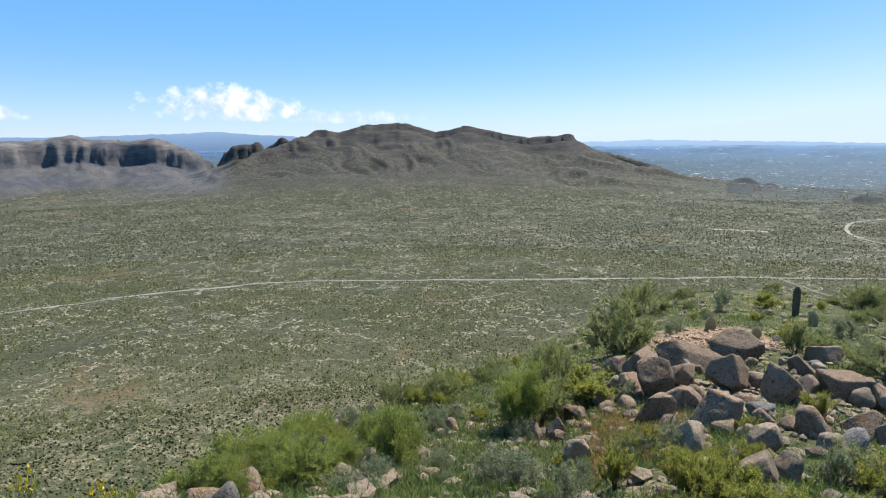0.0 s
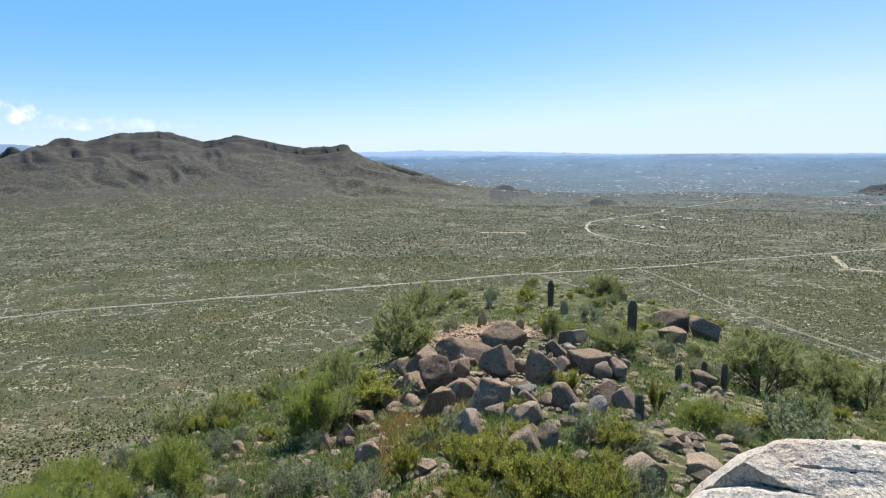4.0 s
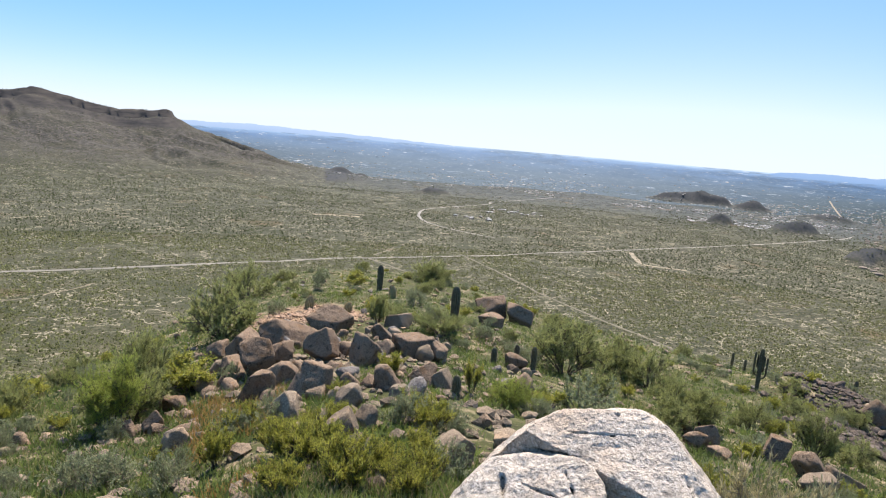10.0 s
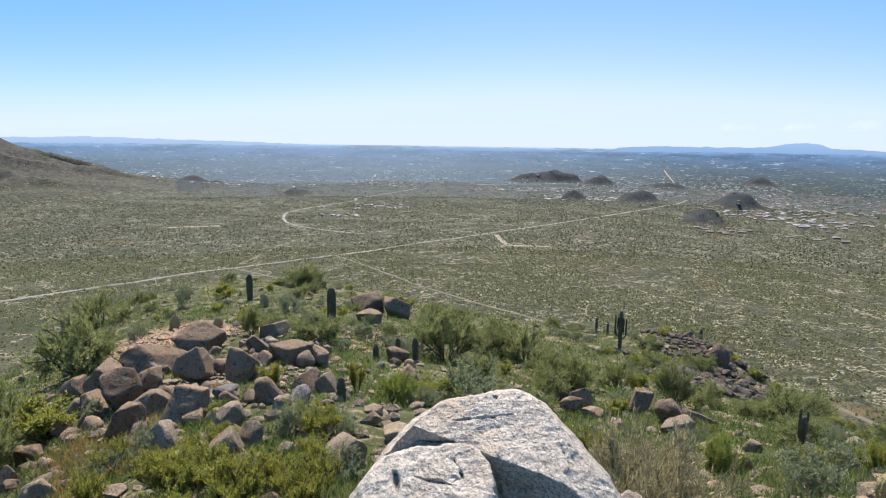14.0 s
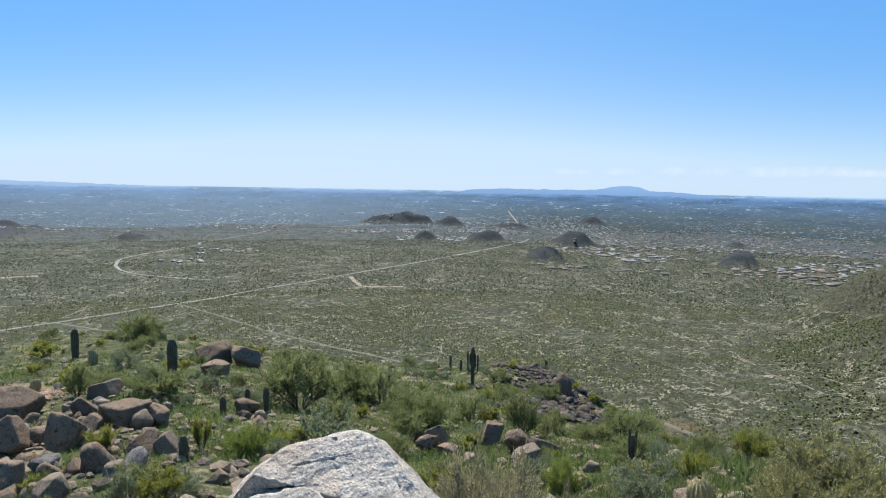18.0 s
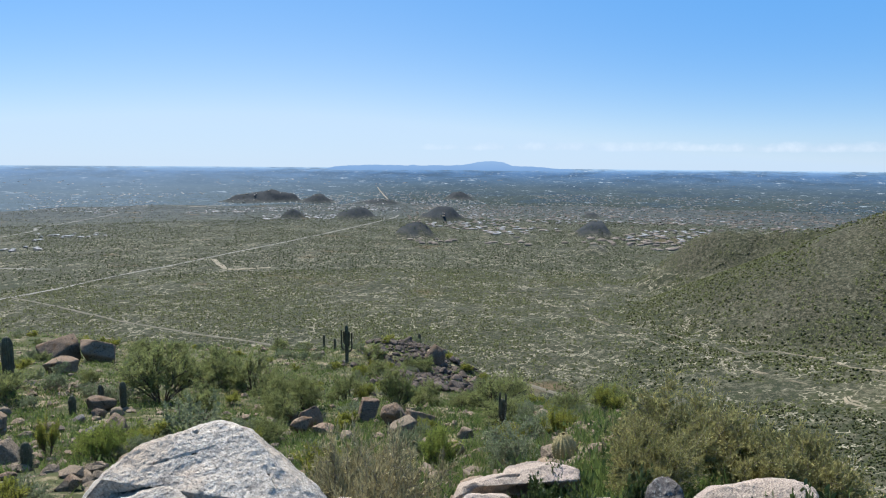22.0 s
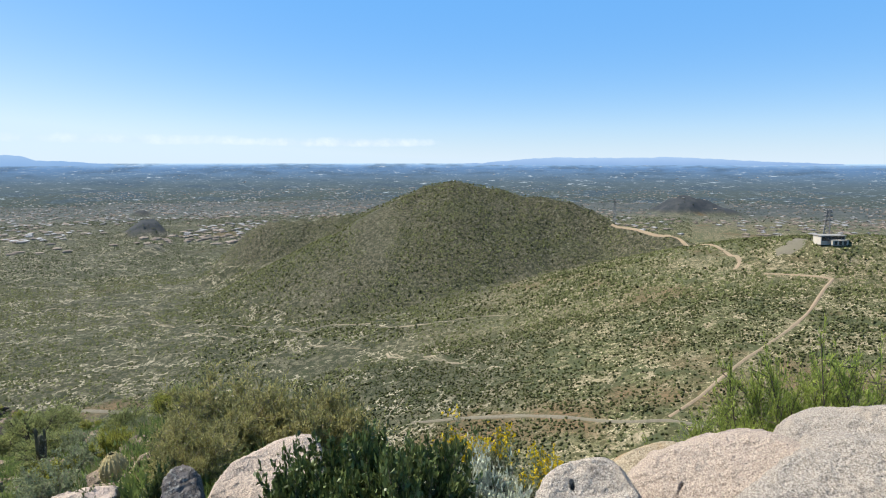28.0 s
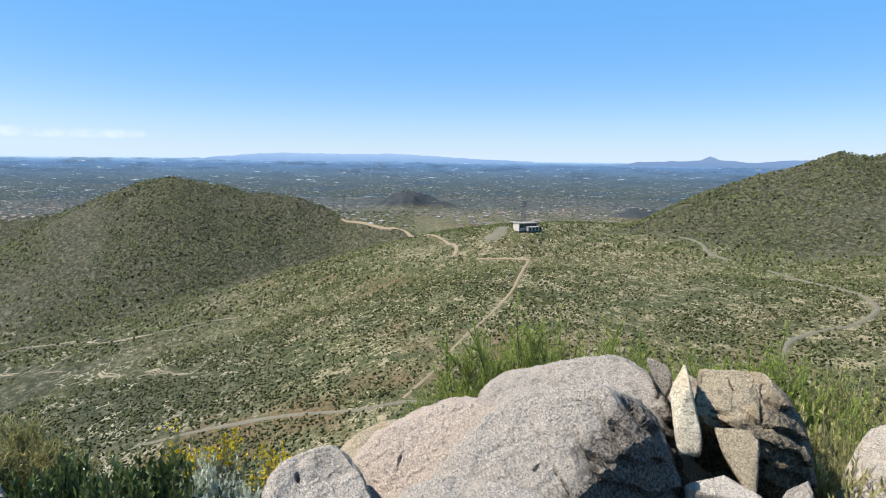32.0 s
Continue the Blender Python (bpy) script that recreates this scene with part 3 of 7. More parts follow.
def strip(name, pts, width, mat, label, category, lift=0.35, step=12.0, kind="structure", gaps=0.0, wob=0.0):
    """A road or path draped on the land, through (heading, distance) points."""
    P = [Vector((*polar(a, d), 0)) for a, d in pts]
    line = []
    for i in range(len(P) - 1):
        p0, p1, p2, p3 = P[max(i - 1, 0)], P[i], P[i + 1], P[min(i + 2, len(P) - 1)]
        k = max(2, int((p2 - p1).length / step))
        for j in range(k):
            t = j / k
            line.append(0.5 * (2 * p1 + (p2 - p0) * t + (2 * p0 - 5 * p1 + 4 * p2 - p3) * t * t + (3 * p1 - p0 - 3 * p2 + p3) * t ** 3))
    line.append(P[-1])
    for a, b in zip(line, line[1:]):
        CLEARED.extend((a.lerp(b, k / 6).x, a.lerp(b, k / 6).y) for k in range(6))
    v = []
    for i, p in enumerate(line):
        d = (line[min(i + 1, len(line) - 1)] - line[max(i - 1, 0)]).normalized()
        s = Vector((d.y, -d.x, 0))
        p = p + s * wob * (noise.noise(p * 0.03) + 0.6 * noise.noise(p * 0.09))
        w = width * (0.5 + (0.18 + 0.05 * wob) * noise.noise(p * 0.05))
        for o in (-1, -0.33, 0.33, 1):
            v.append(p + s * o * w)
    v = np.array(v)
    v[:, 2] = ground_z(v[:, 0], v[:, 1]) + lift
    v[0::4, 2] -= lift * 0.9
    v[3::4, 2] -= lift * 0.9
    f = [(4 * i + j, 4 * i + j + 1, 4 * i + 5 + j, 4 * i + 4 + j) for i in range(len(line) - 1) for j in range(3)
         if noise.noise(line[i] * 0.035) * 0.5 + 0.5 > gaps]
    return tagged(new(name, mesh_from(name, v, f, mat)), label, category, kind=kind)


strip("road", [(-66, 735), (-59.3, 747), (-55.2, 757), (-49.5, 764), (-42.7, 765), (-38.9, 770), (-27.7, 752), (-15.6, 752), (-5.8, 779), (5.3, 850), (14.2, 922),
               (22.2, 1042), (31.4, 1247), (38, 1500), (43.1, 1823), (44.6, 2000), (45.3, 2200)], 6.5, M_ROAD, "pale two-lane road crossing the desert plain", "road")
strip("road", [(14.2, 922), (18.6, 797), (26.6, 655), (33, 590), (42, 520)], 3.4, M_TRACK, "narrow pale side road across the plain", "road")
strip("road", [(22, 2500), (16.7, 1930), (15.9, 1794), (11.0, 1560), (9.8, 1440), (10.3, 1300), (13.4, 1198), (17.0, 1142)], 7, M_ROAD, "pale curving park road", "road")
strip("path", [(5.3, 850), (8.0, 793), (11.3, 755), (14, 735)], 4, M_TRACK, "pale dirt track off the road", "path")
strip("path", [(29.0, 1150), (29.4, 1100), (30.0, 1040), (31, 1032), (33.8, 1032)], 10, M_SAND, "bare pale parking strip beside the road", "path")
strip("path", [(0.2, 1279), (2, 1283), (4.4, 1290)], 16, M_SAND, "bare pale cleared strip on the plain", "path")

strip("path", [(85.4, 303), (92.9, 281), (97.8, 268), (104.1, 247), (109.2, 241), (112.2, 235)], 2.2, M_TRACK, "greyish dirt track along the valley floor", "path", lift=0.5, step=6.0)
strip("path", [(109.0, 244), (111.6, 263), (113.7, 288), (115.2, 307), (117.8, 342), (119.1, 374), (119.8, 403), (120.6, 439)], 1.8, M_DIRT, "reddish dirt trail climbing the valley", "path", lift=0.5, step=6.0)
strip("path", [(120.6, 439), (118.7, 445), (115.8, 451)], 2.4, M_DIRT, "dirt track along the saddle", "path", lift=0.5, step=6.0)
strip("path", [(103.4, 703), (105.2, 682), (107.2, 655), (109.0, 637), (110.9, 586), (112.5, 541), (113.5, 505), (113.9, 481), (113.4, 466)], 2.8, M_DIRT, "pale dirt road winding over the saddle", "path", lift=0.5, step=6.0)
strip("path", [(133.1, 520), (134.4, 514), (135.3, 499), (135.8, 475), (137.4, 457)], 3.2, M_TRACK, "pale graded track across the hillside", "path", lift=0.5, step=6.0)
strip("path", [(140.4, 439), (142.1, 424), (144.5, 406), (146.7, 397), (148.0, 376), (147.4, 355), (146.2, 340)], 2.6, M_TRACK, "grey dirt track curving over the slope", "path", lift=0.5, step=6.0)
strip("path", [(146.2, 340), (144.0, 326), (142.5, 313), (142.1, 296), (142.1, 280)], 2.4, M_TRACK, "grey dirt track curving down the slope", "path", lift=0.5, step=6.0)
strip("path", [(55.7, 466), (58.3, 448), (61.0, 433)], 5, M_TRACK, "greyish track below the shoulder", "path", lift=0.5, step=6.0)
strip("path", [(90.8, 287), (93.8, 280), (95.8, 275), (100.0, 260)], 2.8, M_TRACK, "greyish track along the valley floor", "path", lift=0.5, step=6.0)
strip("wash", [(52.6, 835), (54.7, 802), (56.0, 817), (57.9, 775), (60.5, 718), (63.4, 664), (65.0, 628), (68.3, 577), (71.3, 565)], 1.0, M_SAND, "pale sandy dry wash across the scrub", "wash", lift=0.5, step=6.0, gaps=0.5, wob=5.5)
strip("wash", [(70.7, 598), (73.7, 574), (75.6, 538), (77.8, 544), (81.4, 523), (85.1, 484)], 1.0, M_SAND, "pale sandy dry wash across the scrub", "wash", lift=0.5, step=6.0, gaps=0.5, wob=5.5)
strip("wash", [(80.3, 451), (82.8, 430), (84.5, 415), (87.3, 398), (91.0, 368)], 1.0, M_SAND, "pale sandy dry wash across the scrub", "wash", lift=0.5, step=6.0, gaps=0.5, wob=5.5)
strip("wash", [(76.4, 499), (79.3, 469), (82.4, 436), (85.3, 412), (88.4, 387), (90.7, 368), (93.5, 354)], 1.0, M_SAND, "pale sandy dry wash across the scrub", "wash", lift=0.5, step=6.0, gaps=0.5, wob=5.5)
strip("wash", [(84.2, 493), (85.9, 484), (88.5, 475), (91.7, 472), (95.1, 457)], 1.0, M_SAND, "pale sandy dry wash across the scrub", "wash", lift=0.5, step=6.0, gaps=0.5, wob=5.5)
strip("wash", [(76.1, 499), (79.7, 463), (83.3, 424), (87.1, 392)], 1.0, M_SAND, "pale sandy dry wash across the scrub", "wash", lift=0.5, step=6.0, gaps=0.5, wob=5.5)
strip("wash", [(49.5, 1213), (50.8, 1111), (52.4, 1024)], 1.0, M_SAND, "pale sandy dry wash across the scrub", "wash", lift=0.5, step=6.0, gaps=0.5, wob=5.5)
strip("wash", [(62.1, 745), (63.4, 670), (64.4, 649)], 1.0, M_SAND, "pale sandy dry wash across the scrub", "wash", lift=0.5, step=6.0, gaps=0.5, wob=5.5)
strip("wash", [(50.5, 1204), (51.3, 1090), (52.3, 1048)], 1.0, M_SAND, "pale sandy dry wash across the scrub", "wash", lift=0.5, step=6.0, gaps=0.5, wob=5.5)
strip("wash", [(-56.8, 694), (-55.4, 664), (-54.7, 631)], 1.0, M_SAND, "pale sandy dry wash across the scrub", "wash", lift=0.5, step=6.0, gaps=0.5, wob=5.5)
strip("wash", [(-38.9, 781), (-38.3, 910), (-36.5, 1036)], 1.0, M_SAND, "pale sandy dry wash across the scrub", "wash", lift=0.5, step=6.0, gaps=0.5, wob=5.5)
strip("wash", [(-44.3, 1111), (-43.6, 940), (-43.1, 871)], 1.0, M_SAND, "pale sandy dry wash across the scrub", "wash", lift=0.5, step=6.0, gaps=0.5, wob=5.5)
strip("wash", [(-24.5, 628), (-21.3, 640), (-17.1, 673)], 1.0, M_SAND, "pale sandy dry wash across the scrub", "wash", lift=0.5, step=6.0, gaps=0.5, wob=5.5)
strip("wash", [(6.0, 877), (7.3, 934), (9.1, 1021), (10.8, 1078)], 1.0, M_SAND, "pale sandy dry wash across the scrub", "wash", lift=0.5, step=6.0, gaps=0.5, wob=5.5)
strip("wash", [(64.2, 649), (68.7, 619), (72.6, 574), (75.1, 541)], 1.0, M_SAND, "pale sandy dry wash across the scrub", "wash", lift=0.5, step=6.0, gaps=0.5, wob=5.5)
strip("path", [(116.5, 487), (117.8, 496), (119.1, 556)], 12, M_TRACK, "pale graded clearing below the building", "path", lift=0.5, step=6.0)

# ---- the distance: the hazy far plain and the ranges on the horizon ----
# haze of the far plain, painted as emission from grey-green to pale blue
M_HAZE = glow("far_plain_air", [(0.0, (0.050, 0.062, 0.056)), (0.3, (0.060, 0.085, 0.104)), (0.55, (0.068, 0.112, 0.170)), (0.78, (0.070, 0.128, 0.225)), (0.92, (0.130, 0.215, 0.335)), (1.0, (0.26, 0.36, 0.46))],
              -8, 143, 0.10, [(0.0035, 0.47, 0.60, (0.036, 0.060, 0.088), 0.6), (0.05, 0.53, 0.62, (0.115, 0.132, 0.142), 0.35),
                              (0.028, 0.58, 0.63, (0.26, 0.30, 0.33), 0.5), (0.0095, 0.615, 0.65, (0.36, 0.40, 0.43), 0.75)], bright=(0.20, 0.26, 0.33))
far_h = np.radians(np.concatenate([np.arange(-180, -70, 5.0), np.arange(-70, 155, 1.0), np.arange(155, 181, 5.0)]))
HA2, UU = np.meshgrid(far_h, np.linspace(0, 1, 48), indexing="ij")
near_edge = 3490 - 740 * step01(np.degrees(HA2), -6, 3) + fbm(HA2 * 9, HA2 * 0, 3) * 260 * step01(np.degrees(HA2), -6, 3)
RR2 = near_edge + (4850 - near_edge) * UU
FX, FY = RR2 * np.sin(HA2), RR2 * np.cos(HA2)
FZ = land(FX, FY) + 0.5
FZ[:, 0] -= 2.0
FZ[:, -1] = 4850 * math.tan(radians(-0.25)) + EYE
nf, kf = HA2.shape
fi = np.arange(nf * kf).reshape(nf, kf)
fq = np.stack([fi[:-1, :-1], fi[1:, :-1], fi[1:, 1:], fi[:-1, 1:]], -1).reshape(-1, 4)
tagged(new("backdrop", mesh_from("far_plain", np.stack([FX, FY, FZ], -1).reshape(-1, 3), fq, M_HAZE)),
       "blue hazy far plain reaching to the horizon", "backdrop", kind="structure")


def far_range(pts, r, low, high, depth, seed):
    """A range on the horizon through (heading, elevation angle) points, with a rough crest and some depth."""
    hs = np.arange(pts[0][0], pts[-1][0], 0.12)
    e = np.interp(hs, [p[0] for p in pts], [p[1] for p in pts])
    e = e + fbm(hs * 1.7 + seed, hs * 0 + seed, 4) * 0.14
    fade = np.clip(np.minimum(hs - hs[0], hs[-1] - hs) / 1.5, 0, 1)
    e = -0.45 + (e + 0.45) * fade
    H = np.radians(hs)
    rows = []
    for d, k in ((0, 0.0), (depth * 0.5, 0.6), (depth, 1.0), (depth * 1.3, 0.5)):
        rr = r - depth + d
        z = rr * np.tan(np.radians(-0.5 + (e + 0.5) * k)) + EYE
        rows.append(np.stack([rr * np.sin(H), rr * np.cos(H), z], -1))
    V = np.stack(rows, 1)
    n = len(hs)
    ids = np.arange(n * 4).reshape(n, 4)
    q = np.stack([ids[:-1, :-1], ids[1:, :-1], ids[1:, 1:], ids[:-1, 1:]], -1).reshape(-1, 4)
    # haze painted as a pale blue glow instead of lit rock
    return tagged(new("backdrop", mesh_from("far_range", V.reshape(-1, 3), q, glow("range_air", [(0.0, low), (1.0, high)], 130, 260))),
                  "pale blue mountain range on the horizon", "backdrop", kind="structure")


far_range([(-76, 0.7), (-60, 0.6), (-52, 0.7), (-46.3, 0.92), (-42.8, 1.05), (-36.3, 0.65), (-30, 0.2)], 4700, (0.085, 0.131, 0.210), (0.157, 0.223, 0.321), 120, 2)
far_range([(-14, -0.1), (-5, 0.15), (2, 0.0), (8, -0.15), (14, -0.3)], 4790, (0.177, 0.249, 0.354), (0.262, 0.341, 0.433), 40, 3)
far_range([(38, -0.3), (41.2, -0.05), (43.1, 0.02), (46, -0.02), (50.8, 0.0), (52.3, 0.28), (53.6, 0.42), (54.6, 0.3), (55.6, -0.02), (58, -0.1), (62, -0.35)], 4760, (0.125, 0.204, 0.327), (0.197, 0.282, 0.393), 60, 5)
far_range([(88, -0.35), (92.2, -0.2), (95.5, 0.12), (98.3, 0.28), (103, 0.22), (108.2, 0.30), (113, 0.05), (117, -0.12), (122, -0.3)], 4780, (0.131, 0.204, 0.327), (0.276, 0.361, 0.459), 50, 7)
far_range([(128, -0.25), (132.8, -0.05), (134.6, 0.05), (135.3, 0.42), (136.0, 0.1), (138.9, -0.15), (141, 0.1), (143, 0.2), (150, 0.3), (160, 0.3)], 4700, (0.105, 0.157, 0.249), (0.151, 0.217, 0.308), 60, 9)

# ---- scrub on the plains and slopes: one joined field of small bushes ----
M_SCRUB_FAR = material("distant_scrub", (0.020, 0.026, 0.012), (0.047, 0.053, 0.027), 0.3, 0.95, 0.0, random_by="island", vary=0.5, spec=0.05)


def scatter(n, r0, r1, a0, a1, power, seed):
    """Random headings and distances; power under 2 crowds them towards the near edge."""
    g = np.random.default_rng(seed)
    r = (g.random(n) * (r1 ** power - r0 ** power) + r0 ** power) ** (1 / power)
    a = np.radians(g.uniform(a0, a1, n))
    return r * np.sin(a), r * np.cos(a), r, g


def bush_field(name, n, r0, r1, a0, a1, power, size, seed, sides, mat, label, rings=2):
    x, y, r, g = scatter(n, r0, r1, a0, a1, power, seed)
    keep = 0.6 * fbm(x / 22, y / 22, 3) + 0.9 * fbm(x / 90, y / 90, 3) + 0.5 + g.uniform(-0.22, 0.22, n) > 0.40
    lanes = np.array(CLEARED)
    taken = np.unique(np.floor(lanes[:, 0] / 5).astype(int) * 4000 + np.floor(lanes[:, 1] / 5).astype(int))
    keep &= ~np.isin(np.floor(x / 5).astype(int) * 4000 + np.floor(y / 5).astype(int), taken)
    x, y, r = x[keep], y[keep], r[keep]
    n = len(x)
    z = ground_z(x, y)
    s = size[0] + (size[1] - size[0]) * g.random(n) ** 2.2
    ring = np.linspace(0, 2 * np.pi, sides, endpoint=False)
    V = np.zeros((n, rings * sides + 1, 3))
    for j, (rad, hh) in enumerate(((0.72, -0.08), (1.0, 0.36)) if rings == 2 else ((1.0, -0.04),)):
        rr = rad * s[:, None] * g.uniform(0.7, 1.2, (n, sides)) * 0.5
        a = ring[None] + g.uniform(0, 6.28, (n, 1))
        V[:, j * sides:(j + 1) * sides, 0] = x[:, None] + rr * np.cos(a)
        V[:, j * sides:(j + 1) * sides, 1] = y[:, None] + rr * np.sin(a)
        V[:, j * sides:(j + 1) * sides, 2] = z[:, None] + s[:, None] * hh * g.uniform(0.75, 1.2, (n, sides))
    V[:, -1] = np.stack([x + g.uniform(-.15, .15, n) * s, y + g.uniform(-.15, .15, n) * s, z + s * g.uniform(0.5, 0.72, n)], -1)
    t = []
    for j in range(sides):
        k = (j + 1) % sides
        t += [(j, k, sides + k), (j, sides + k, sides + j), (sides + j, sides + k, 2 * sides)] if rings == 2 else [(j, k, sides)]
    T = (np.arange(n)[:, None, None] * (rings * sides + 1) + np.array(t)[None]).reshape(-1, 3)
    return tagged(new(name, mesh_from(name, V.reshape(-1, 3), T, mat)), label, "scrub", kind="stuff")


bush_field("scrub", 95000, 70, 420, 55, 152, 1.5, (0.4, 1.9), 11, 3, M_SCRUB, "green and olive desert scrub covering the valley floor")
bush_field("scrub", 60000, 110, 420, -64, 55, 1.7, (0.5, 2.0), 12, 3, M_SCRUB, "green and olive desert scrub below the spur")
bush_field("scrub", 300000, 400, 1000, -64, 152, 1.6, (0.9, 3.0), 13, 4, M_SCRUB, "dotted desert scrub across plain and hillsides", 1)
bush_field("scrub", 30000, 450, 900, 66, 152, 1.7, (0.9, 3.0), 17, 3, M_SCRUB, "dotted shrubs over the scrubby hillsides")
bush_field("scrub", 150000, 950, 2000, -64, 110, 1.5, (1.5, 4.4), 14, 4, M_SCRUB_FAR, "distant dark scrub over the plain", 1)
bush_field("scrub", 26000, 2000, 3300, -60, 60, 1.5, (2.5, 5.5), 15, 3, M_SCRUB_FAR, "far dark scrub and mountain brush", 1)

# a straight street running away through the far town, and a cleared pale strip before the buttes
def dip_at(d):
    return EYE / math.tan(radians(d)) if d > 5 else 1890 + (5 - d) * 2900 / 4.7


strip("road", [(44.39, dip_at(3.24)), (43.33, dip_at(2.03))], 9, M_SAND, "straight pale street through the far town", "road", lift=1.6, step=40.0)
strip("path", [(27.13, dip_at(3.65)), (31.79, dip_at(3.51))], 14, M_SAND, "cleared pale strip before the dark buttes", "path", step=40.0)

# ---- the town: streets of small pale houses and yard trees ----
M_ROOF = material("pale_roofs", (0.075, 0.075, 0.074), (0.272, 0.268, 0.259), 0.05, 0.7, 0.0, random_by="island", vary=0.3)
M_ROOFB = material("tile_and_tan_roofs", (0.095, 0.073, 0.056), (0.164, 0.133, 0.104), 0.05, 0.8, 0.0, random_by="island", vary=0.35)
M_WALLS = material("stucco_walls", (0.133, 0.117, 0.095), (0.215, 0.190, 0.157), 0.05, 0.9, 0.0, random_by="island", vary=0.3)


def houses(n, a0, a1, r0, r1, power, seed, size, mat_top, label, clump=0.5):
    """Low houses with walls and hipped roofs, set along a street grid."""
    x, y, r, g = scatter(n, r0, r1, a0, a1, power, seed)
    th = radians(-44)
    u, v = x * math.cos(th) + y * math.sin(th), -x * math.sin(th) + y * math.cos(th)
    u = np.round(u / 44) * 44 + g.uniform(-17, 17, n)
    x, y = u * math.cos(th) - v * math.sin(th), u * math.sin(th) + v * math.cos(th)
    keep = fbm(x / 190, y / 190, 3) + 0.5 + g.uniform(-0.1, 0.1, n) > clump
    x, y = x[keep], y[keep]
    z0 = ground_z(x, y)
    flat = np.abs(ground_z(x + 12, y) - z0) + np.abs(ground_z(x, y + 12) - z0) < 5
    x, y, z0 = x[flat], y[flat], z0[flat]
    n = len(x)
    small = np.interp(np.hypot(x, y), (1400, 2000, 2700, 3500), (1.0, 0.75, 0.5, 0.4))
    w, d, h = g.uniform(*size, n) * small, g.uniform(*size, n) * 0.75 * small, np.maximum(g.uniform(3.2, 5.0, n) * small, 2.6)
    turn = th + g.choice([0, np.pi / 2], n) + g.uniform(-0.08, 0.08, n)
    cs, sn = np.cos(turn), np.sin(turn)
    base = np.array([(-1, -1, 0), (1, -1, 0), (1, 1, 0), (-1, 1, 0), (-1, -1, .62), (1, -1, .62), (1, 1, .62), (-1, 1, .62),
                     (-1.08, -1.08, .62), (1.08, -1.08, .62), (1.08, 1.08, .62), (-1.08, 1.08, .62), (-.45, 0, 1), (.45, 0, 1)])
    lx, ly = base[None, :, 0] * w[:, None] / 2, base[None, :, 1] * d[:, None] / 2
    V = np.stack([x[:, None] + lx * cs[:, None] - ly * sn[:, None], y[:, None] + lx * sn[:, None] + ly * cs[:, None],
                  z0[:, None] - 0.5 + base[None, :, 2] * (h[:, None] + 0.5)], -1)
    wall = np.array([(0, 1, 5), (0, 5, 4), (1, 2, 6), (1, 6, 5), (2, 3, 7), (2, 7, 6), (3, 0, 4), (3, 4, 7)])
    roof = np.array([(8, 9, 13), (8, 13, 12), (9, 10, 13), (10, 11, 12), (10, 12, 13), (11, 8, 12)])
    off = np.arange(n)[:, None, None] * 14
    me = mesh_from("houses", V.reshape(-1, 3), np.concatenate([(off + roof[None]).reshape(-1, 3), (off + wall[None]).reshape(-1, 3)]), mat_top, False)
    me.materials.append(M_WALLS)
    mi = np.zeros(len(me.polygons), np.int32)
    mi[n * 6:] = 1
    me.polygons.foreach_set("material_index", mi)
    return tagged(new("houses", me), label, "houses", kind="stuff")


houses(1200, 48, 73, 1480, 3400, 1.3, 21, (9, 18), M_ROOF, "low suburban houses with pale roofs", 0.42)
houses(1500, 46, 73, 1300, 3400, 1.3, 31, (9, 18), M_ROOFB, "low suburban houses with tan tiled roofs", 0.40)
houses(170, 33.2, 43.5, 1960, 2250, 1.2, 22, (9, 17), M_ROOF, "housing estate with pale roofs round small buttes", 0.40)
houses(2200, 27, 52, 2400, 3480, 1.2, 23, (9, 22), M_ROOF, "far town houses with bright roofs", 0.46)
houses(800, -6, 27, 2500, 3480, 1.2, 24, (10, 26), M_ROOF, "scattered far buildings with bright roofs", 0.5)
houses(110, 12, 21, 1360, 1700, 1.2, 25, (7, 14), M_ROOF, "scattered park buildings with white roofs", 0.5)
houses(2600, 73, 140, 1500, 3450, 1.3, 26, (10, 19), M_ROOFB, "low suburban houses with tan tiled roofs", 0.38)
houses(1500, 70, 140, 1500, 3450, 1.4, 27, (9, 20), M_ROOF, "low suburban houses with pale roofs", 0.42)
houses(900, -10, 145, 3000, 4200, 1.2, 28, (14, 48), M_ROOF, "bright far roofs and sheds across the hazy plain", 0.5)
bush_field("trees", 8000, 1750, 3000, 30, 142, 1.3, (2.2, 4.8), 16, 4, M_SCRUB_FAR, "dark yard trees among the houses")

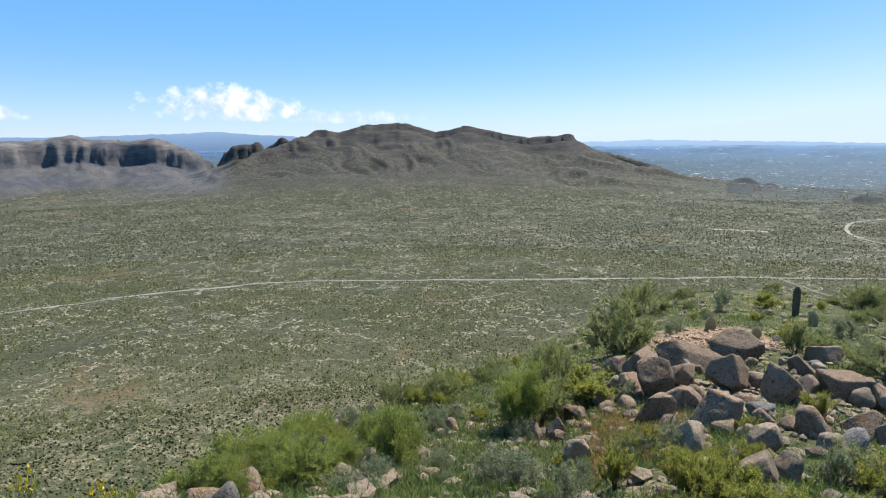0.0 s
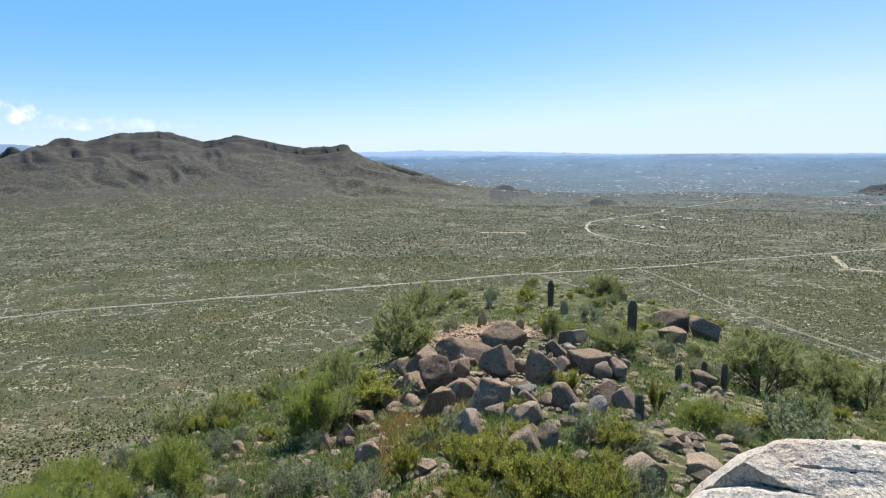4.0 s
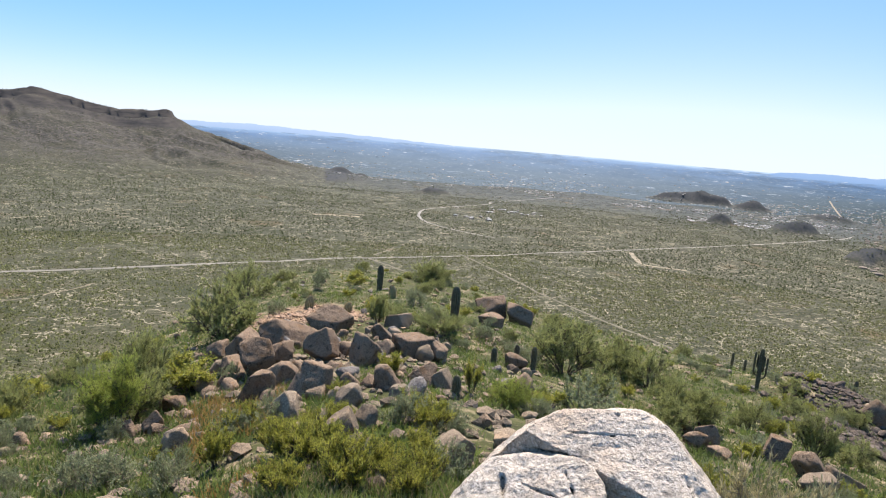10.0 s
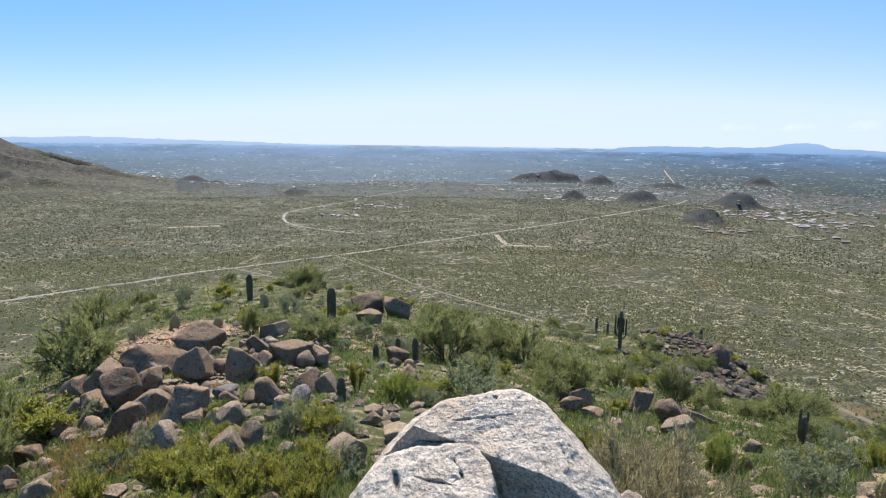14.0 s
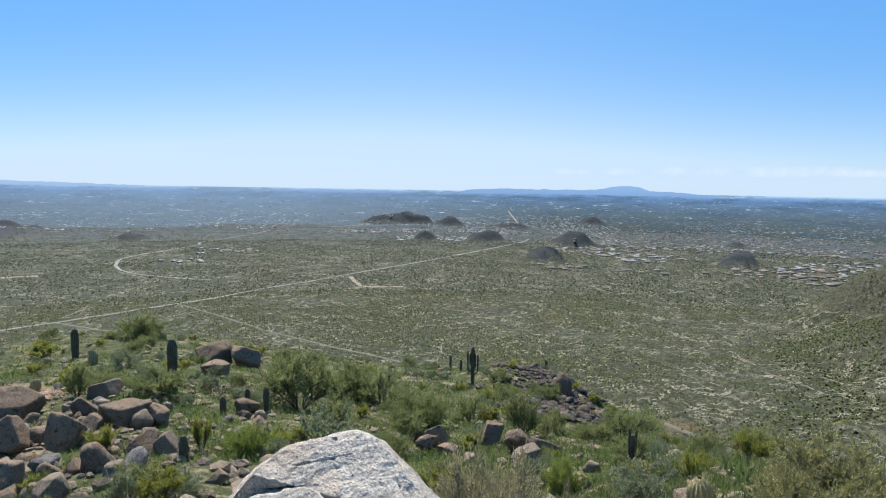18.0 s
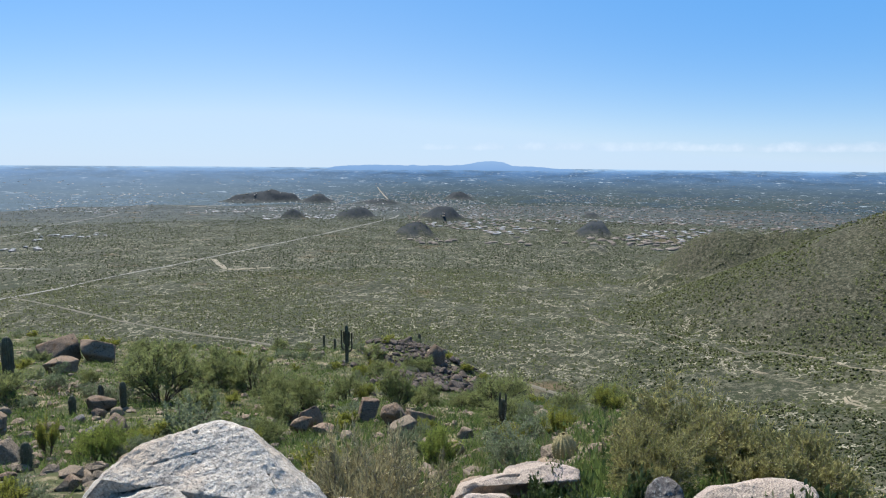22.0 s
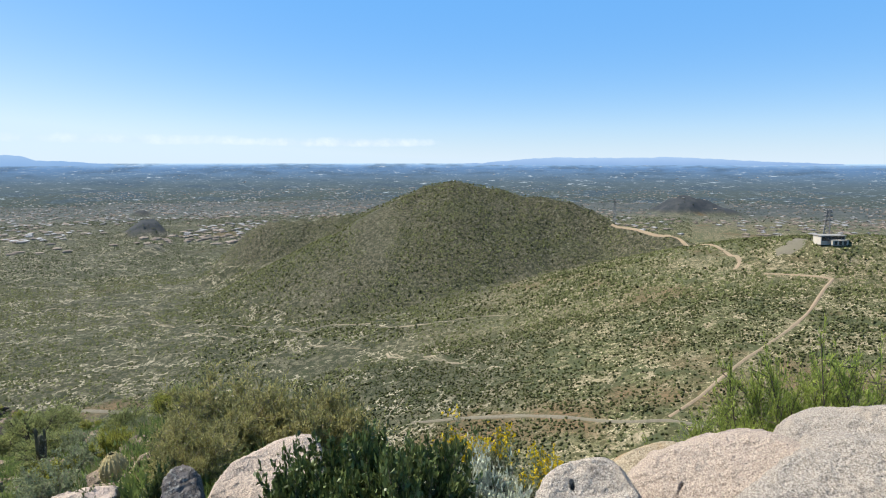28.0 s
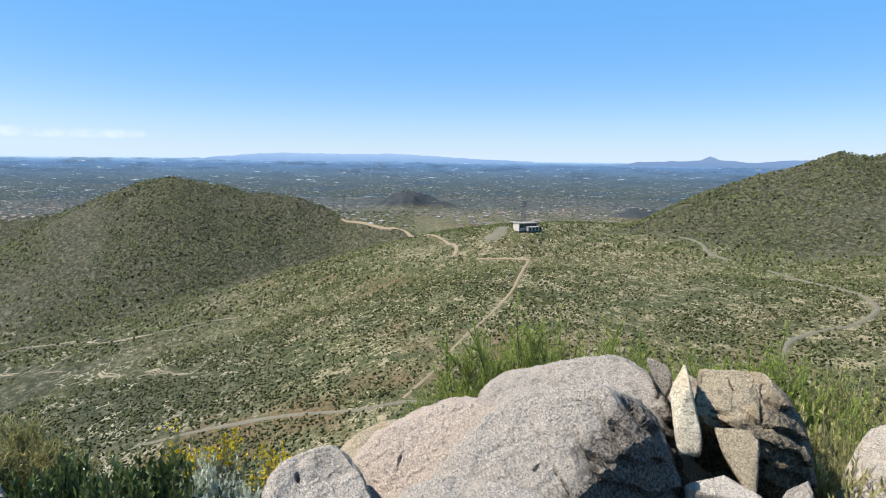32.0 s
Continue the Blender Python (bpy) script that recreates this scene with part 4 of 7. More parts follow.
# ---- rocks ----
def granite(name, pale, grey, fleck, stain_shade, scale=55.0, lichen=0.5):
    """Speckled granite: crystals, dark flecks, broad stains, and a rough relief."""
    m = bpy.data.materials.new(name)
    m.use_nodes = True
    n, l = m.node_tree.nodes, m.node_tree.links
    b = n["Principled BSDF"]
    b.inputs["Roughness"].default_value, b.inputs["Specular IOR Level"].default_value = 0.92, 0.08
    geo = n.new("ShaderNodeNewGeometry")

    def tex(sc, detail, rough=0.6):
        t = n.new("ShaderNodeTexNoise")
        t.inputs["Scale"].default_value, t.inputs["Detail"].default_value, t.inputs["Roughness"].default_value = sc, detail, rough
        l.new(geo.outputs["Position"], t.inputs["Vector"])
        return t.outputs[0]

    def mixed(v, lo, hi, a, c):
        r = n.new("ShaderNodeMapRange")
        r.inputs[1].default_value, r.inputs[2].default_value = lo, hi
        l.new(v, r.inputs[0])
        x = n.new("ShaderNodeMix")
        x.data_type = "RGBA"
        l.new(r.outputs[0], x.inputs[0])
        for i, q in ((6, a), (7, c)):
            if isinstance(q, tuple):
                x.inputs[i].default_value = (*q, 1)
            else:
                l.new(q, x.inputs[i])
        return x.outputs[2]

    c = mixed(tex(scale, 4, 0.7), 0.4, 0.6, grey, pale)
    c = mixed(tex(3.1, 5), 0.52, 0.66, c, stain_shade)
    c = mixed(tex(5.3, 8, 0.72), 0.62 - 0.1 * lichen, 0.72 - 0.1 * lichen, c, fleck)
    c = mixed(tex(scale * 1.5, 4, 0.7), 0.53, 0.66, c, fleck)
    c = mixed(tex(1.7, 8, 0.78), 0.57, 0.66, c, mixed(tex(scale, 4, 0.7), 0.45, 0.55, fleck, grey))
    # weights per vertex darken lichen faces, and paint shade into cracks, hollows and undersides
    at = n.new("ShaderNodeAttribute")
    at.attribute_name = "stain_shade"
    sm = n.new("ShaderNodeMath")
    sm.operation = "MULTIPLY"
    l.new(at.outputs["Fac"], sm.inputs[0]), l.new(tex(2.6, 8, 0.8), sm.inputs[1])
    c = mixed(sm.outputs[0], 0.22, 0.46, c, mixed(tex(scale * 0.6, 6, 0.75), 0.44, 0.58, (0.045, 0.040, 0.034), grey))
    hs = n.new("ShaderNodeHueSaturation")
    vr = n.new("ShaderNodeMapRange")
    vr.inputs[3].default_value, vr.inputs[4].default_value = 0.82, 1.18
    l.new(n.new("ShaderNodeObjectInfo").outputs["Random"], vr.inputs[0])
    l.new(vr.outputs[0], hs.inputs["Value"]), l.new(c, hs.inputs["Color"])
    l.new(hs.outputs[0], b.inputs["Base Color"])
    bp = n.new("ShaderNodeBump")
    bp.inputs["Strength"].default_value, bp.inputs["Distance"].default_value = 0.9, 0.022
    l.new(tex(22.0, 8, 0.75), bp.inputs["Height"])
    wide = n.new("ShaderNodeBump")
    wide.inputs["Strength"].default_value, wide.inputs["Distance"].default_value = 0.7, 0.10
    l.new(tex(4.5, 6, 0.7), wide.inputs["Height"])
    l.new(wide.outputs[0], bp.inputs["Normal"])
    l.new(bp.outputs[0], b.inputs["Normal"])
    return m


M_WHITE = granite("pale_granite", (0.615, 0.550, 0.468), (0.410, 0.358, 0.296), (0.180, 0.155, 0.130), (0.480, 0.390, 0.300), 60, 0.20)
M_PINK = granite("pinkish_granite", (0.399, 0.331, 0.264), (0.245, 0.193, 0.155), (0.090, 0.077, 0.071), (0.334, 0.270, 0.231), 110, 0.1)
M_GREYG = granite("grey_granite", (0.385, 0.342, 0.290), (0.190, 0.164, 0.136), (0.085, 0.071, 0.061), (0.330, 0.280, 0.222), 120, 0.1)
M_CREAM = granite("cream_granite", (0.520, 0.470, 0.360), (0.400, 0.350, 0.262), (0.170, 0.145, 0.110), (0.430, 0.355, 0.250), 90, -0.2)
M_TANG = granite("tan_granite", (0.319, 0.268, 0.188), (0.183, 0.148, 0.100), (0.068, 0.055, 0.043), (0.228, 0.154, 0.080), 100, 0.5)
M_VARN = granite("varnished_rock", (0.235, 0.172, 0.120), (0.124, 0.088, 0.062), (0.038, 0.031, 0.025), (0.155, 0.096, 0.054), 30, 0.7)
M_BLACK = granite("dark_lichened_rock", (0.146, 0.132, 0.124), (0.073, 0.065, 0.059), (0.249, 0.241, 0.219), (0.110, 0.087, 0.073), 24, -0.2)
M_LIGHTR = granite("light_rubble", (0.260, 0.206, 0.147), (0.143, 0.109, 0.077), (0.084, 0.069, 0.059), (0.286, 0.206, 0.134), 30, 0.3)

ICO = {}


def ico(sub):
    if sub not in ICO:
        bm = bmesh.new()
        bmesh.ops.create_icosphere(bm, subdivisions=sub, radius=1)
        bm.verts.ensure_lookup_table()
        ICO[sub] = (np.array([v.co[:] for v in bm.verts]), np.array([[v.index for v in f.verts] for f in bm.faces]))
        bm.free()
    return ICO[sub]


def noise3(P, scale, seed, octaves=4):
    """Fractal noise at points, from three lattice slices."""
    q = P * scale + seed * 7.31
    return (fbm(q[:, 0] + 3.1, q[:, 1] + q[:, 2] * 0.6, octaves) + fbm(q[:, 1] + 9.7, q[:, 2] - q[:, 0] * 0.5, octaves) + fbm(q[:, 2] + 5.5, q[:, 0] + q[:, 1] * 0.4, octaves)) / 3


def rock_mesh(name, seed, sub, mat, cuts=14, depth=(0.66, 1.0), rough=0.085, grain=2.0):
    """A boulder of unit half-size: a ball cut by flat faces with worn edges and rough skin."""
    g = np.random.default_rng(seed)
    V, F = ico(sub)
    k = g.normal(size=(cuts, 3))
    k /= np.linalg.norm(k, axis=1)[:, None]
    far = g.uniform(*depth, cuts)
    V = V / ((np.clip(V @ k.T, 0, None) / far) ** 24).sum(1)[:, None].clip(1e-4) ** (1 / 24)
    V = V / np.abs(V).max(0)
    V = V + V * (noise3(V, grain * 0.6, seed, 3) * rough * 2.2 + noise3(V, grain * 2.2, seed + 5, 3) * rough * 1.2 + noise3(V, grain * 6, seed + 9, 2) * rough * 0.35)[:, None]
    return mesh_from(name, V, F, mat)


def boulder(x, y, w, h, turn, seed, mat, label, group="", deep=0.85, sink=0.22, sub=5, name="boulder", cuts=12, lean=0, tip=0, z=None, **kw):
    """A boulder w wide and h high over the ground."""
    me = rock_mesh(name, seed, sub, mat, cuts, **kw)
    ob = new(name, me)
    lean, tip = lean + (seed * 37) % 31 - 15, tip + (seed * 53) % 31 - 15
    hh = h / (1 - sink) / 2 * 1.05
    zz = gz(x, y) if z is None else z
    ob.matrix_world = pose(x, y, zz + h - hh, lean, tip, turn) @ Matrix.Diagonal((w / 2, w * deep / 2, hh, 1))
    return tagged(ob, label, "rock", group)


for i, (x, y, w, h, turn) in enumerate([
        (1.02, 27.32, 2.44, 1.28, 120), (-0.67, 23.53, 2.46, 1.14, 155), (0.68, 19.31, 1.13, 1.00, 52), (1.79, 18.60, 1.20, 0.94, 202),
        (-3.14, 24.20, 1.06, 0.85, 245), (-2.07, 21.52, 1.34, 0.93, 79), (-1.33, 19.29, 1.18, 1.04, 46), (-0.69, 20.52, 1.15, 0.68, 34),
        (-0.44, 15.92, 0.94, 0.82, 10), (-0.94, 14.29, 0.93, 0.81, 205), (-2.17, 19.86, 1.36, 0.70, 281), (3.83, 21.22, 1.72, 1.05, 148),
        (4.69, 20.87, 0.79, 0.70, 30), (3.24, 15.99, 0.89, 0.57, 113), (2.84, 21.16, 0.83, 0.51, 266), (3.20, 25.04, 1.00, 0.71, 274)]):
    boulder(x, y, w * 1.14, h * 1.08, turn, 100 + i, M_VARN, "dark purplish-brown weathered boulder in the summit rock pile", "boulders of the rock pile")

for i, (x, y, w, h, turn) in enumerate([
        (0.28, 13.14, 0.99, 0.87, 184)]):
    boulder(x, y, w * 1.14, h * 1.08, turn, 140 + i, M_VARN, "large rust-stained upright boulder in the rock pile", "boulders of the rock pile")

for i, (x, y, w, h, turn) in enumerate([
        (0.82, 11.32, 0.61, 0.53, 141), (0.66, 9.37, 0.59, 0.52, 88), (1.14, 10.22, 0.53, 0.47, 54), (-0.25, 11.33, 0.75, 0.51, 134),
        (0.01, 8.92, 0.50, 0.44, 109), (2.24, 8.35, 0.80, 0.62, 13), (3.69, 10.06, 0.70, 0.47, 328), (3.75, 15.83, 0.70, 0.55, 133),
        (4.45, 28.63, 1.15, 0.79, 139), (-2.22, 11.96, 0.69, 0.44, 99)]):
    boulder(x, y, w * 1.14, h * 1.08, turn, 160 + i, M_LIGHTR, "pale grey angular boulder on the grassy spur", "boulders of the rock pile")

for i, (x, y, w, h, turn) in enumerate([
        (-3.44, 15.22, 0.63, 0.55, 84), (-3.67, 17.59, 0.91, 0.49, 158), (-3.26, 17.17, 0.75, 0.57, 148), (-3.95, 15.11, 0.49, 0.38, 321),
        (-3.25, 14.78, 0.57, 0.39, 190)]):
    boulder(x, y, w, h, turn, 180 + i, M_VARN, "dark boulder at the shaded edge of the spur", "boulders of the spur edge")

for i, (x, y, w, h, turn) in enumerate([
        (14.27, 46.04, 3.57, 1.88, 44), (16.09, 44.20, 2.43, 1.70, 310), (11.71, 37.62, 1.68, 1.14, 172), (8.75, 24.26, 1.20, 0.76, 343),
        (8.25, 22.84, 0.57, 0.35, 198), (7.11, 18.45, 0.93, 0.81, 259), (3.75, 11.76, 0.40, 0.35, 127)]):
    boulder(x, y, w, h, turn, 190 + i, M_VARN, "dark boulder among shrubs on the spur", "boulders along the spur")

for i, (x, y, w, h, turn) in enumerate([
        (12.42, 16.12, 0.85, 0.74, 91), (13.94, 15.06, 0.90, 0.79, 126), (11.44, 15.49, 0.87, 0.57, 242), (13.08, 18.52, 0.90, 0.54, 143),
        (11.82, 14.71, 0.89, 0.42, 45), (13.81, 13.53, 0.97, 0.86, 280), (34.48, 30.33, 1.75, 1.54, 153)]):
    boulder(x, y, w, h, turn, 210 + i, M_VARN, "dark brown boulder on the far shoulder of the spur", "boulders of the shoulder")

for i, (x, y, w, h, turn) in enumerate([
        (14.45, 13.25, 1.07, 0.63, 3), (12.10, 11.65, 1.00, 0.45, 149), (11.81, 17.75, 0.69, 0.52, 293), (10.53, 8.40, 0.69, 0.45, 159),
        (5.91, 11.35, 0.83, 0.62, 260)]):
    boulder(x, y, w, h, turn, 230 + i, M_LIGHTR, "pale angular boulder on the far shoulder of the spur", "boulders of the shoulder")


# ---- the great granite blocks round the summit ----
def slab(name, x, y, top, w, deep, h, turn, seed, mat, label, square=0.75, cuts=9, rough=0.06, lean=0, tip=0, sub=6, grain=1.6, group="", depth=(0.86, 0.98), dents=(), facets=(), stain_shade=None):
    """A large block with its top at a set height: rounded box, worn faces, hollows and cracks as real relief."""
    g = np.random.default_rng(seed)
    V, F = ico(sub)
    V = np.sign(V) * np.abs(V) ** square
    for _ in range(cuts * 3):
        k = g.normal(size=3)
        k /= np.linalg.norm(k)
        p = V @ k
        s = p - p.max() * g.uniform(*depth)
        V = V - np.outer(np.where(s > 0, s, 0), k)
    for kx, ky, kz, far in facets:
        k = np.array((kx, ky, kz)) / math.sqrt(kx * kx + ky * ky + kz * kz)
        s = V @ k - far
        V = V - np.outer(np.where(s > 0, s * 0.97, 0), k)
    V = V / np.abs(V).max(0)
    S = np.array((w / 2, w * deep / 2, h / 2))
    P = V * S
    N = V / S
    N /= np.linalg.norm(N, axis=1)[:, None]
    P = P + N * (noise3(P, grain, seed, 4)[:, None] * rough * 2.2 + noise3(P, grain * 7, seed + 3, 3)[:, None] * rough * 0.5 + noise3(P, grain * 30, seed + 8, 2)[:, None] * rough * 0.16)
    dark = None
    if stain_shade:
        # a broken, lichen-darkened face: slanting ledges on the side towards (kx, ky, kz)
        kx, ky, kz, lim, amp = stain_shade
        k = np.array((kx, ky, kz)) / math.sqrt(kx * kx + ky * ky + kz * kz)
        dark = np.clip((P / S @ k - lim) * 5 + noise3(P, 2.5, seed + 21, 3) * 1.6, 0, 1) * (P[:, 1] > -0.5 * S[1])
        ledge = P[:, 2] * 9 - P[:, 0] * 5.5 + noise3(P, 3.0, seed + 4, 3) * 5
        saw = ledge - np.floor(ledge)
        P = P - N * (dark * amp * (saw * 0.8 + np.abs(noise3(P, 7, seed + 2, 3)) * 1.6))[:, None]
    for (cx, cy, cz), (ux, uy, uz), half, width, deepness in dents:
        # a crack: a narrow groove along u through c
        q = (P - np.array((cx, cy, cz)) * S) * np.array((1.0, 0.0, 1.0))
        u = Vector((ux, 0, uz)).normalized()
        t = q @ np.array(u)
        wob = noise3(P, 9, seed + 11, 2) * 0.05
        d = np.linalg.norm(q - np.outer(t, u), axis=1) + wob
        k = np.clip(1 - d / width, 0, 1) * np.clip(1.3 - np.abs(t) / half, 0, 1) * (P[:, 1] * cy > 0)
        P = P - N * (k * deepness)[:, None]
    ob = new(name, mesh_from(name, P, F, mat))
    if dark is not None:
        ob.data.attributes.new("stain_shade", "FLOAT", "POINT").data.foreach_set("value", dark.astype(np.float32))
    ob.matrix_world = pose(x, y, EYE + top - h / 2, lean, tip, turn)
    return tagged(ob, label, "rock", group)


def block(x, y, z, face, planes, seed, mat, label, p=16, rough=0.03, grain=1.6, cracks=(), gouges=(), stain_shade=None, sub=6, name="boulder", group=""):
    """A granite block: a solid bounded by worn flat faces (normal and distance from its heart), with relief, cracks and
    hollows with shade painted in, and a broken side darkened for lichen and for underside shade.
    """
    V, F = ico(sub)
    pl = np.array(planes)
    nrm = pl[:, :3] / np.linalg.norm(pl[:, :3], axis=1)[:, None]
    reach = np.clip(V @ nrm.T, 0, None) / pl[None, :, 3]
    P = V / (reach ** p).sum(1)[:, None] ** (1 / p)
    N = ((reach ** p)[:, :, None] * nrm[None]).sum(1)
    N /= np.linalg.norm(N, axis=1)[:, None]
    P = P + N * (noise3(P, grain, seed, 4) * rough * 2.4 + noise3(P, grain * 4, seed + 3, 3) * rough * 1.5 + np.abs(noise3(P, grain * 9, seed + 5, 3)) * rough * -1.1 + noise3(P, grain * 26, seed + 8, 3) * rough * 0.55)[:, None]
    dark = np.zeros(len(P))
    if stain_shade:
        kx, ky, kz, lim, amp = stain_shade
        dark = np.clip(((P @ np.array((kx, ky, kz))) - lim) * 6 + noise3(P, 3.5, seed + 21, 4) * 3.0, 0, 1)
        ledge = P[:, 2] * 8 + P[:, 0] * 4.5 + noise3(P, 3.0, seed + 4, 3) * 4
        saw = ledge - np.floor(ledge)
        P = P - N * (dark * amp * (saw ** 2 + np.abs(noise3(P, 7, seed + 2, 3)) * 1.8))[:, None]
    wob = noise3(P, 7, seed + 11, 3)
    for x0, y0, z0, x1, y1, z1, width, deep in cracks:
        a, b = np.array((x0, y0, z0)), np.array((x1, y1, z1))
        t = np.clip((P - a) @ (b - a) / ((b - a) @ (b - a)), 0, 1)
        d = np.linalg.norm(P - a - t[:, None] * (b - a) + N * (wob * 0.03)[:, None] + (wob * 0.09)[:, None] * np.array((0.4, 0, 1)), axis=1)
        k = np.clip(1.25 - d / (width * (0.3 + np.sin(np.pi * t) ** 0.8)), 0, 1)
        P = P - N * (k * deep)[:, None]
        # shade painted into the crack besides its real depth
        dark = np.maximum(dark, 0.9 * (k > 0.5))
    for cx, cy, cz, rx, rz, turn, deep in gouges:
        q = P - np.array((cx, cy, cz))
        c, s = math.cos(radians(turn)), math.sin(radians(turn))
        u, w = (q[:, 0] * c + q[:, 2] * s) / rx, (q[:, 2] * c - q[:, 0] * s) / rz
        k = step01(1 - np.sqrt(u * u + w * w * np.where(w > 0, 1.0, 0.3)) + wob * 1.2, 0.0, 0.3) * (np.abs(q[:, 1]) < 2.5 * max(rx, rz))
        P[:, 1] += k * deep
        # shade painted into the hollow as well
        dark = np.maximum(dark, 0.6 * k)
    ob = new(name, mesh_from(name, P, F, mat))
    ob.data.attributes.new("stain_shade", "FLOAT", "POINT").data.foreach_set("value", dark.astype(np.float32))
    ob.matrix_world = pose(x, y, EYE + z, 0, 0, -face)
    return tagged(ob, label, "rock", group)


block(1.27, 2.21, -1.28, 29.8, [(-0.91, 0.02, 0.41, 0.47), (-0.81, 0.14, 0.57, 0.36), (-0.78, 0.17, 0.60, 0.34), (-0.58, 0.28, 0.77, 0.28), (-0.23, 0.36, 0.90, 0.23), (-0.16, 0.37, 0.92, 0.23), (0.43, 0.32, 0.84, 0.27), (0.74, 0.20, 0.64, 0.30), (0.74, 0.20, 0.64, 0.30), (0.87, 0.09, 0.48, 0.38), (0.05, -0.42, 0.91, 0.14), (-0.46, -0.36, 0.81, 0.33), (0.56, -0.40, 0.73, 0.28), (-0.31, -0.92, -0.25, 0.18), (0.00, 1.00, 0.00, 0.42), (0.00, 0.15, -1.00, 1.60)],
      3, M_WHITE, "huge whitish granite boulder with lichen beside the summit", p=34, rough=0.034, sub=8,
      cracks=[(-0.355, -0.081, 0.023, -0.102, -0.164, 0.081, 0.010, 0.024), (-0.215, -0.075, 0.129, 0.111, 0.015, 0.153, 0.007, 0.016), (0.223, -0.016, 0.132, 0.224, -0.221, 0.037, 0.005, 0.014), (-0.163, -0.120, 0.105, 0.019, -0.063, 0.122, 0.007, 0.013), (0.291, -0.108, 0.085, 0.329, -0.207, 0.022, 0.007, 0.016), (0.001, 0.104, 0.200, 0.019, 0.074, 0.185, 0.010, 0.024)])
block(0.93, 2.08, -1.33, 24.0, [(-0.89, 0.13, 0.43, 0.28), (-0.78, 0.24, 0.58, 0.23), (-0.38, 0.41, 0.83, 0.17), (-0.11, 0.45, 0.89, 0.15), (0.03, 0.45, 0.89, 0.16), (0.52, 0.36, 0.78, 0.21), (0.90, 0.13, 0.41, 0.25), (0.99, -0.01, 0.17, 0.25), (0.98, -0.01, 0.18, 0.25), (-0.08, -0.42, 0.90, 0.07), (-0.52, -0.46, 0.72, 0.19), (-0.05, -0.86, 0.51, 0.20), (0.46, -0.81, 0.36, 0.25), (0.00, 1.00, 0.00, 0.30), (0.00, 0.15, -1.00, 1.40)],
      4, M_WHITE, "whitish granite shell split from the huge boulder", p=24, rough=0.034, sub=7,
      cracks=[(-0.157, 0.007, 0.071, -0.127, -0.101, 0.024, 0.011, 0.028), (-0.088, -0.030, 0.060, 0.085, -0.080, 0.052, 0.007, 0.016), (0.085, 0.034, 0.105, 0.128, -0.059, 0.065, 0.007, 0.016)])
block(2.15, -2.24, -1.18, 124.4, [(-0.90, 0.01, 0.44, 0.56), (-0.75, 0.17, 0.64, 0.37), (-0.79, 0.14, 0.59, 0.40), (-0.80, 0.13, 0.58, 0.40), (-0.29, 0.32, 0.90, 0.31), (-0.16, 0.34, 0.93, 0.29), (0.13, 0.33, 0.93, 0.32), (0.55, 0.24, 0.80, 0.38), (0.85, 0.09, 0.52, 0.43), (0.94, -0.00, 0.35, 0.46), (0.98, -0.11, 0.14, 0.50), (-0.15, -0.55, 0.82, 0.16), (-0.60, -0.55, 0.58, 0.37), (0.67, -0.75, 0.02, 0.31), (-0.10, -0.90, 0.42, 0.32), (0.30, -0.60, 0.75, 0.27), (0.00, 1.00, 0.00, 0.60), (0.00, 0.15, -1.00, 1.00)],
      21, M_GREYG, "great grey granite block with slanting cracks", p=26, rough=0.045, sub=8, stain_shade=(0.85, -0.3, -0.45, -0.06, 0.05),
      cracks=[(0.091, -0.015, 0.204, 0.325, -0.116, 0.138, 0.016, 0.068), (0.015, 0.054, 0.236, 0.283, -0.008, 0.241, 0.006, 0.016), (-0.001, -0.149, 0.097, 0.244, -0.197, 0.043, 0.018, 0.072), (0.246, -0.197, 0.010, 0.473, 0.002, -0.146, 0.021, 0.080), (-0.139, -0.208, 0.033, -0.113, -0.242, 0.015, 0.018, 0.064), (0.116, -0.157, 0.114, 0.229, -0.209, 0.096, 0.012, 0.040), (0.018, -0.022, 0.186, 0.035, -0.174, 0.087, 0.008, 0.024), (0.139, -0.286, 0.031, 0.263, -0.184, -0.088, 0.018, 0.064), (-0.097, -0.143, 0.084, 0.041, -0.345, -0.027, 0.008, 0.024), (0.352, -0.060, 0.172, 0.451, -0.014, -0.021, 0.008, 0.032), (0.272, 0.007, 0.252, 0.377, -0.050, 0.170, 0.007, 0.024)])
block(2.88, -2.77, -1.47, 124.9, [(-0.94, -0.02, 0.33, 0.61), (-0.95, -0.03, 0.32, 0.61), (-0.83, 0.08, 0.55, 0.58), (-0.55, 0.22, 0.81, 0.50), (-0.23, 0.29, 0.93, 0.43), (-0.26, 0.29, 0.92, 0.43), (0.38, 0.24, 0.90, 0.56), (0.40, 0.24, 0.89, 0.56), (0.66, 0.15, 0.74, 0.62), (0.97, -0.06, 0.25, 0.61), (0.97, -0.06, 0.24, 0.61), (0.98, -0.09, 0.18, 0.63), (-0.10, -0.50, 0.86, 0.30), (-0.66, -0.51, 0.56, 0.57), (0.36, -0.88, 0.31, 0.45), (0.00, -0.91, 0.41, 0.40), (0.00, 1.00, 0.00, 0.50), (0.00, 0.15, -1.00, 1.20)],
      22, M_GREYG, "broad grey granite block behind the cracked one", p=26, rough=0.05, sub=7, stain_shade=(0.9, -0.2, 0.1, 0.34, 0.06),
      cracks=[(0.332, -0.115, 0.321, 0.523, 0.003, 0.414, 0.018, 0.040), (-0.441, -0.059, 0.263, -0.322, -0.205, 0.192, 0.007, 0.024)])
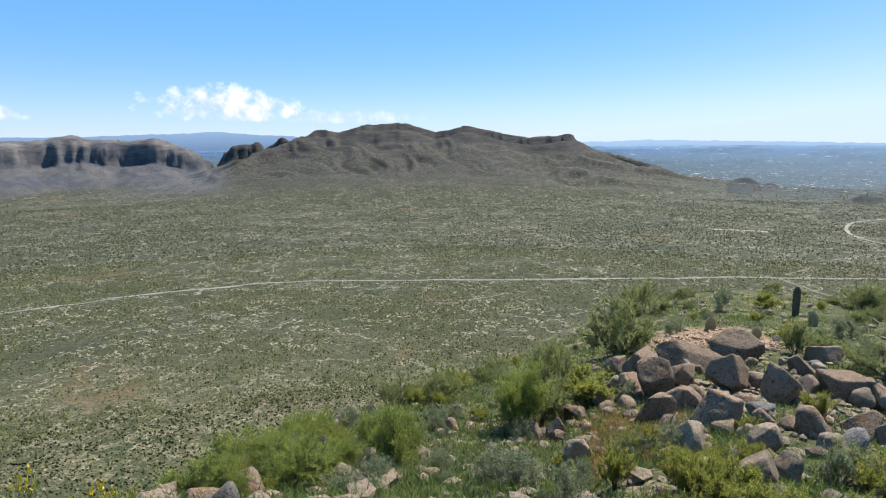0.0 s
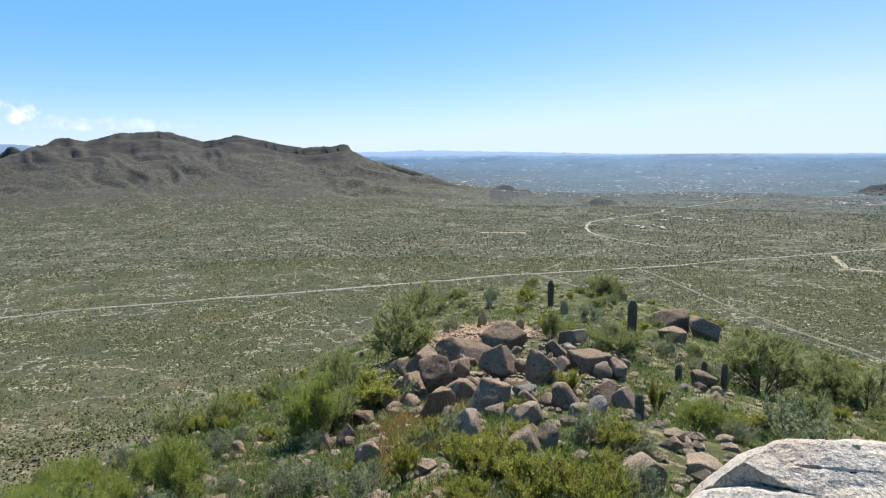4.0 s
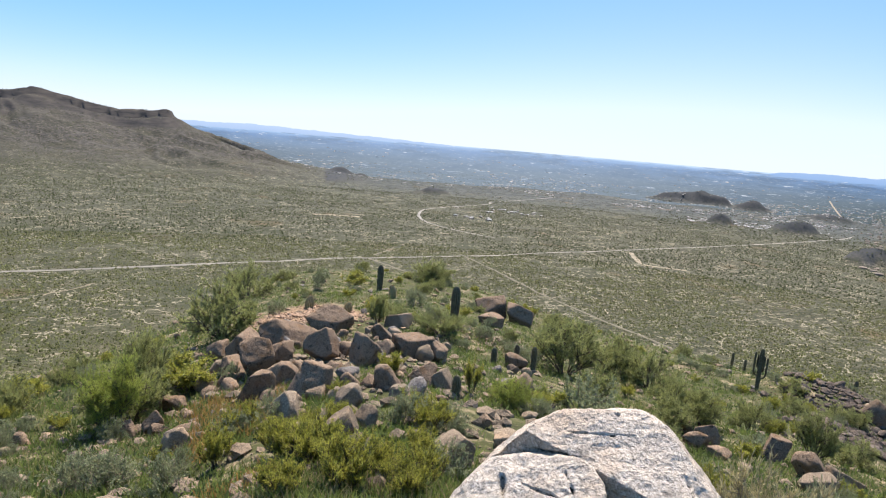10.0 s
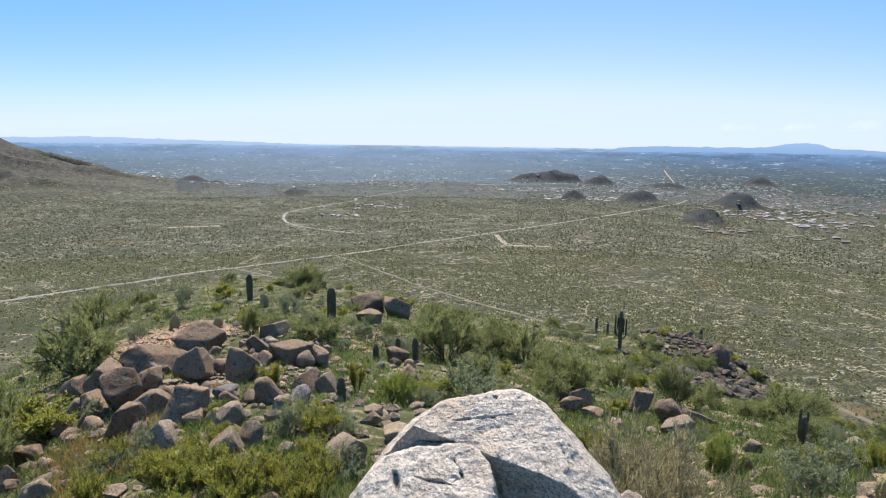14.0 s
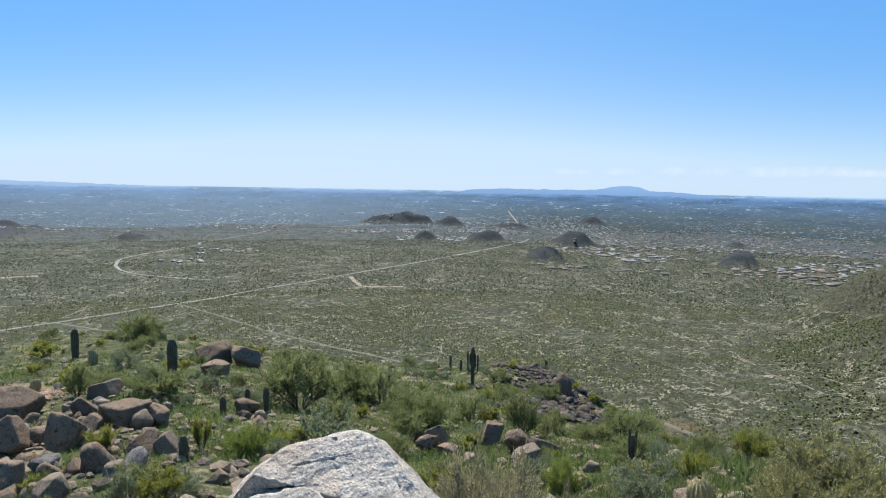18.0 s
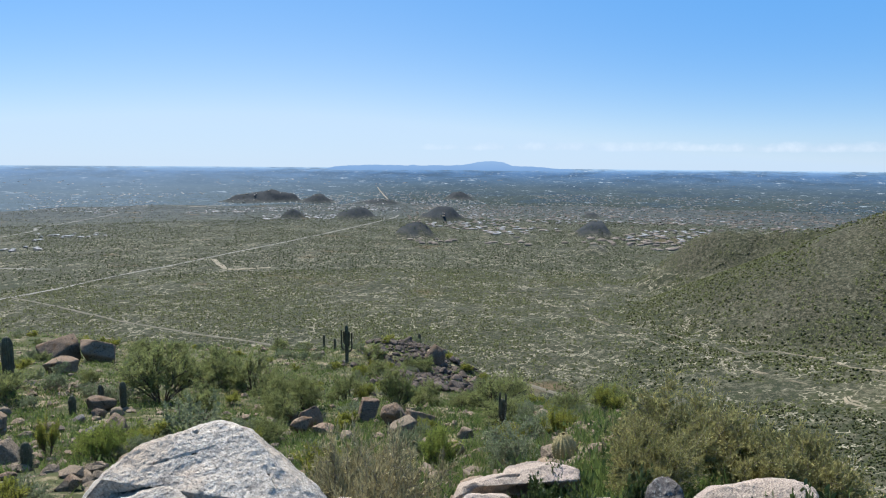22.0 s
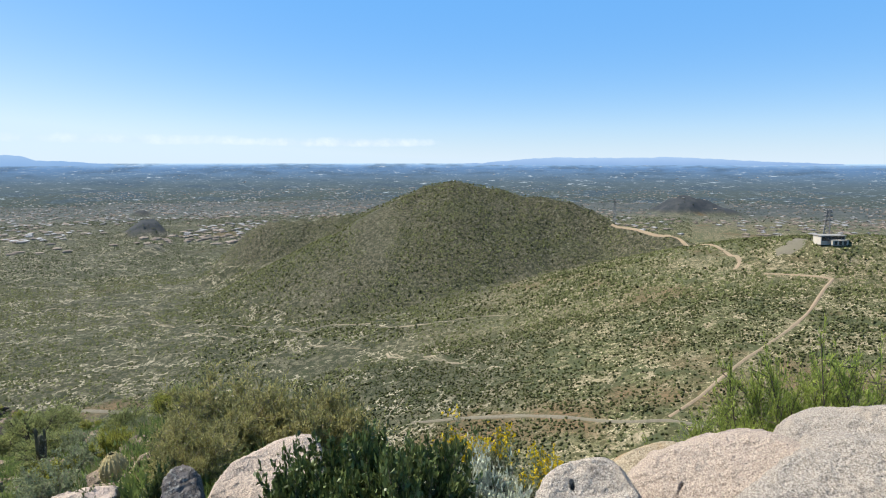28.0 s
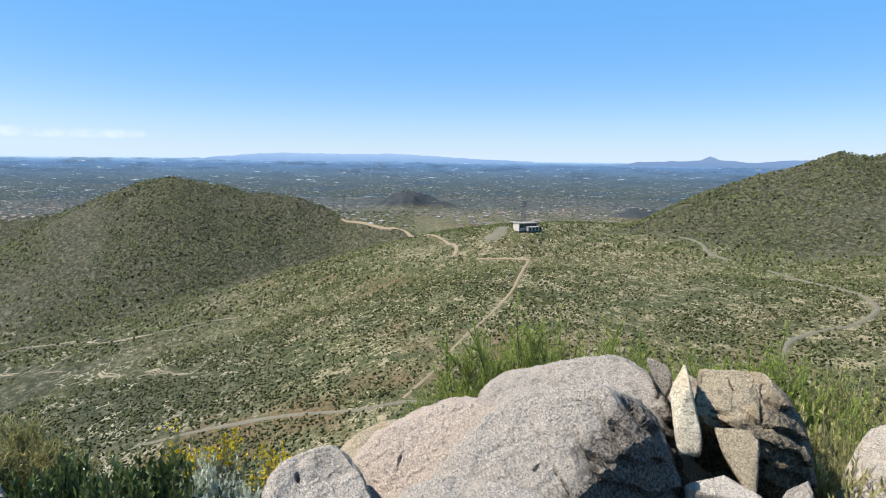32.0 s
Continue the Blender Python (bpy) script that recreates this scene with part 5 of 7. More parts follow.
block(2.68, -1.78, -1.43, 111.5, [(-0.94, 0.04, 0.33, 0.41), (-0.83, 0.16, 0.53, 0.35), (-0.71, 0.24, 0.67, 0.32), (-0.45, 0.34, 0.83, 0.28), (-0.42, 0.34, 0.84, 0.28), (-0.16, 0.37, 0.91, 0.31), (0.21, 0.35, 0.91, 0.39), (0.79, 0.14, 0.59, 0.51), (-0.20, -0.50, 0.84, 0.19), (-0.61, -0.61, 0.51, 0.29), (0.10, -0.92, 0.38, 0.32), (0.00, 1.00, 0.00, 0.50), (0.00, 0.15, -1.00, 1.00)],
      23, M_PINK, "yellowish grey granite block joined to the great blocks", p=26, rough=0.045, sub=7,
      cracks=[(0.081, -0.142, 0.162, 0.097, -0.274, 0.088, 0.007, 0.032), (-0.126, -0.084, 0.147, -0.149, -0.173, 0.090, 0.007, 0.032), (0.199, 0.060, 0.308, 0.026, 0.039, 0.255, 0.008, 0.016)])
block(3.19, -1.67, -1.56, 106.6, [(-0.90, 0.14, 0.42, 0.21), (-0.70, 0.27, 0.66, 0.17), (-0.42, 0.37, 0.83, 0.15), (-0.09, 0.40, 0.91, 0.17), (0.13, 0.39, 0.91, 0.21), (0.68, 0.22, 0.70, 0.41), (-0.10, -0.50, 0.86, 0.10), (-0.21, -0.93, 0.31, 0.18), (0.00, 1.00, 0.00, 0.35), (0.00, 0.15, -1.00, 1.00)],
      28, M_TANG, "tan wedge of granite behind the small block", p=14, rough=0.03, sub=5)
block(2.39, -1.16, -1.25, 100.7, [(-0.97, 0.06, 0.25, 0.20), (-0.90, 0.15, 0.40, 0.18), (-0.54, 0.35, 0.76, 0.16), (-0.27, 0.41, 0.87, 0.15), (0.20, 0.42, 0.88, 0.16), (0.76, 0.26, 0.59, 0.17), (0.94, 0.11, 0.33, 0.19), (0.96, 0.07, 0.27, 0.20), (-0.10, -0.61, 0.79, 0.08), (-0.64, -0.64, 0.43, 0.20), (0.25, -0.92, 0.30, 0.24), (0.00, 1.00, 0.00, 0.30), (0.00, 0.15, -1.00, 0.90)],
      24, M_GREYG, "small grey granite block with a dark crack", p=22, rough=0.04, sub=7,
      cracks=[(-0.092, 0.024, 0.104, -0.066, -0.109, 0.005, 0.008, 0.040)])
block(1.97, -1.65, -1.23, 114.9, [(-0.92, 0.11, 0.38, 0.27), (-0.61, 0.34, 0.72, 0.19), (-0.29, 0.44, 0.85, 0.14), (0.05, 0.47, 0.88, 0.12), (0.28, 0.44, 0.85, 0.15), (0.71, 0.27, 0.65, 0.27), (0.00, -0.41, 0.91, 0.07), (0.00, -0.91, 0.41, 0.23), (0.00, 1.00, 0.00, 0.30), (0.00, 0.15, -1.00, 0.70)],
      25, M_GREYG, "grey granite ledge below the great blocks", p=26, rough=0.025, sub=5)
# dark side: lichen to the right, painted shade on the undercut below
block(2.20, -3.44, -1.16, 140.0, [(-1.00, -0.05, 0.08, 0.28), (-0.99, -0.10, -0.06, 0.30), (-0.13, 0.29, 0.95, 0.19), (-0.05, 0.29, 0.96, 0.18), (0.58, 0.23, 0.78, 0.17), (0.76, 0.17, 0.63, 0.18), (0.93, 0.06, 0.35, 0.23), (0.99, -0.02, 0.17, 0.27), (0.99, -0.02, 0.15, 0.28), (0.05, -0.62, 0.78, 0.09), (0.64, -0.57, 0.52, 0.16), (0.05, -0.99, 0.10, 0.18), (-0.34, -0.73, -0.60, 0.25), (0.29, -0.92, -0.24, 0.23), (0.00, 1.00, 0.00, 0.60), (0.00, 0.15, -1.00, 1.00)],
      26, M_TANG, "split tan granite block with a dark underside", p=34, rough=0.035, sub=7, stain_shade=(0.6, -0.3, -0.7, -0.08, 0.06),
      cracks=[(-0.283, -0.142, 0.020, 0.018, -0.160, -0.014, 0.012, 0.040), (0.041, 0.062, 0.161, 0.061, -0.179, -0.058, 0.011, 0.032), (-0.139, 0.052, 0.164, -0.084, -0.064, 0.069, 0.007, 0.024)])
block(2.27, -3.04, -1.14, 134.7, [(-0.98, -0.08, -0.17, 0.06), (-0.92, 0.11, 0.38, 0.10), (0.95, 0.09, 0.28, 0.06), (0.96, 0.08, 0.26, 0.06), (1.00, -0.05, -0.04, 0.11), (-0.75, -0.60, 0.28, 0.07), (0.10, -0.97, 0.20, 0.09), (0.00, 1.00, 0.00, 0.35), (0.00, 0.15, -1.00, 0.18)],
      31, M_CREAM, "narrow pale slab split from the tan block", p=26, rough=0.012, grain=4, sub=5)
block(2.01, -3.15, -1.26, 139.3, [(-0.79, -0.26, -0.55, 0.08), (-0.92, -0.18, -0.35, 0.08), (-0.10, 0.37, 0.92, 0.09), (0.70, 0.25, 0.67, 0.10), (1.00, -0.01, 0.04, 0.09), (-0.15, -0.75, 0.65, 0.09), (0.00, 1.00, 0.00, 0.20), (0.00, 0.15, -1.00, 0.12)],
      33, M_TANG, "square tan stone lodged in the gap", p=24, rough=0.012, grain=4, sub=5)
block(1.87, -2.93, -1.32, 138.5, [(-0.99, -0.09, -0.06, 0.18), (-0.07, 0.42, 0.91, 0.05), (0.33, 0.40, 0.85, 0.02), (-0.45, 0.38, 0.81, 0.03), (0.99, 0.00, 0.11, 0.15), (0.00, -0.35, 0.94, 0.03), (0.00, -0.98, -0.20, 0.12), (0.00, 1.00, 0.00, 0.30), (0.00, 0.15, -1.00, 0.30)],
      34, M_GREYG, "flat grey stone in the shaded gap", p=22, rough=0.014, grain=4, sub=5)
block(1.65, -3.11, -1.30, 143.9, [(-0.92, 0.16, 0.36, 0.04), (-0.63, 0.33, 0.70, 0.03), (0.91, 0.16, 0.38, 0.06), (1.00, 0.02, 0.08, 0.06), (0.00, -0.60, 0.80, 0.05), (0.00, 1.00, 0.00, 0.12), (0.00, 0.15, -1.00, 0.30)],
      36, M_GREYG, "small grey stone in the shaded gap", p=20, rough=0.012, grain=4, sub=4)
block(2.71, -3.52, -1.66, 135.1, [(-1.00, -0.05, -0.00, 0.18), (-1.00, -0.02, 0.06, 0.18), (-0.68, 0.22, 0.70, 0.37), (0.44, 0.28, 0.85, 0.41), (0.97, 0.05, 0.23, 0.21), (0.99, 0.00, 0.12, 0.21), (0.10, -0.94, 0.31, 0.17), (0.00, 1.00, 0.00, 0.30), (0.00, 0.15, -1.00, 1.00)],
      29, M_GREYG, "shadowed granite at the back of the split", p=20, rough=0.04, sub=5)
# shade painted into this boulder's hollow and underside
block(4.03, 2.39, -2.44, 55.3, [(-0.93, 0.10, 0.37, 0.42), (-0.88, 0.15, 0.45, 0.39), (-0.81, 0.20, 0.55, 0.38), (-0.01, 0.42, 0.91, 0.20), (0.15, 0.42, 0.89, 0.20), (-0.26, 0.43, 0.87, 0.08), (0.67, 0.26, 0.69, 0.47), (0.98, -0.16, -0.12, 0.49), (0.00, -0.30, 0.95, 0.13), (-0.51, -0.81, 0.30, 0.34), (0.15, -0.81, -0.56, 0.11), (0.10, -0.97, 0.20, 0.26), (0.00, 1.00, 0.00, 0.45), (0.00, 0.15, -1.00, 0.70)],
      12, M_PINK, "pinkish granite boulder with a hollowed side", p=16, rough=0.035, grain=2.5, stain_shade=(0.4, -0.4, -0.8, 0.14, 0.04),
      cracks=[(-0.334, -0.132, 0.092, 0.047, -0.088, 0.106, 0.012, 0.040)],
      gouges=[(0.07, -0.14, 0.01, 0.18, 0.06, 8.00, 0.10)])
block(3.41, 2.23, -2.35, 52.3, [(-0.89, 0.18, 0.41, 0.22), (-0.76, 0.29, 0.59, 0.17), (-0.06, 0.47, 0.88, 0.11), (0.03, 0.47, 0.88, 0.11), (0.74, 0.30, 0.61, 0.19), (0.98, 0.04, 0.17, 0.24), (0.00, -0.51, 0.86, 0.07), (0.20, -0.96, 0.20, 0.20), (0.00, 1.00, 0.00, 0.30), (0.00, 0.15, -1.00, 0.60)],
      16, M_PINK, "low pinkish rock beside the pink boulder", p=14, rough=0.03, grain=3, sub=5)
block(2.90, 1.19, -1.80, 61.3, [(-0.92, 0.14, 0.36, 0.22), (-0.78, 0.27, 0.56, 0.17), (-0.42, 0.42, 0.81, 0.14), (-0.13, 0.46, 0.88, 0.12), (0.35, 0.42, 0.84, 0.17), (0.99, -0.11, -0.07, 0.22), (0.99, -0.10, -0.05, 0.22), (0.00, -0.50, 0.86, 0.09), (-0.50, -0.74, 0.45, 0.20), (0.75, -0.66, 0.05, 0.24), (0.00, -0.91, 0.41, 0.26), (0.00, 1.00, 0.00, 0.30), (0.00, 0.15, -1.00, 0.70)],
      15, M_PINK, "low pale rock at the foot of the summit", p=18, rough=0.025, grain=3)
block(2.45, 0.62, -1.47, 67.4, [(-0.95, 0.12, 0.29, 0.13), (-0.83, 0.25, 0.50, 0.11), (-0.18, 0.47, 0.86, 0.08), (0.38, 0.44, 0.81, 0.09), (0.96, 0.10, 0.26, 0.15), (0.00, -0.50, 0.86, 0.04), (0.00, -0.91, 0.41, 0.17), (0.00, 1.00, 0.00, 0.20), (0.00, 0.15, -1.00, 0.60)],
      37, M_GREYG, "grey rock below the dark pointed one", p=14, rough=0.025, grain=3, sub=5)
block(2.73, 0.73, -1.49, 67.5, [(-0.98, 0.07, 0.20, 0.11), (-0.96, 0.10, 0.26, 0.10), (-0.80, 0.25, 0.54, 0.12), (-0.14, 0.43, 0.89, 0.15), (0.72, 0.30, 0.63, 0.12), (0.96, 0.10, 0.26, 0.10), (0.97, 0.09, 0.24, 0.10), (0.00, -0.60, 0.80, 0.07), (-0.60, -0.76, 0.25, 0.14), (0.45, -0.87, 0.20, 0.14), (0.00, 1.00, 0.00, 0.20), (0.00, 0.15, -1.00, 0.70)],
      14, M_BLACK, "dark pointed rock flecked with white lichen", p=16, rough=0.035, grain=3, sub=5)
block(3.38, 0.52, -1.64, 74.9, [(-0.95, 0.07, 0.29, 0.26), (-0.72, 0.27, 0.64, 0.16), (-0.37, 0.39, 0.84, 0.10), (-0.22, 0.41, 0.89, 0.11), (0.06, 0.40, 0.91, 0.16), (0.93, 0.08, 0.35, 0.31), (0.99, -0.04, 0.11, 0.33), (-0.05, -0.41, 0.91, 0.05), (-0.30, -0.90, 0.30, 0.24), (0.00, 1.00, 0.00, 0.40), (0.00, 0.15, -1.00, 0.70)],
      13, M_PINK, "pinkish flat-topped granite boulder behind the shrub", p=16, rough=0.03, grain=2.5)
block(2.15, 2.30, -1.83, 38.7, [(-0.91, 0.18, 0.36, 0.07), (-0.71, 0.33, 0.63, 0.06), (0.17, 0.46, 0.87, 0.07), (0.96, 0.12, 0.26, 0.08), (0.99, 0.06, 0.16, 0.08), (0.00, -0.60, 0.80, 0.03), (0.00, -0.95, 0.30, 0.13), (0.00, 1.00, 0.00, 0.15), (0.00, 0.15, -1.00, 0.40)],
      27, M_PINK, "small pale rock at the foot of the summit", p=18, rough=0.02, grain=4, sub=4)
block(2.23, 2.10, -1.81, 41.9, [(-0.98, 0.07, 0.18, 0.12), (-0.20, 0.47, 0.86, 0.08), (0.15, 0.47, 0.87, 0.07), (0.96, 0.12, 0.26, 0.10), (0.99, 0.05, 0.14, 0.11), (0.00, -0.60, 0.80, 0.03), (0.00, -0.95, 0.30, 0.14), (0.00, 1.00, 0.00, 0.15), (0.00, 0.15, -1.00, 0.40)],
      38, M_PINK, "small pinkish rock at the foot of the summit", p=18, rough=0.02, grain=4, sub=4)
block(2.29, 1.90, -1.78, 45.0, [(-0.99, 0.07, 0.16, 0.07), (-0.53, 0.41, 0.74, 0.06), (0.23, 0.47, 0.85, 0.07), (0.92, 0.18, 0.34, 0.06), (0.99, 0.04, 0.11, 0.07), (0.00, -0.60, 0.80, 0.03), (0.00, -0.95, 0.30, 0.11), (0.00, 1.00, 0.00, 0.12), (0.00, 0.15, -1.00, 0.40)],
      39, M_PINK, "small pale rock at the foot of the summit", p=16, rough=0.02, grain=4, sub=4)
for rx, ry, rtop, rw in [(3.54, -0.79, -1.82, 0.49), (3.41, -1.09, -1.80, 0.43)]:
    slab("boulder", rx, ry, rtop, rw, 0.9, 1.2, 40, 41, M_GREYG, "low grey rock that carries the flowering bush", square=0.6, cuts=7, sub=4)
slab("boulder", 2.62, -3.20, -0.97, 0.12, 0.6, 0.26, 40, 32, M_GREYG, "small horn-shaped chip wedged above the split", square=0.9, cuts=9, sub=4, tip=28, rough=0.02, depth=(0.6, 0.9))
slab("boulder", 1.90, -4.45, -1.27, 0.8, 0.8, 1.6, 10, 35, M_GREYG, "pale boulder half hidden by a wispy shrub", square=0.8, cuts=7, sub=5)


# ---- plants ----
M_PV = material("palo_verde_twigs", (0.165, 0.192, 0.064), (0.310, 0.328, 0.126), 6, 0.8, 0, random_by="island", vary=0.3, spec=0.15, translucent=0.5)
M_PVN = material("fresh_palo_verde_twigs", (0.175, 0.225, 0.042), (0.330, 0.375, 0.085), 6, 0.8, 0, random_by="island", vary=0.3, spec=0.15, translucent=0.5)
M_CREO = material("creosote_leaves", (0.155, 0.172, 0.026), (0.330, 0.320, 0.062), 6, 0.6, 0, random_by="island", vary=0.4, spec=0.25, translucent=0.5)
M_BRIT = material("brittlebush_leaves", (0.144, 0.168, 0.087), (0.257, 0.281, 0.160), 6, 0.9, 0, random_by="island", vary=0.3, spec=0.1, translucent=0.4)
M_DRY = material("dry_straw_twigs", (0.225, 0.200, 0.105), (0.420, 0.370, 0.205), 6, 0.9, 0, random_by="island", vary=0.35, spec=0.1, translucent=0.25)
M_WISP = material("olive_straw_twigs", (0.165, 0.165, 0.056), (0.340, 0.305, 0.130), 6, 0.85, 0, random_by="island", vary=0.35, spec=0.1, translucent=0.35)
M_SILVER = material("silvery_leaves", (0.340, 0.370, 0.270), (0.600, 0.620, 0.500), 6, 0.9, 0, random_by="island", vary=0.3, spec=0.1, translucent=0.3)
M_JOJ = material("jojoba_leaves", (0.044, 0.065, 0.017), (0.108, 0.136, 0.042), 9, 0.5, 0, random_by="island", vary=0.45, spec=0.35, translucent=0.2)
M_FLOWER = material("yellow_flowers", (0.420, 0.306, 0.007), (0.543, 0.420, 0.013), 9, 0.7, 0, random_by="island", vary=0.2, translucent=0.2)
M_BARK = material("grey_brown_bark", (0.048, 0.037, 0.027), (0.108, 0.088, 0.068), 20, 0.95, 0.2)
M_GTWIG = material("pale_grey_twigs", (0.136, 0.115, 0.088), (0.244, 0.211, 0.169), 20, 0.95, 0.2)
M_SAG = material("saguaro_skin", (0.066, 0.066, 0.038), (0.120, 0.112, 0.068), 7, 0.8, 0.2, tint=(0.068, 0.055, 0.034), big=2.0)
M_RIB = material("saguaro_spine_ribs", (0.136, 0.122, 0.081), (0.217, 0.190, 0.136), 30, 0.9, 0.2)
M_BARREL = material("barrel_cactus_skin", (0.210, 0.172, 0.078), (0.310, 0.260, 0.125), 9, 0.8, 0.2)
M_GOLD = material("straw_gold_spines", (0.33, 0.27, 0.14), (0.50, 0.42, 0.24), 30, 0.8, 0)
M_RED = material("rusty_spines", (0.149, 0.061, 0.041), (0.244, 0.115, 0.075), 30, 0.8, 0)


def part(name, me, parent, label=""):
    ob = new(name, me)
    ob.parent = parent
    return tagged(ob, label)


def tubes(p0, p1, r0, r1, k=3):
    """Tapered k-sided twigs between point pairs, as vertices and quads."""
    d = p1 - p0
    d = d / (np.linalg.norm(d, axis=1)[:, None] + 1e-9)
    ref = np.where(np.abs(d[:, 2:3]) > 0.9, np.array([[1.0, 0, 0]]), np.array([[0, 0, 1.0]]))
    a = np.cross(d, ref)
    a /= np.linalg.norm(a, axis=1)[:, None] + 1e-9
    b = np.cross(d, a)
    n = len(p0)
    V = np.zeros((n, 2 * k, 3))
    for j in range(k):
        o = a * math.cos(2 * math.pi * j / k) + b * math.sin(2 * math.pi * j / k)
        V[:, j], V[:, k + j] = p0 + o * r0[:, None], p1 + o * r1[:, None]
    q = np.array([(j, (j + 1) % k, k + (j + 1) % k, k + j) for j in range(k)])
    return V.reshape(-1, 3), (np.arange(n)[:, None, None] * 2 * k + q[None]).reshape(-1, 4)


def leaves(P, D, length, width, g):
    """Folded leaf blades at P along D: two triangles each, sharing a midrib."""
    n = len(P)
    D = D / (np.linalg.norm(D, axis=1)[:, None] + 1e-9)
    S = np.cross(D, g.normal(size=(n, 3)))
    S /= np.linalg.norm(S, axis=1)[:, None] + 1e-9
    L, W = (length * g.uniform(0.6, 1.3, n))[:, None], (width * g.uniform(0.6, 1.3, n))[:, None]
    mid = P + D * L * 0.5
    V = np.stack([P, mid + S * W * 0.5, P + D * L, mid - S * W * 0.5], 1)
    return V.reshape(-1, 3), (np.arange(n)[:, None, None] * 4 + np.array([(0, 1, 2), (0, 2, 3)])[None]).reshape(-1, 3)


def grow(g, stems, spread, kids, twigs, up, reach=(0.5, 0.85), bend=0.5):
    """Branches of a shrub one metre high: segments by level, and the twig ends."""
    levels = []
    a = g.uniform(0, 2 * np.pi, stems)
    t = spread * g.random(stems) ** 0.6
    d = np.stack([np.cos(a) * np.sin(t), np.sin(a) * np.sin(t), np.cos(t)], -1)
    p = np.stack([np.cos(a), np.sin(a), 0 * a], -1) * 0.05
    ln = g.uniform(*reach, stems) * (0.75 + 0.25 * np.cos(t))
    levels.append((p, p + d * ln[:, None]))
    for k, (num, scale) in enumerate(((kids, 0.5), (twigs, 0.26))):
        q0, q1 = levels[-1]
        i = np.repeat(np.arange(len(q0)), num)
        f = g.uniform(0.35 if k == 0 else 0.2, 1.0, len(i))[:, None]
        s = q0[i] + (q1[i] - q0[i]) * f
        dd = (q1[i] - q0[i])
        dd = dd / np.linalg.norm(dd, axis=1)[:, None] + g.normal(size=(len(i), 3)) * bend + np.array([0, 0, up])
        dd /= np.linalg.norm(dd, axis=1)[:, None]
        levels.append((s, s + dd * (g.uniform(0.5, 1.2, len(i)) * scale * 0.7)[:, None]))
    return levels


def shrub(name, label, category, seed, stems, spread, kids, twigs, up, leaf_n, leaf_len, leaf_w, mat, bark, thick=0.012, wide=1.0, bend=0.5, flowers=0, along=0.4):
    """A shrub one metre high, at the origin: woody stems and a crown of small leaves on its twigs, and blooms where it has them."""
    g = np.random.default_rng(seed)
    lv = grow(g, stems, spread, kids, twigs, up, bend=bend)
    top = max(float(q[1][:, 2].max()) for q in lv)
    k = np.array([wide, wide, 1.0]) / np.array([1, 1, top])
    lv = [(a * k, b * k) for a, b in lv]
    P0, P1 = np.concatenate([q[0] for q in lv]), np.concatenate([q[1] for q in lv])
    R0 = np.concatenate([np.full(len(q[0]), thick * s) for q, s in zip(lv, (1.0, 0.5, 0.24))])
    root = tagged(new(name), label, category)
    V, F = tubes(P0, P1, R0, R0 * 0.55)
    part("branchwork", mesh_from("branchwork", V, F, bark), root)
    q0, q1 = lv[2]
    i = np.repeat(np.arange(len(q0)), leaf_n)
    f = g.uniform(0.0, 1.05, len(i))[:, None]
    pos = q0[i] + (q1[i] - q0[i]) * f
    dr = (q1[i] - q0[i])
    dr = dr / np.linalg.norm(dr, axis=1)[:, None] * along + g.normal(size=(len(i), 3)) * 0.6 + np.array([0, 0, 0.25])
    V, F = leaves(pos, dr, leaf_len, leaf_w, g)
    part("crown", mesh_from("crown", V, F, mat, False), root)
    if flowers:
        tips = q1[q1[:, 2] > np.quantile(q1[:, 2], 0.45)]
        tips = tips[g.integers(0, len(tips), flowers)] + g.normal(size=(flowers, 3)) * 0.03 + np.array([0, 0, 0.06])
        i = np.repeat(np.arange(flowers), 6)
        V, F = leaves(tips[i], g.normal(size=(len(i), 3)) + np.array([0, 0, 0.4]), 0.042, 0.032, g)
        part("bloom_cover", mesh_from("bloom_cover", V, F, M_FLOWER, False), root, "bright yellow flower heads")
    root.location = (0, 0, -400)
    return root


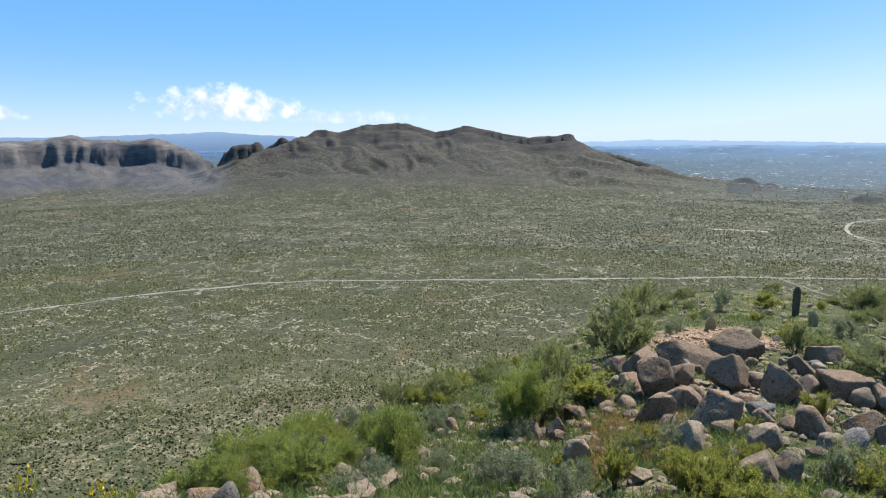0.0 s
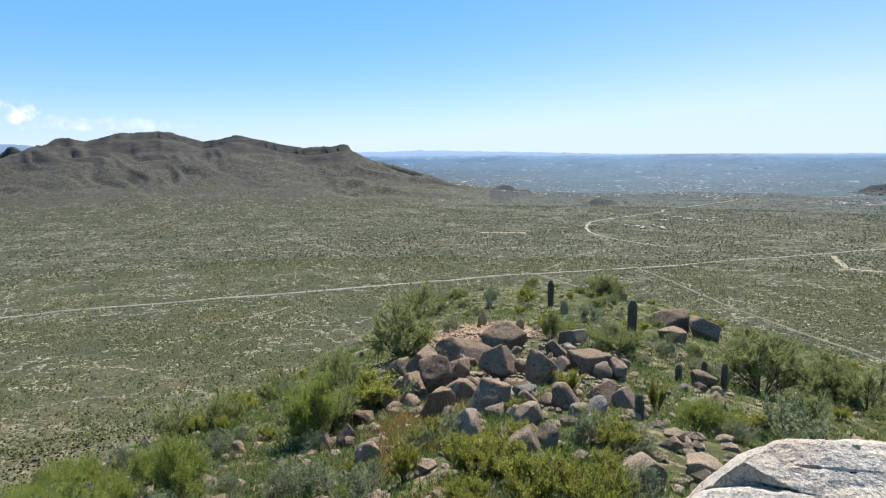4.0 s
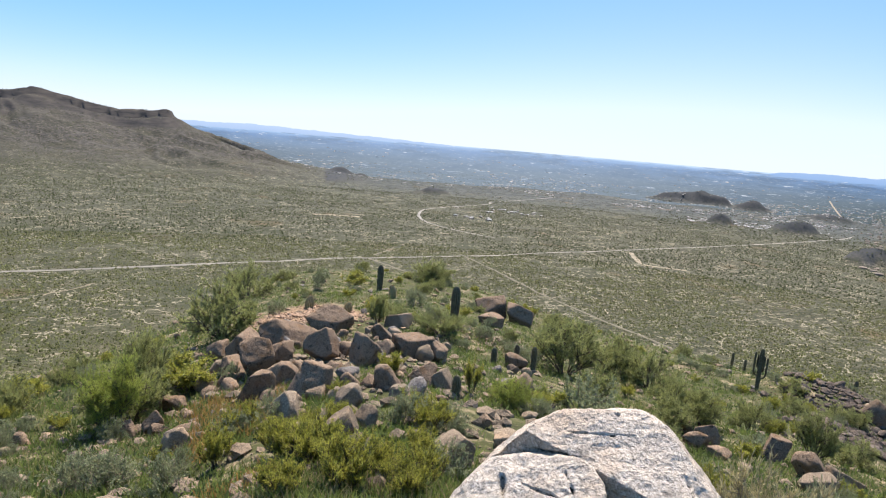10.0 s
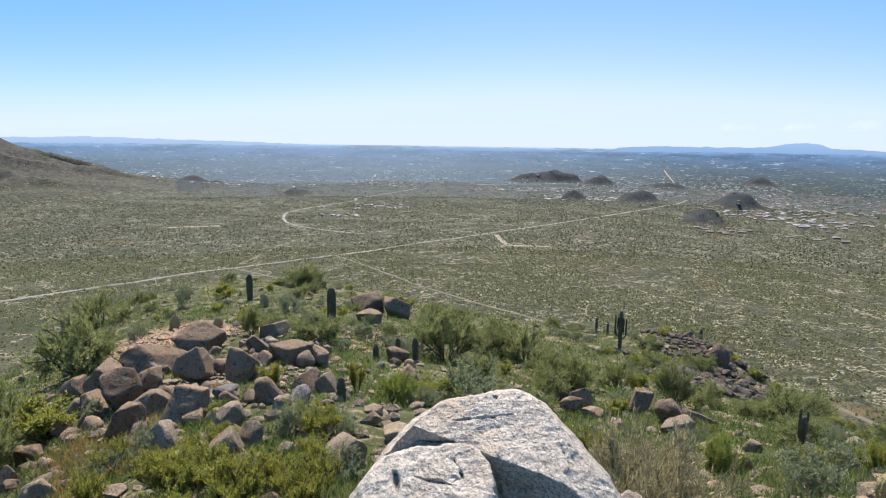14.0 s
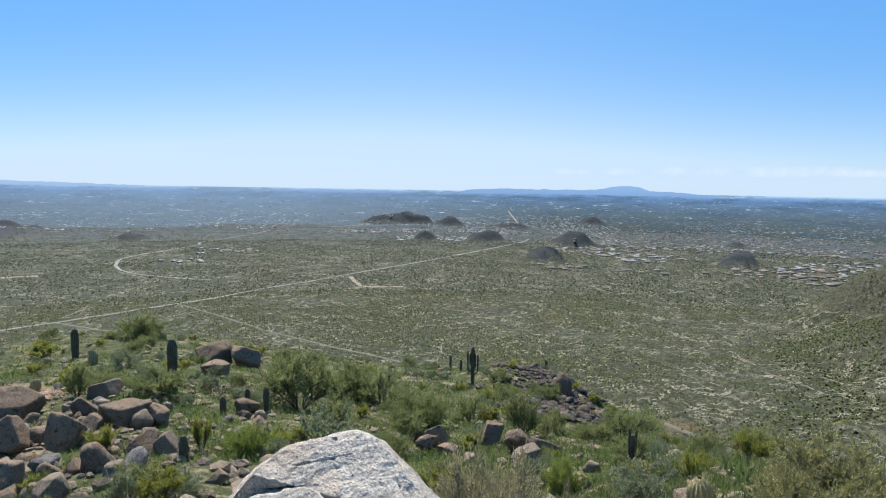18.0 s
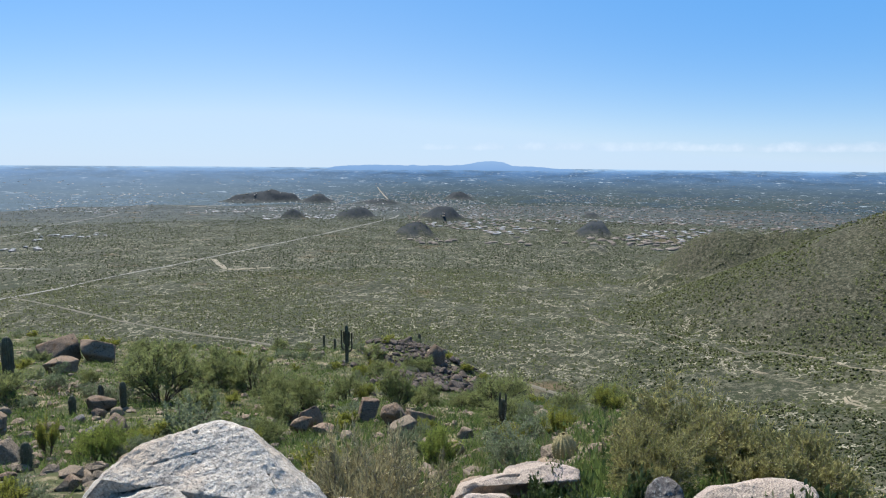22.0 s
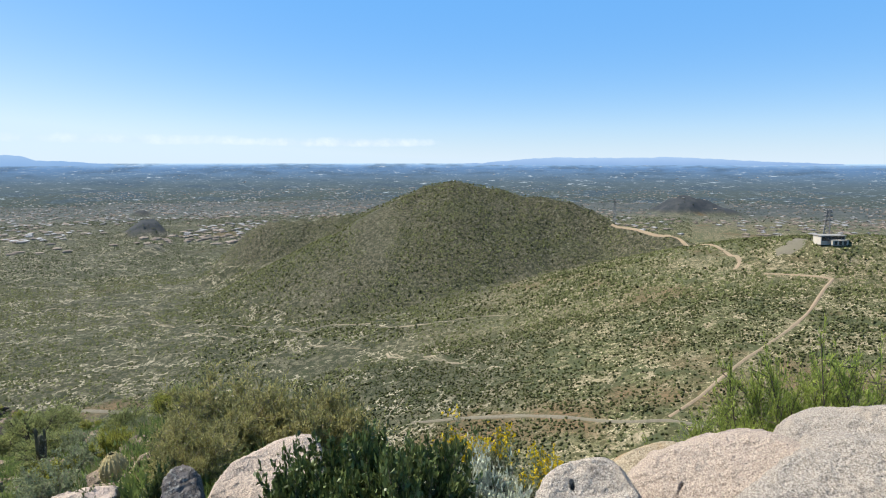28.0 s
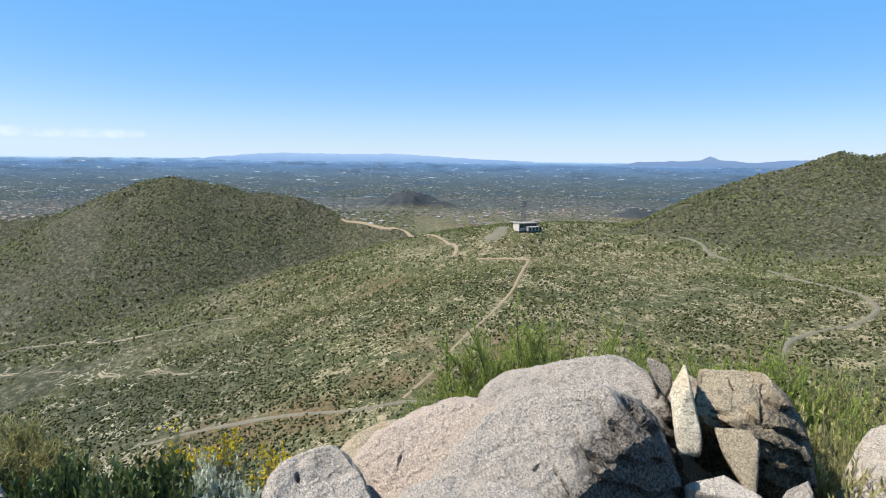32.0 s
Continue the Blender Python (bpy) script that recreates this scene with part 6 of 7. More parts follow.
KINDS = {
    "palo": [shrub("palo_verde_shrub", "feathery bright green palo verde shrub on the rocky slope", "shrub", 40 + s, 17, 1.05, 9, 10, 0.22, 46, 0.030, 0.0052, M_PVN, M_BARK, 0.012, 1.05, 0.85, along=0.6) for s in range(3)],
    "creo": [shrub("creosote_bush", "yellow-green creosote bush with small leaves", "shrub", 50 + s, 20, 0.75, 7, 7, 0.6, 12, 0.050, 0.011, M_CREO, M_BARK, 0.012, 0.95, 0.4, along=0.9) for s in range(3)],
    "brit": [shrub("brittlebush", "grey-green rounded brittlebush among the rocks", "shrub", 60 + s, 20, 1.2, 6, 6, 0.2, 7, 0.055, 0.03, M_BRIT, M_GTWIG, 0.010, 1.15, 0.5) for s in range(2)],
    "dry": [shrub("dry_bush", "tangled straw-coloured dry bush", "shrub", 70 + s, 36, 1.25, 9, 10, 0.05, 16, 0.05, 0.009, M_DRY, M_GTWIG, 0.009, 1.1, 0.75, along=0.8) for s in range(2)],
    "wisp": [shrub("wispy_bush", "wispy green and straw-coloured bush with bare twigs", "shrub", 80 + s, 24, 1.15, 10, 10, 0.15, 18, 0.050, 0.013, M_WISP, M_GTWIG, 0.009, 1.15, 0.7, along=0.8) for s in range(1)],
    "jojo": [shrub("jojoba_bush", "dark green leathery-leaved jojoba bush before the rocks", "shrub", 90 + s, 16, 1.1, 9, 8, 0.45, 15, 0.060, 0.030, M_JOJ, M_GTWIG, 0.010, 1.1, 0.45) for s in range(2)],
    "silver": [shrub("silvery_brittlebush", "rounded silvery-leaved brittlebush beside the flowers", "shrub", 97, 30, 1.25, 8, 8, 0.2, 10, 0.060, 0.030, M_SILVER, M_GTWIG, 0.009, 1.15, 0.5)],
    "bloom": [shrub("flowering_brittlebush", "silvery brittlebush covered with yellow flowers", "shrub", 95, 22, 1.15, 6, 6, 0.25, 7, 0.055, 0.03, M_BRIT, M_GTWIG, 0.009, 1.15, 0.5, flowers=420)],
}
LIGHT = {
    "palo": [shrub("palo_verde_shrub", "feathery bright green palo verde shrub on the rocky slope", "shrub", 140 + s, 14, 1.1, 8, 8, 0.22, 28, 0.046, 0.0085, M_PV, M_BARK, 0.018, 1.05, 0.65, along=0.9) for s in range(4)],
    "creo": [shrub("creosote_bush", "yellow-green creosote bush with small leaves", "shrub", 150 + s, 14, 0.85, 6, 6, 0.5, 10, 0.08, 0.024, M_CREO, M_BARK, 0.015, 0.95, 0.6) for s in range(3)],
    "brit": [shrub("brittlebush", "grey-green rounded brittlebush among the rocks", "shrub", 160 + s, 14, 1.2, 5, 5, 0.2, 6, 0.085, 0.045, M_BRIT, M_GTWIG, 0.012, 1.15, 0.6) for s in range(3)],
}
USED = {}


def plant(kind, x, y, w, h, z=None, turn=None):
    """Sets a shrub w wide and h high on the ground; the first of each kind is the one that was built."""
    bank = LIGHT if kind in LIGHT and math.hypot(x, y) > 17 else KINDS
    i = USED.get((kind, bank is LIGHT), 0)
    USED[(kind, bank is LIGHT)] = i + 1
    src = bank[kind][i % len(bank[kind])]
    width = {"palo": 1.75, "creo": 1.5, "brit": 2.1, "dry": 2.0, "wisp": 2.1, "jojo": 1.75, "bloom": 2.1, "silver": 2.1}[kind]
    zz = gz(x, y) - 0.04 if z is None else z
    m = pose(x, y, zz, 0, 0, (i * 77) % 360 if turn is None else turn) @ Matrix.Diagonal((w / width, w / width, h, 1))
    if i < len(bank[kind]):
        src.matrix_world = m
        return src
    ob = copy_thing(src, Matrix.Identity(4))
    ob.matrix_basis = m
    return ob


def column(r, h, ribs, rows, seed, dome=1.0, waist=0.85):
    """A ribbed cactus column on the origin, with a domed crown."""
    g = np.random.default_rng(seed)
    n = ribs * 4
    a = np.linspace(0, 2 * np.pi, n, endpoint=False)
    V = []
    for j in range(rows + 1):
        t = 1 - (1 - j / rows) ** 1.9
        z = t * h
        body = waist + (1 - waist) * math.sin(min(t * 2.2, 1.57))
        left = (h - z) / (r * dome)
        cap = math.sqrt(max(0, 1 - (1 - min(left, 1)) ** 2)) if left < 1 else 1
        rr = r * body * cap * (1 + 0.12 * np.cos(a * ribs)) * (1 + g.uniform(-0.015, 0.015))
        V.append(np.stack([rr * np.cos(a), rr * np.sin(a), np.full(n, z)], -1))
    V = np.concatenate(V)
    F = [(j * n + i, j * n + (i + 1) % n, (j + 1) * n + (i + 1) % n, (j + 1) * n + i) for j in range(rows) for i in range(n)]
    return V, np.array(F)


def bent(V, reach, rise):
    """Bends a column out sideways, then up, like a saguaro arm."""
    z = V[:, 2].copy()
    bend_len = reach * 1.57
    ang = np.clip(z / bend_len, 0, 1) * (math.pi / 2)
    ox, oz = reach * np.sin(ang), reach * (1 - np.cos(ang))
    up = np.clip(z - bend_len, 0, None)
    out = V.copy()
    out[:, 0] = ox + V[:, 0] * np.sin(ang)
    out[:, 2] = oz + up - V[:, 0] * np.cos(ang)
    return out


def saguaro(x, y, r, h, seed, label, arms=(), lean=0, category="cactus"):
    root = tagged(new("saguaro"), label, category, "saguaros of the spur")
    V, F = column(r, h + 0.1, 13, 24, seed, 2.4)
    part("trunk", mesh_from("trunk", V, F, M_SAG), root)
    g = np.random.default_rng(seed)
    a = np.repeat(np.linspace(0, 2 * np.pi, 13, endpoint=False), 26)
    zz = np.tile(np.linspace(0.06, 0.97, 26), 13) * h
    P = np.stack([np.cos(a) * r * 1.02, np.sin(a) * r * 1.02, zz], -1)
    dome = np.sqrt(np.clip(1 - np.clip(1 - (h + 0.1 - zz) / (2.4 * r), 0, 1) ** 2, 0.03, 1))
    P = P * np.stack([dome, dome, 1 + 0 * dome], -1)
    P, a = np.repeat(P, 3, 0), np.repeat(a, 3)
    V, F = leaves(P, np.stack([np.cos(a), np.sin(a), 0 * a], -1) + g.normal(size=(len(a), 3)) * 0.5, 0.05, 0.008, g)
    part("spine_cover", mesh_from("spine_cover", V, F, M_RIB, False), root, "pale grey spines")
    for turn, at, reach, rise in arms:
        V, F = column(r * 0.45, reach * 1.57 + rise, 10, 20, seed + 3, 2.0)
        V = bent(V, reach, rise)
        c, s = math.cos(radians(turn)), math.sin(radians(turn))
        V = np.stack([V[:, 0] * c - V[:, 1] * s, V[:, 0] * s + V[:, 1] * c, V[:, 2] + at], -1)
        part("arm", mesh_from("arm", V, F, M_SAG), root)
    root.matrix_world = pose(x, y, gz(x, y) - 0.1, lean, lean * 0.5, seed * 50)
    return root


def barrel(x, y, r, h, seed, spine, label, gold):
    root = tagged(new("barrel_cactus"), label, "cactus", "barrel cacti of the spur")
    n, rows = 60, 14
    a = np.linspace(0, 2 * np.pi, n, endpoint=False)
    V = []
    for j in range(rows + 1):
        t = j / rows
        rr = r * math.sin(min(math.pi * (0.18 + 0.82 * t), math.pi - 0.05)) ** 0.55 * (1 + 0.1 * np.cos(a * 15))
        V.append(np.stack([rr * np.cos(a), rr * np.sin(a), np.full(n, h * t)], -1))
    F = [(j * n + i, j * n + (i + 1) % n, (j + 1) * n + (i + 1) % n, (j + 1) * n + i) for j in range(rows) for i in range(n)]
    part("body", mesh_from("body", np.concatenate(V), F, M_BARREL), root)
    g = np.random.default_rng(seed)
    rib = np.repeat(np.arange(15) * 2 * np.pi / 15, 9 * 7)
    t = np.tile(np.repeat(np.linspace(0.12, 0.97, 9), 7), 15)
    rr = r * np.sin(np.pi * (0.18 + 0.82 * t) - 0.04 * t) ** 0.55 * 1.09
    P = np.stack([rr * np.cos(rib), rr * np.sin(rib), h * t], -1)
    V, F = leaves(P, np.stack([np.cos(rib), np.sin(rib), t - 0.4], -1) + g.normal(size=(len(P), 3)) * 0.7, r * 0.12, r * 0.05, g)
    part("spine_cover", mesh_from("spine_cover", V, F, spine, False), root, gold)
    root.matrix_world = pose(x, y, gz(x, y) - 0.03, 6, -4, seed * 40)
    return root



# ---- shrubs, cacti: where they stand ----
for x, y, w, h in [
        (-4.54, 15.62, 1.95, 2.35), (-4.58, 19.37, 2.12, 2.33), (-3.74, 29.42, 3.79, 3.00), (-4.55, 49.87, 4.54, 3.17), (12.83, 64.05, 4.91, 2.80),
        (12.07, 26.24, 4.13, 2.88), (16.18, 29.13, 3.02, 2.42), (17.15, 27.35, 3.05, 2.33), (17.83, 20.71, 2.01, 1.67), (16.87, 16.58, 1.69, 1.91),
        (18.69, 16.62, 1.95, 1.24), (19.95, 14.03, 2.91, 1.69), (9.79, 8.35, 1.12, 1.02), (14.23, 20.69, 2.14, 1.81), (14.81, 19.76, 1.85, 1.66),
        (10.59, 19.93, 1.75, 1.66), (-5.51, 10.39, 1.35, 1.50), (-8.41, 19.05, 1.80, 1.37), (-4.34, 16.78, 2.29, 1.90), (3.40, 29.04, 1.22, 1.63)]:
    plant("palo", x, y, w, h)

for x, y, w, h in [
        (12.84, 63.26, 3.46, 2.95), (-5.88, 9.16, 1.04, 0.89), (-7.96, 9.80, 0.83, 0.62)]:
    plant("palo", x, y, w, h)

for x, y, w, h in [
        (0.28, 8.00, 1.27, 0.78), (2.41, 16.34, 1.11, 0.86), (4.60, 15.86, 0.68, 1.16), (2.17, 11.18, 1.00, 0.65), (-3.38, 19.23, 2.39, 1.18),
        (1.05, 7.50, 0.74, 0.65), (-1.04, 11.24, 1.01, 0.70), (4.17, 55.93, 3.10, 1.48), (3.86, 35.61, 1.35, 1.28), (9.20, 36.39, 1.80, 1.03),
        (40.25, 40.97, 1.79, 1.95), (24.55, 27.39, 1.18, 0.96), (0.59, 6.99, 1.23, 0.78), (1.26, 6.69, 1.01, 0.64), (-1.24, 9.50, 0.90, 0.77),
        (-0.20, 6.94, 0.94, 0.58), (0.68, 10.19, 0.80, 0.67)]:
    plant("creo", x, y, w, h)

for x, y, w, h in [
        (1.91, 10.63, 1.05, 0.80), (2.88, 10.61, 0.81, 0.36), (-1.99, 18.71, 0.92, 0.83), (8.66, 17.22, 2.41, 1.50), (0.75, 7.99, 0.93, 0.56),
        (7.31, 41.38, 1.99, 1.33), (6.52, 31.86, 1.55, 1.04), (-1.58, 36.33, 1.30, 1.24), (0.93, 48.16, 2.19, 1.88), (1.17, 28.71, 1.20, 0.51),
        (9.71, 26.56, 1.38, 0.79), (8.76, 28.90, 1.46, 0.97), (9.50, 15.81, 1.25, 0.85), (-1.81, 9.90, 0.57, 0.64), (-3.16, 10.07, 1.31, 0.77),
        (-4.81, 7.64, 1.03, 0.49), (10.17, 6.41, 1.73, 0.78), (-3.01, 9.74, 1.42, 0.76), (-1.90, 9.11, 1.03, 0.69)]:
    plant("brit", x, y, w, h)
saguaro(7.29, 29.51, 0.20, 2.31, 1, "tall single-stemmed saguaro on the grassy spur", ())
saguaro(6.19, 52.99, 0.24, 2.30, 2, "thick single-stemmed saguaro near the crest of the spur", ())
saguaro(28.49, 33.21, 0.12, 2.81, 3, "saguaro with several upright arms on the shoulder", ((170, 0.9, 0.36, 1.1), (-10, 1.05, 0.36, 1.2), (150, 1.35, 0.2, 0.9), (-40, 1.5, 0.22, 0.75)))
saguaro(13.08, 8.86, 0.06, 0.93, 4, "dark saguaro with short stubby arms", ((0, 0.5, 0.3, 0.5), (180, 0.35, 0.3, 0.4)))
saguaro(7.77, 23.97, 0.11, 0.73, 5, "short young saguaro beside a rock", ())
saguaro(9.15, 25.08, 0.10, 0.93, 6, "short young saguaro behind a rock", ())
saguaro(9.75, 24.53, 0.11, 1.12, 7, "slim dark young saguaro", ())
saguaro(3.87, 14.75, 0.10, 0.63, 8, "stout young saguaro among yellow-green bushes", ())
saguaro(40.20, 37.02, 0.12, 1.47, 9, "slim dark saguaro on the talus", ())
saguaro(36.68, 46.15, 0.10, 1.46, 10, "thin far saguaro behind the shoulder", ())
saguaro(34.21, 41.52, 0.09, 1.05, 11, "thin small saguaro behind the shoulder", ())
barrel(0.19, 38.15, 0.27, 0.94, 12, M_RED, "small reddish barrel cactus on rusty gravel", "rust-red spines")
barrel(2.47, 36.72, 0.23, 0.66, 13, M_RED, "small reddish barrel cactus on rusty gravel", "rust-red spines")
barrel(6.37, 45.86, 0.27, 1.05, 14, M_RED, "small reddish barrel cactus on rusty gravel", "rust-red spines")
barrel(7.70, 3.98, 0.17, 0.40, 15, M_GOLD, "round golden-spined barrel cactus behind the pink boulder", "straw-gold spines")

# close round the summit and on the steep flank below the granite
plant("wisp", 5.92, 1.67, 1.61, 0.97)
plant("wisp", 5.78, 0.76, 1.36, 1.05)
plant("wisp", 6.26, 1.91, 1.70, 0.73)
plant("wisp", 5.93, 0.84, 1.20, 0.99)
plant("wisp", 4.67, 1.55, 1.00, 0.68)
plant("jojo", 2.92, -0.22, 0.97, 0.92)
plant("jojo", 2.65, 0.11, 0.66, 0.78)
plant("jojo", 2.63, -0.37, 0.69, 0.86)
plant("jojo", 2.58, -0.32, 0.77, 0.96)
plant("jojo", 3.02, 0.04, 0.97, 0.83)
plant("jojo", 2.75, 0.93, 0.54, 0.67)
plant("jojo", 3.93, 2.15, 0.72, 0.67)
plant("bloom", 3.62, -0.72, 0.66, 0.46, z=EYE + -1.90)
plant("bloom", 3.41, -1.09, 0.49, 0.34, z=EYE + -1.86)
plant("silver", 3.26, -0.76, 0.66, 0.86)
plant("silver", 3.08, -0.98, 0.56, 0.76)
plant("palo", 6.50, -4.01, 2.10, 2.60)
plant("palo", 6.43, -4.92, 2.40, 2.95)
plant("palo", 6.22, -3.30, 1.50, 1.65)
plant("palo", 6.48, -6.21, 2.50, 2.95)
plant("palo", 3.12, -5.26, 1.90, 2.10)
plant("palo", 4.93, -6.37, 2.50, 2.70)
plant("wisp", 2.39, -4.54, 1.29, 1.61)
plant("wisp", 1.90, -4.03, 1.21, 1.51)
plant("palo", 3.39, -6.74, 2.06, 2.80)
plant("wisp", 3.55, -5.60, 1.70, 2.05)
plant("wisp", 2.75, -5.55, 1.60, 1.85)
plant("creo", 4.20, -5.90, 1.60, 2.30)
plant("wisp", 2.05, -5.10, 1.40, 1.60)
plant("dry", 3.72, 3.97, 1.90, 1.85)
plant("dry", 3.45, 3.60, 1.35, 1.75)
plant("dry", 4.05, 4.00, 1.75, 1.85)
plant("brit", 2.44, 4.14, 1.45, 1.81)
plant("bloom", -3.98, 2.84, 0.81, 1.01)
plant("creo", -4.30, 2.70, 0.76, 0.95)
plant("creo", -4.08, 3.39, 0.83, 0.79)


# ---- the spur's cover: more shrubs, loose rocks, grass and gravel ----
pick = random.Random(5)


def on_spur(a0, a1, r0, r1, n, seed, margin=0.97):
    """Random places on the spur, inside its edge."""
    g = np.random.default_rng(seed)
    out = []
    while len(out) < n:
        a = g.uniform(a0, a1)
        edge = np.interp(a, AZ_T, EDGE_R) * margin
        r = math.sqrt(g.uniform(r0 ** 2, max(min(r1, edge), r0 + 0.1) ** 2)) if r0 < edge else None
        if r is None or r > edge:
            continue
        x, y = polar(a, r)
        out.append((x, y))
    return out


def clear(x, y):
    """Keeps the rock pile and the bare rusty gravel free of large shrubs."""
    pile = -3.6 < x < 5.6 and 12.5 < y < 28.5
    gravel = -3.5 < x < 4.5 and 29 < y < 42
    cactus = math.hypot(x - 6.6, y - 3.4) < 2.3
    return not (pile or gravel or cactus) and math.hypot(x, y) > 5.5


for i, (x, y) in enumerate(on_spur(-50, -8, 9, 70, 100, 301)):
    if clear(x, y):
        k = pick.choice(["palo", "creo", "brit", "brit"])
        h = pick.uniform(0.8, 1.7) * (1.0 if k == "palo" else 0.6) * min(1.0, 0.35 + math.hypot(x, y) / 45)
        plant(k, x, y, h * pick.uniform(1.1, 1.7), h)
for i, (x, y) in enumerate(on_spur(-8, 66, 8, 76, 290, 302)):
    if clear(x, y):
        k = pick.choice(["palo", "creo", "creo", "brit", "brit", "brit"])
        h = pick.uniform(0.7, 1.6) * (1.0 if k == "palo" else 0.55)
        plant(k, x, y, h * pick.uniform(1.2, 1.9), h)
for i, (x, y) in enumerate(on_spur(-6, 16, 6.0, 13.5, 16, 303)):
    h = pick.uniform(0.35, 0.8)
    plant(pick.choice(["creo", "creo", "brit"]), x, y, h * 1.6, h)

M_TALUS = granite("dark_talus", (0.135, 0.108, 0.088), (0.072, 0.058, 0.048), (0.030, 0.026, 0.023), (0.105, 0.074, 0.052), 20, 0.5)
LOOSE = [rock_mesh("rock", 500 + i, 3, m, 14) for i, m in enumerate([M_VARN, M_LIGHTR, M_VARN, M_LIGHTR, M_BLACK, M_VARN])]


SHARDS = [rock_mesh("rock", 520 + i, 3, M_TALUS, 9, (0.4, 1.0)) for i in range(4)]


def loose_rock(x, y, w, i, label, group, bank=LOOSE):
    ob = new("rock", bank[i % len(bank)])
    q = pick.uniform(0.5, 0.9)
    ob.matrix_world = pose(x, y, gz(x, y) + w * q * 0.25, pick.uniform(-15, 15), pick.uniform(-15, 15), pick.uniform(0, 360)) @ Matrix.Diagonal((w / 2, w / 2 * pick.uniform(0.7, 1), w / 2 * q, 1))
    return tagged(ob, label, "rock", group)


for i, (x, y) in enumerate(on_spur(-4, 62, 8, 60, 110, 311)):
    loose_rock(x, y, pick.uniform(0.22, 0.75), i, "loose angular rock on the grassy spur", "loose rocks of the spur")
for i, (x, y) in enumerate(on_spur(-10, 14, 12, 28, 75, 312)):
    loose_rock(x, y, pick.uniform(0.35, 0.9), i, "weathered rock wedged between larger boulders", "loose rocks of the pile")
for i, (x, y) in enumerate(on_spur(42.5, 53, 33, 59, 150, 313, 1.0)):
    loose_rock(x, y, 0.35 + 0.9 * pick.random() ** 2, i, "dark sharp rock of the talus on the shoulder", "rocks of the talus", SHARDS)
for i, (x, y) in enumerate(on_spur(-46, -8, 8, 60, 25, 314)):
    loose_rock(x, y, pick.uniform(0.2, 0.6), i, "loose rock on the steep grassy flank", "loose rocks of the flank")

M_GRASS = material("fresh_grass", (0.088, 0.124, 0.029), (0.151, 0.190, 0.055), 3, 0.8, 0, random_by="island", vary=0.35, translucent=0.45, spec=0.1)
M_STRAW = material("dry_grass", (0.204, 0.169, 0.085), (0.299, 0.254, 0.136), 3, 0.9, 0, random_by="island", vary=0.3, translucent=0.3, spec=0.1)
M_HERB = material("low_herbs", (0.058, 0.084, 0.025), (0.111, 0.145, 0.052), 3, 0.85, 0, random_by="island", vary=0.4, translucent=0.4, spec=0.1)
M_RUSTY = granite("rusty_gravel", (0.380, 0.263, 0.176), (0.263, 0.176, 0.117), (0.132, 0.087, 0.066), (0.336, 0.219, 0.132), 12, 0.1)


def tufts(name, n, a0, a1, r0, r1, seed, blades, h, w, mat, label, spread=0.12, patch=0.3):
    """Grass: tufts of thin blades, thick where it grows in patches."""
    g = np.random.default_rng(seed)
    a = np.radians(g.uniform(a0, a1, n))
    r = np.exp(g.uniform(math.log(r0), math.log(r1), n))
    x, y = r * np.sin(a), r * np.cos(a)
    edge = np.interp(np.degrees(a), AZ_T, EDGE_R) * 1.1
    keep = (r < edge) & (fbm(x / 3.2, y / 3.2, 3) + 0.5 > patch) & ~((np.abs(x) < 3.2) & (y > 29.5) & (y < 39)) & (np.hypot(x - 7.2, y - 3.7) > 0.9)
    x, y, r = x[keep], y[keep], r[keep]
    n = len(x)
    z = ground_z(x, y)
    i = np.repeat(np.arange(n), blades)
    size = g.uniform(0.5, 1.3, n)[i] * (0.7 + 0.6 * np.clip(r[i] / 40, 0, 1))
    P = np.stack([x[i], y[i], z[i] - 0.01], -1) + g.normal(size=(len(i), 3)) * np.array([spread, spread, 0]) * size[:, None]
    D = g.normal(size=(len(i), 3)) * np.array([0.5, 0.5, 0.1]) + np.array([0, 0, 1.0])
    D /= np.linalg.norm(D, axis=1)[:, None]
    S = np.cross(D, g.normal(size=(len(i), 3)))
    S /= np.linalg.norm(S, axis=1)[:, None]
    L, W = (h * size * g.uniform(0.5, 1.2, len(i)))[:, None], (w * size)[:, None]
    V = np.stack([P - S * W, P + S * W, P + D * L], 1).reshape(-1, 3)
    return tagged(new(name, mesh_from(name, V, np.arange(len(i) * 3).reshape(-1, 3), mat, False)), label, "grass", kind="stuff")


tufts("grass", 30000, -56, 80, 3.5, 78, 401, 12, 0.24, 0.010, M_GRASS, "fresh green grass and sprouts between the rocks")
tufts("grass", 12000, -50, 70, 3.5, 78, 402, 10, 0.28, 0.007, M_STRAW, "dry straw-coloured grass tufts", 0.1, 0.47)
tufts("herbs", 24000, -56, 80, 3.5, 78, 403, 12, 0.13, 0.028, M_HERB, "low leafy green herbs covering the spur", 0.16, 0.36)

M_RUSTG = material("rusty_dry_grass", (0.231, 0.129, 0.041), (0.339, 0.224, 0.081), 3, 0.9, 0, random_by="island", vary=0.3, translucent=0.3, spec=0.1)
tufts("grass", 1500, -9.4, -1.2, 7.5, 16.5, 404, 14, 0.22, 0.008, M_RUSTG, "rust-coloured dry grass before the rock pile", 0.16, 0.42)


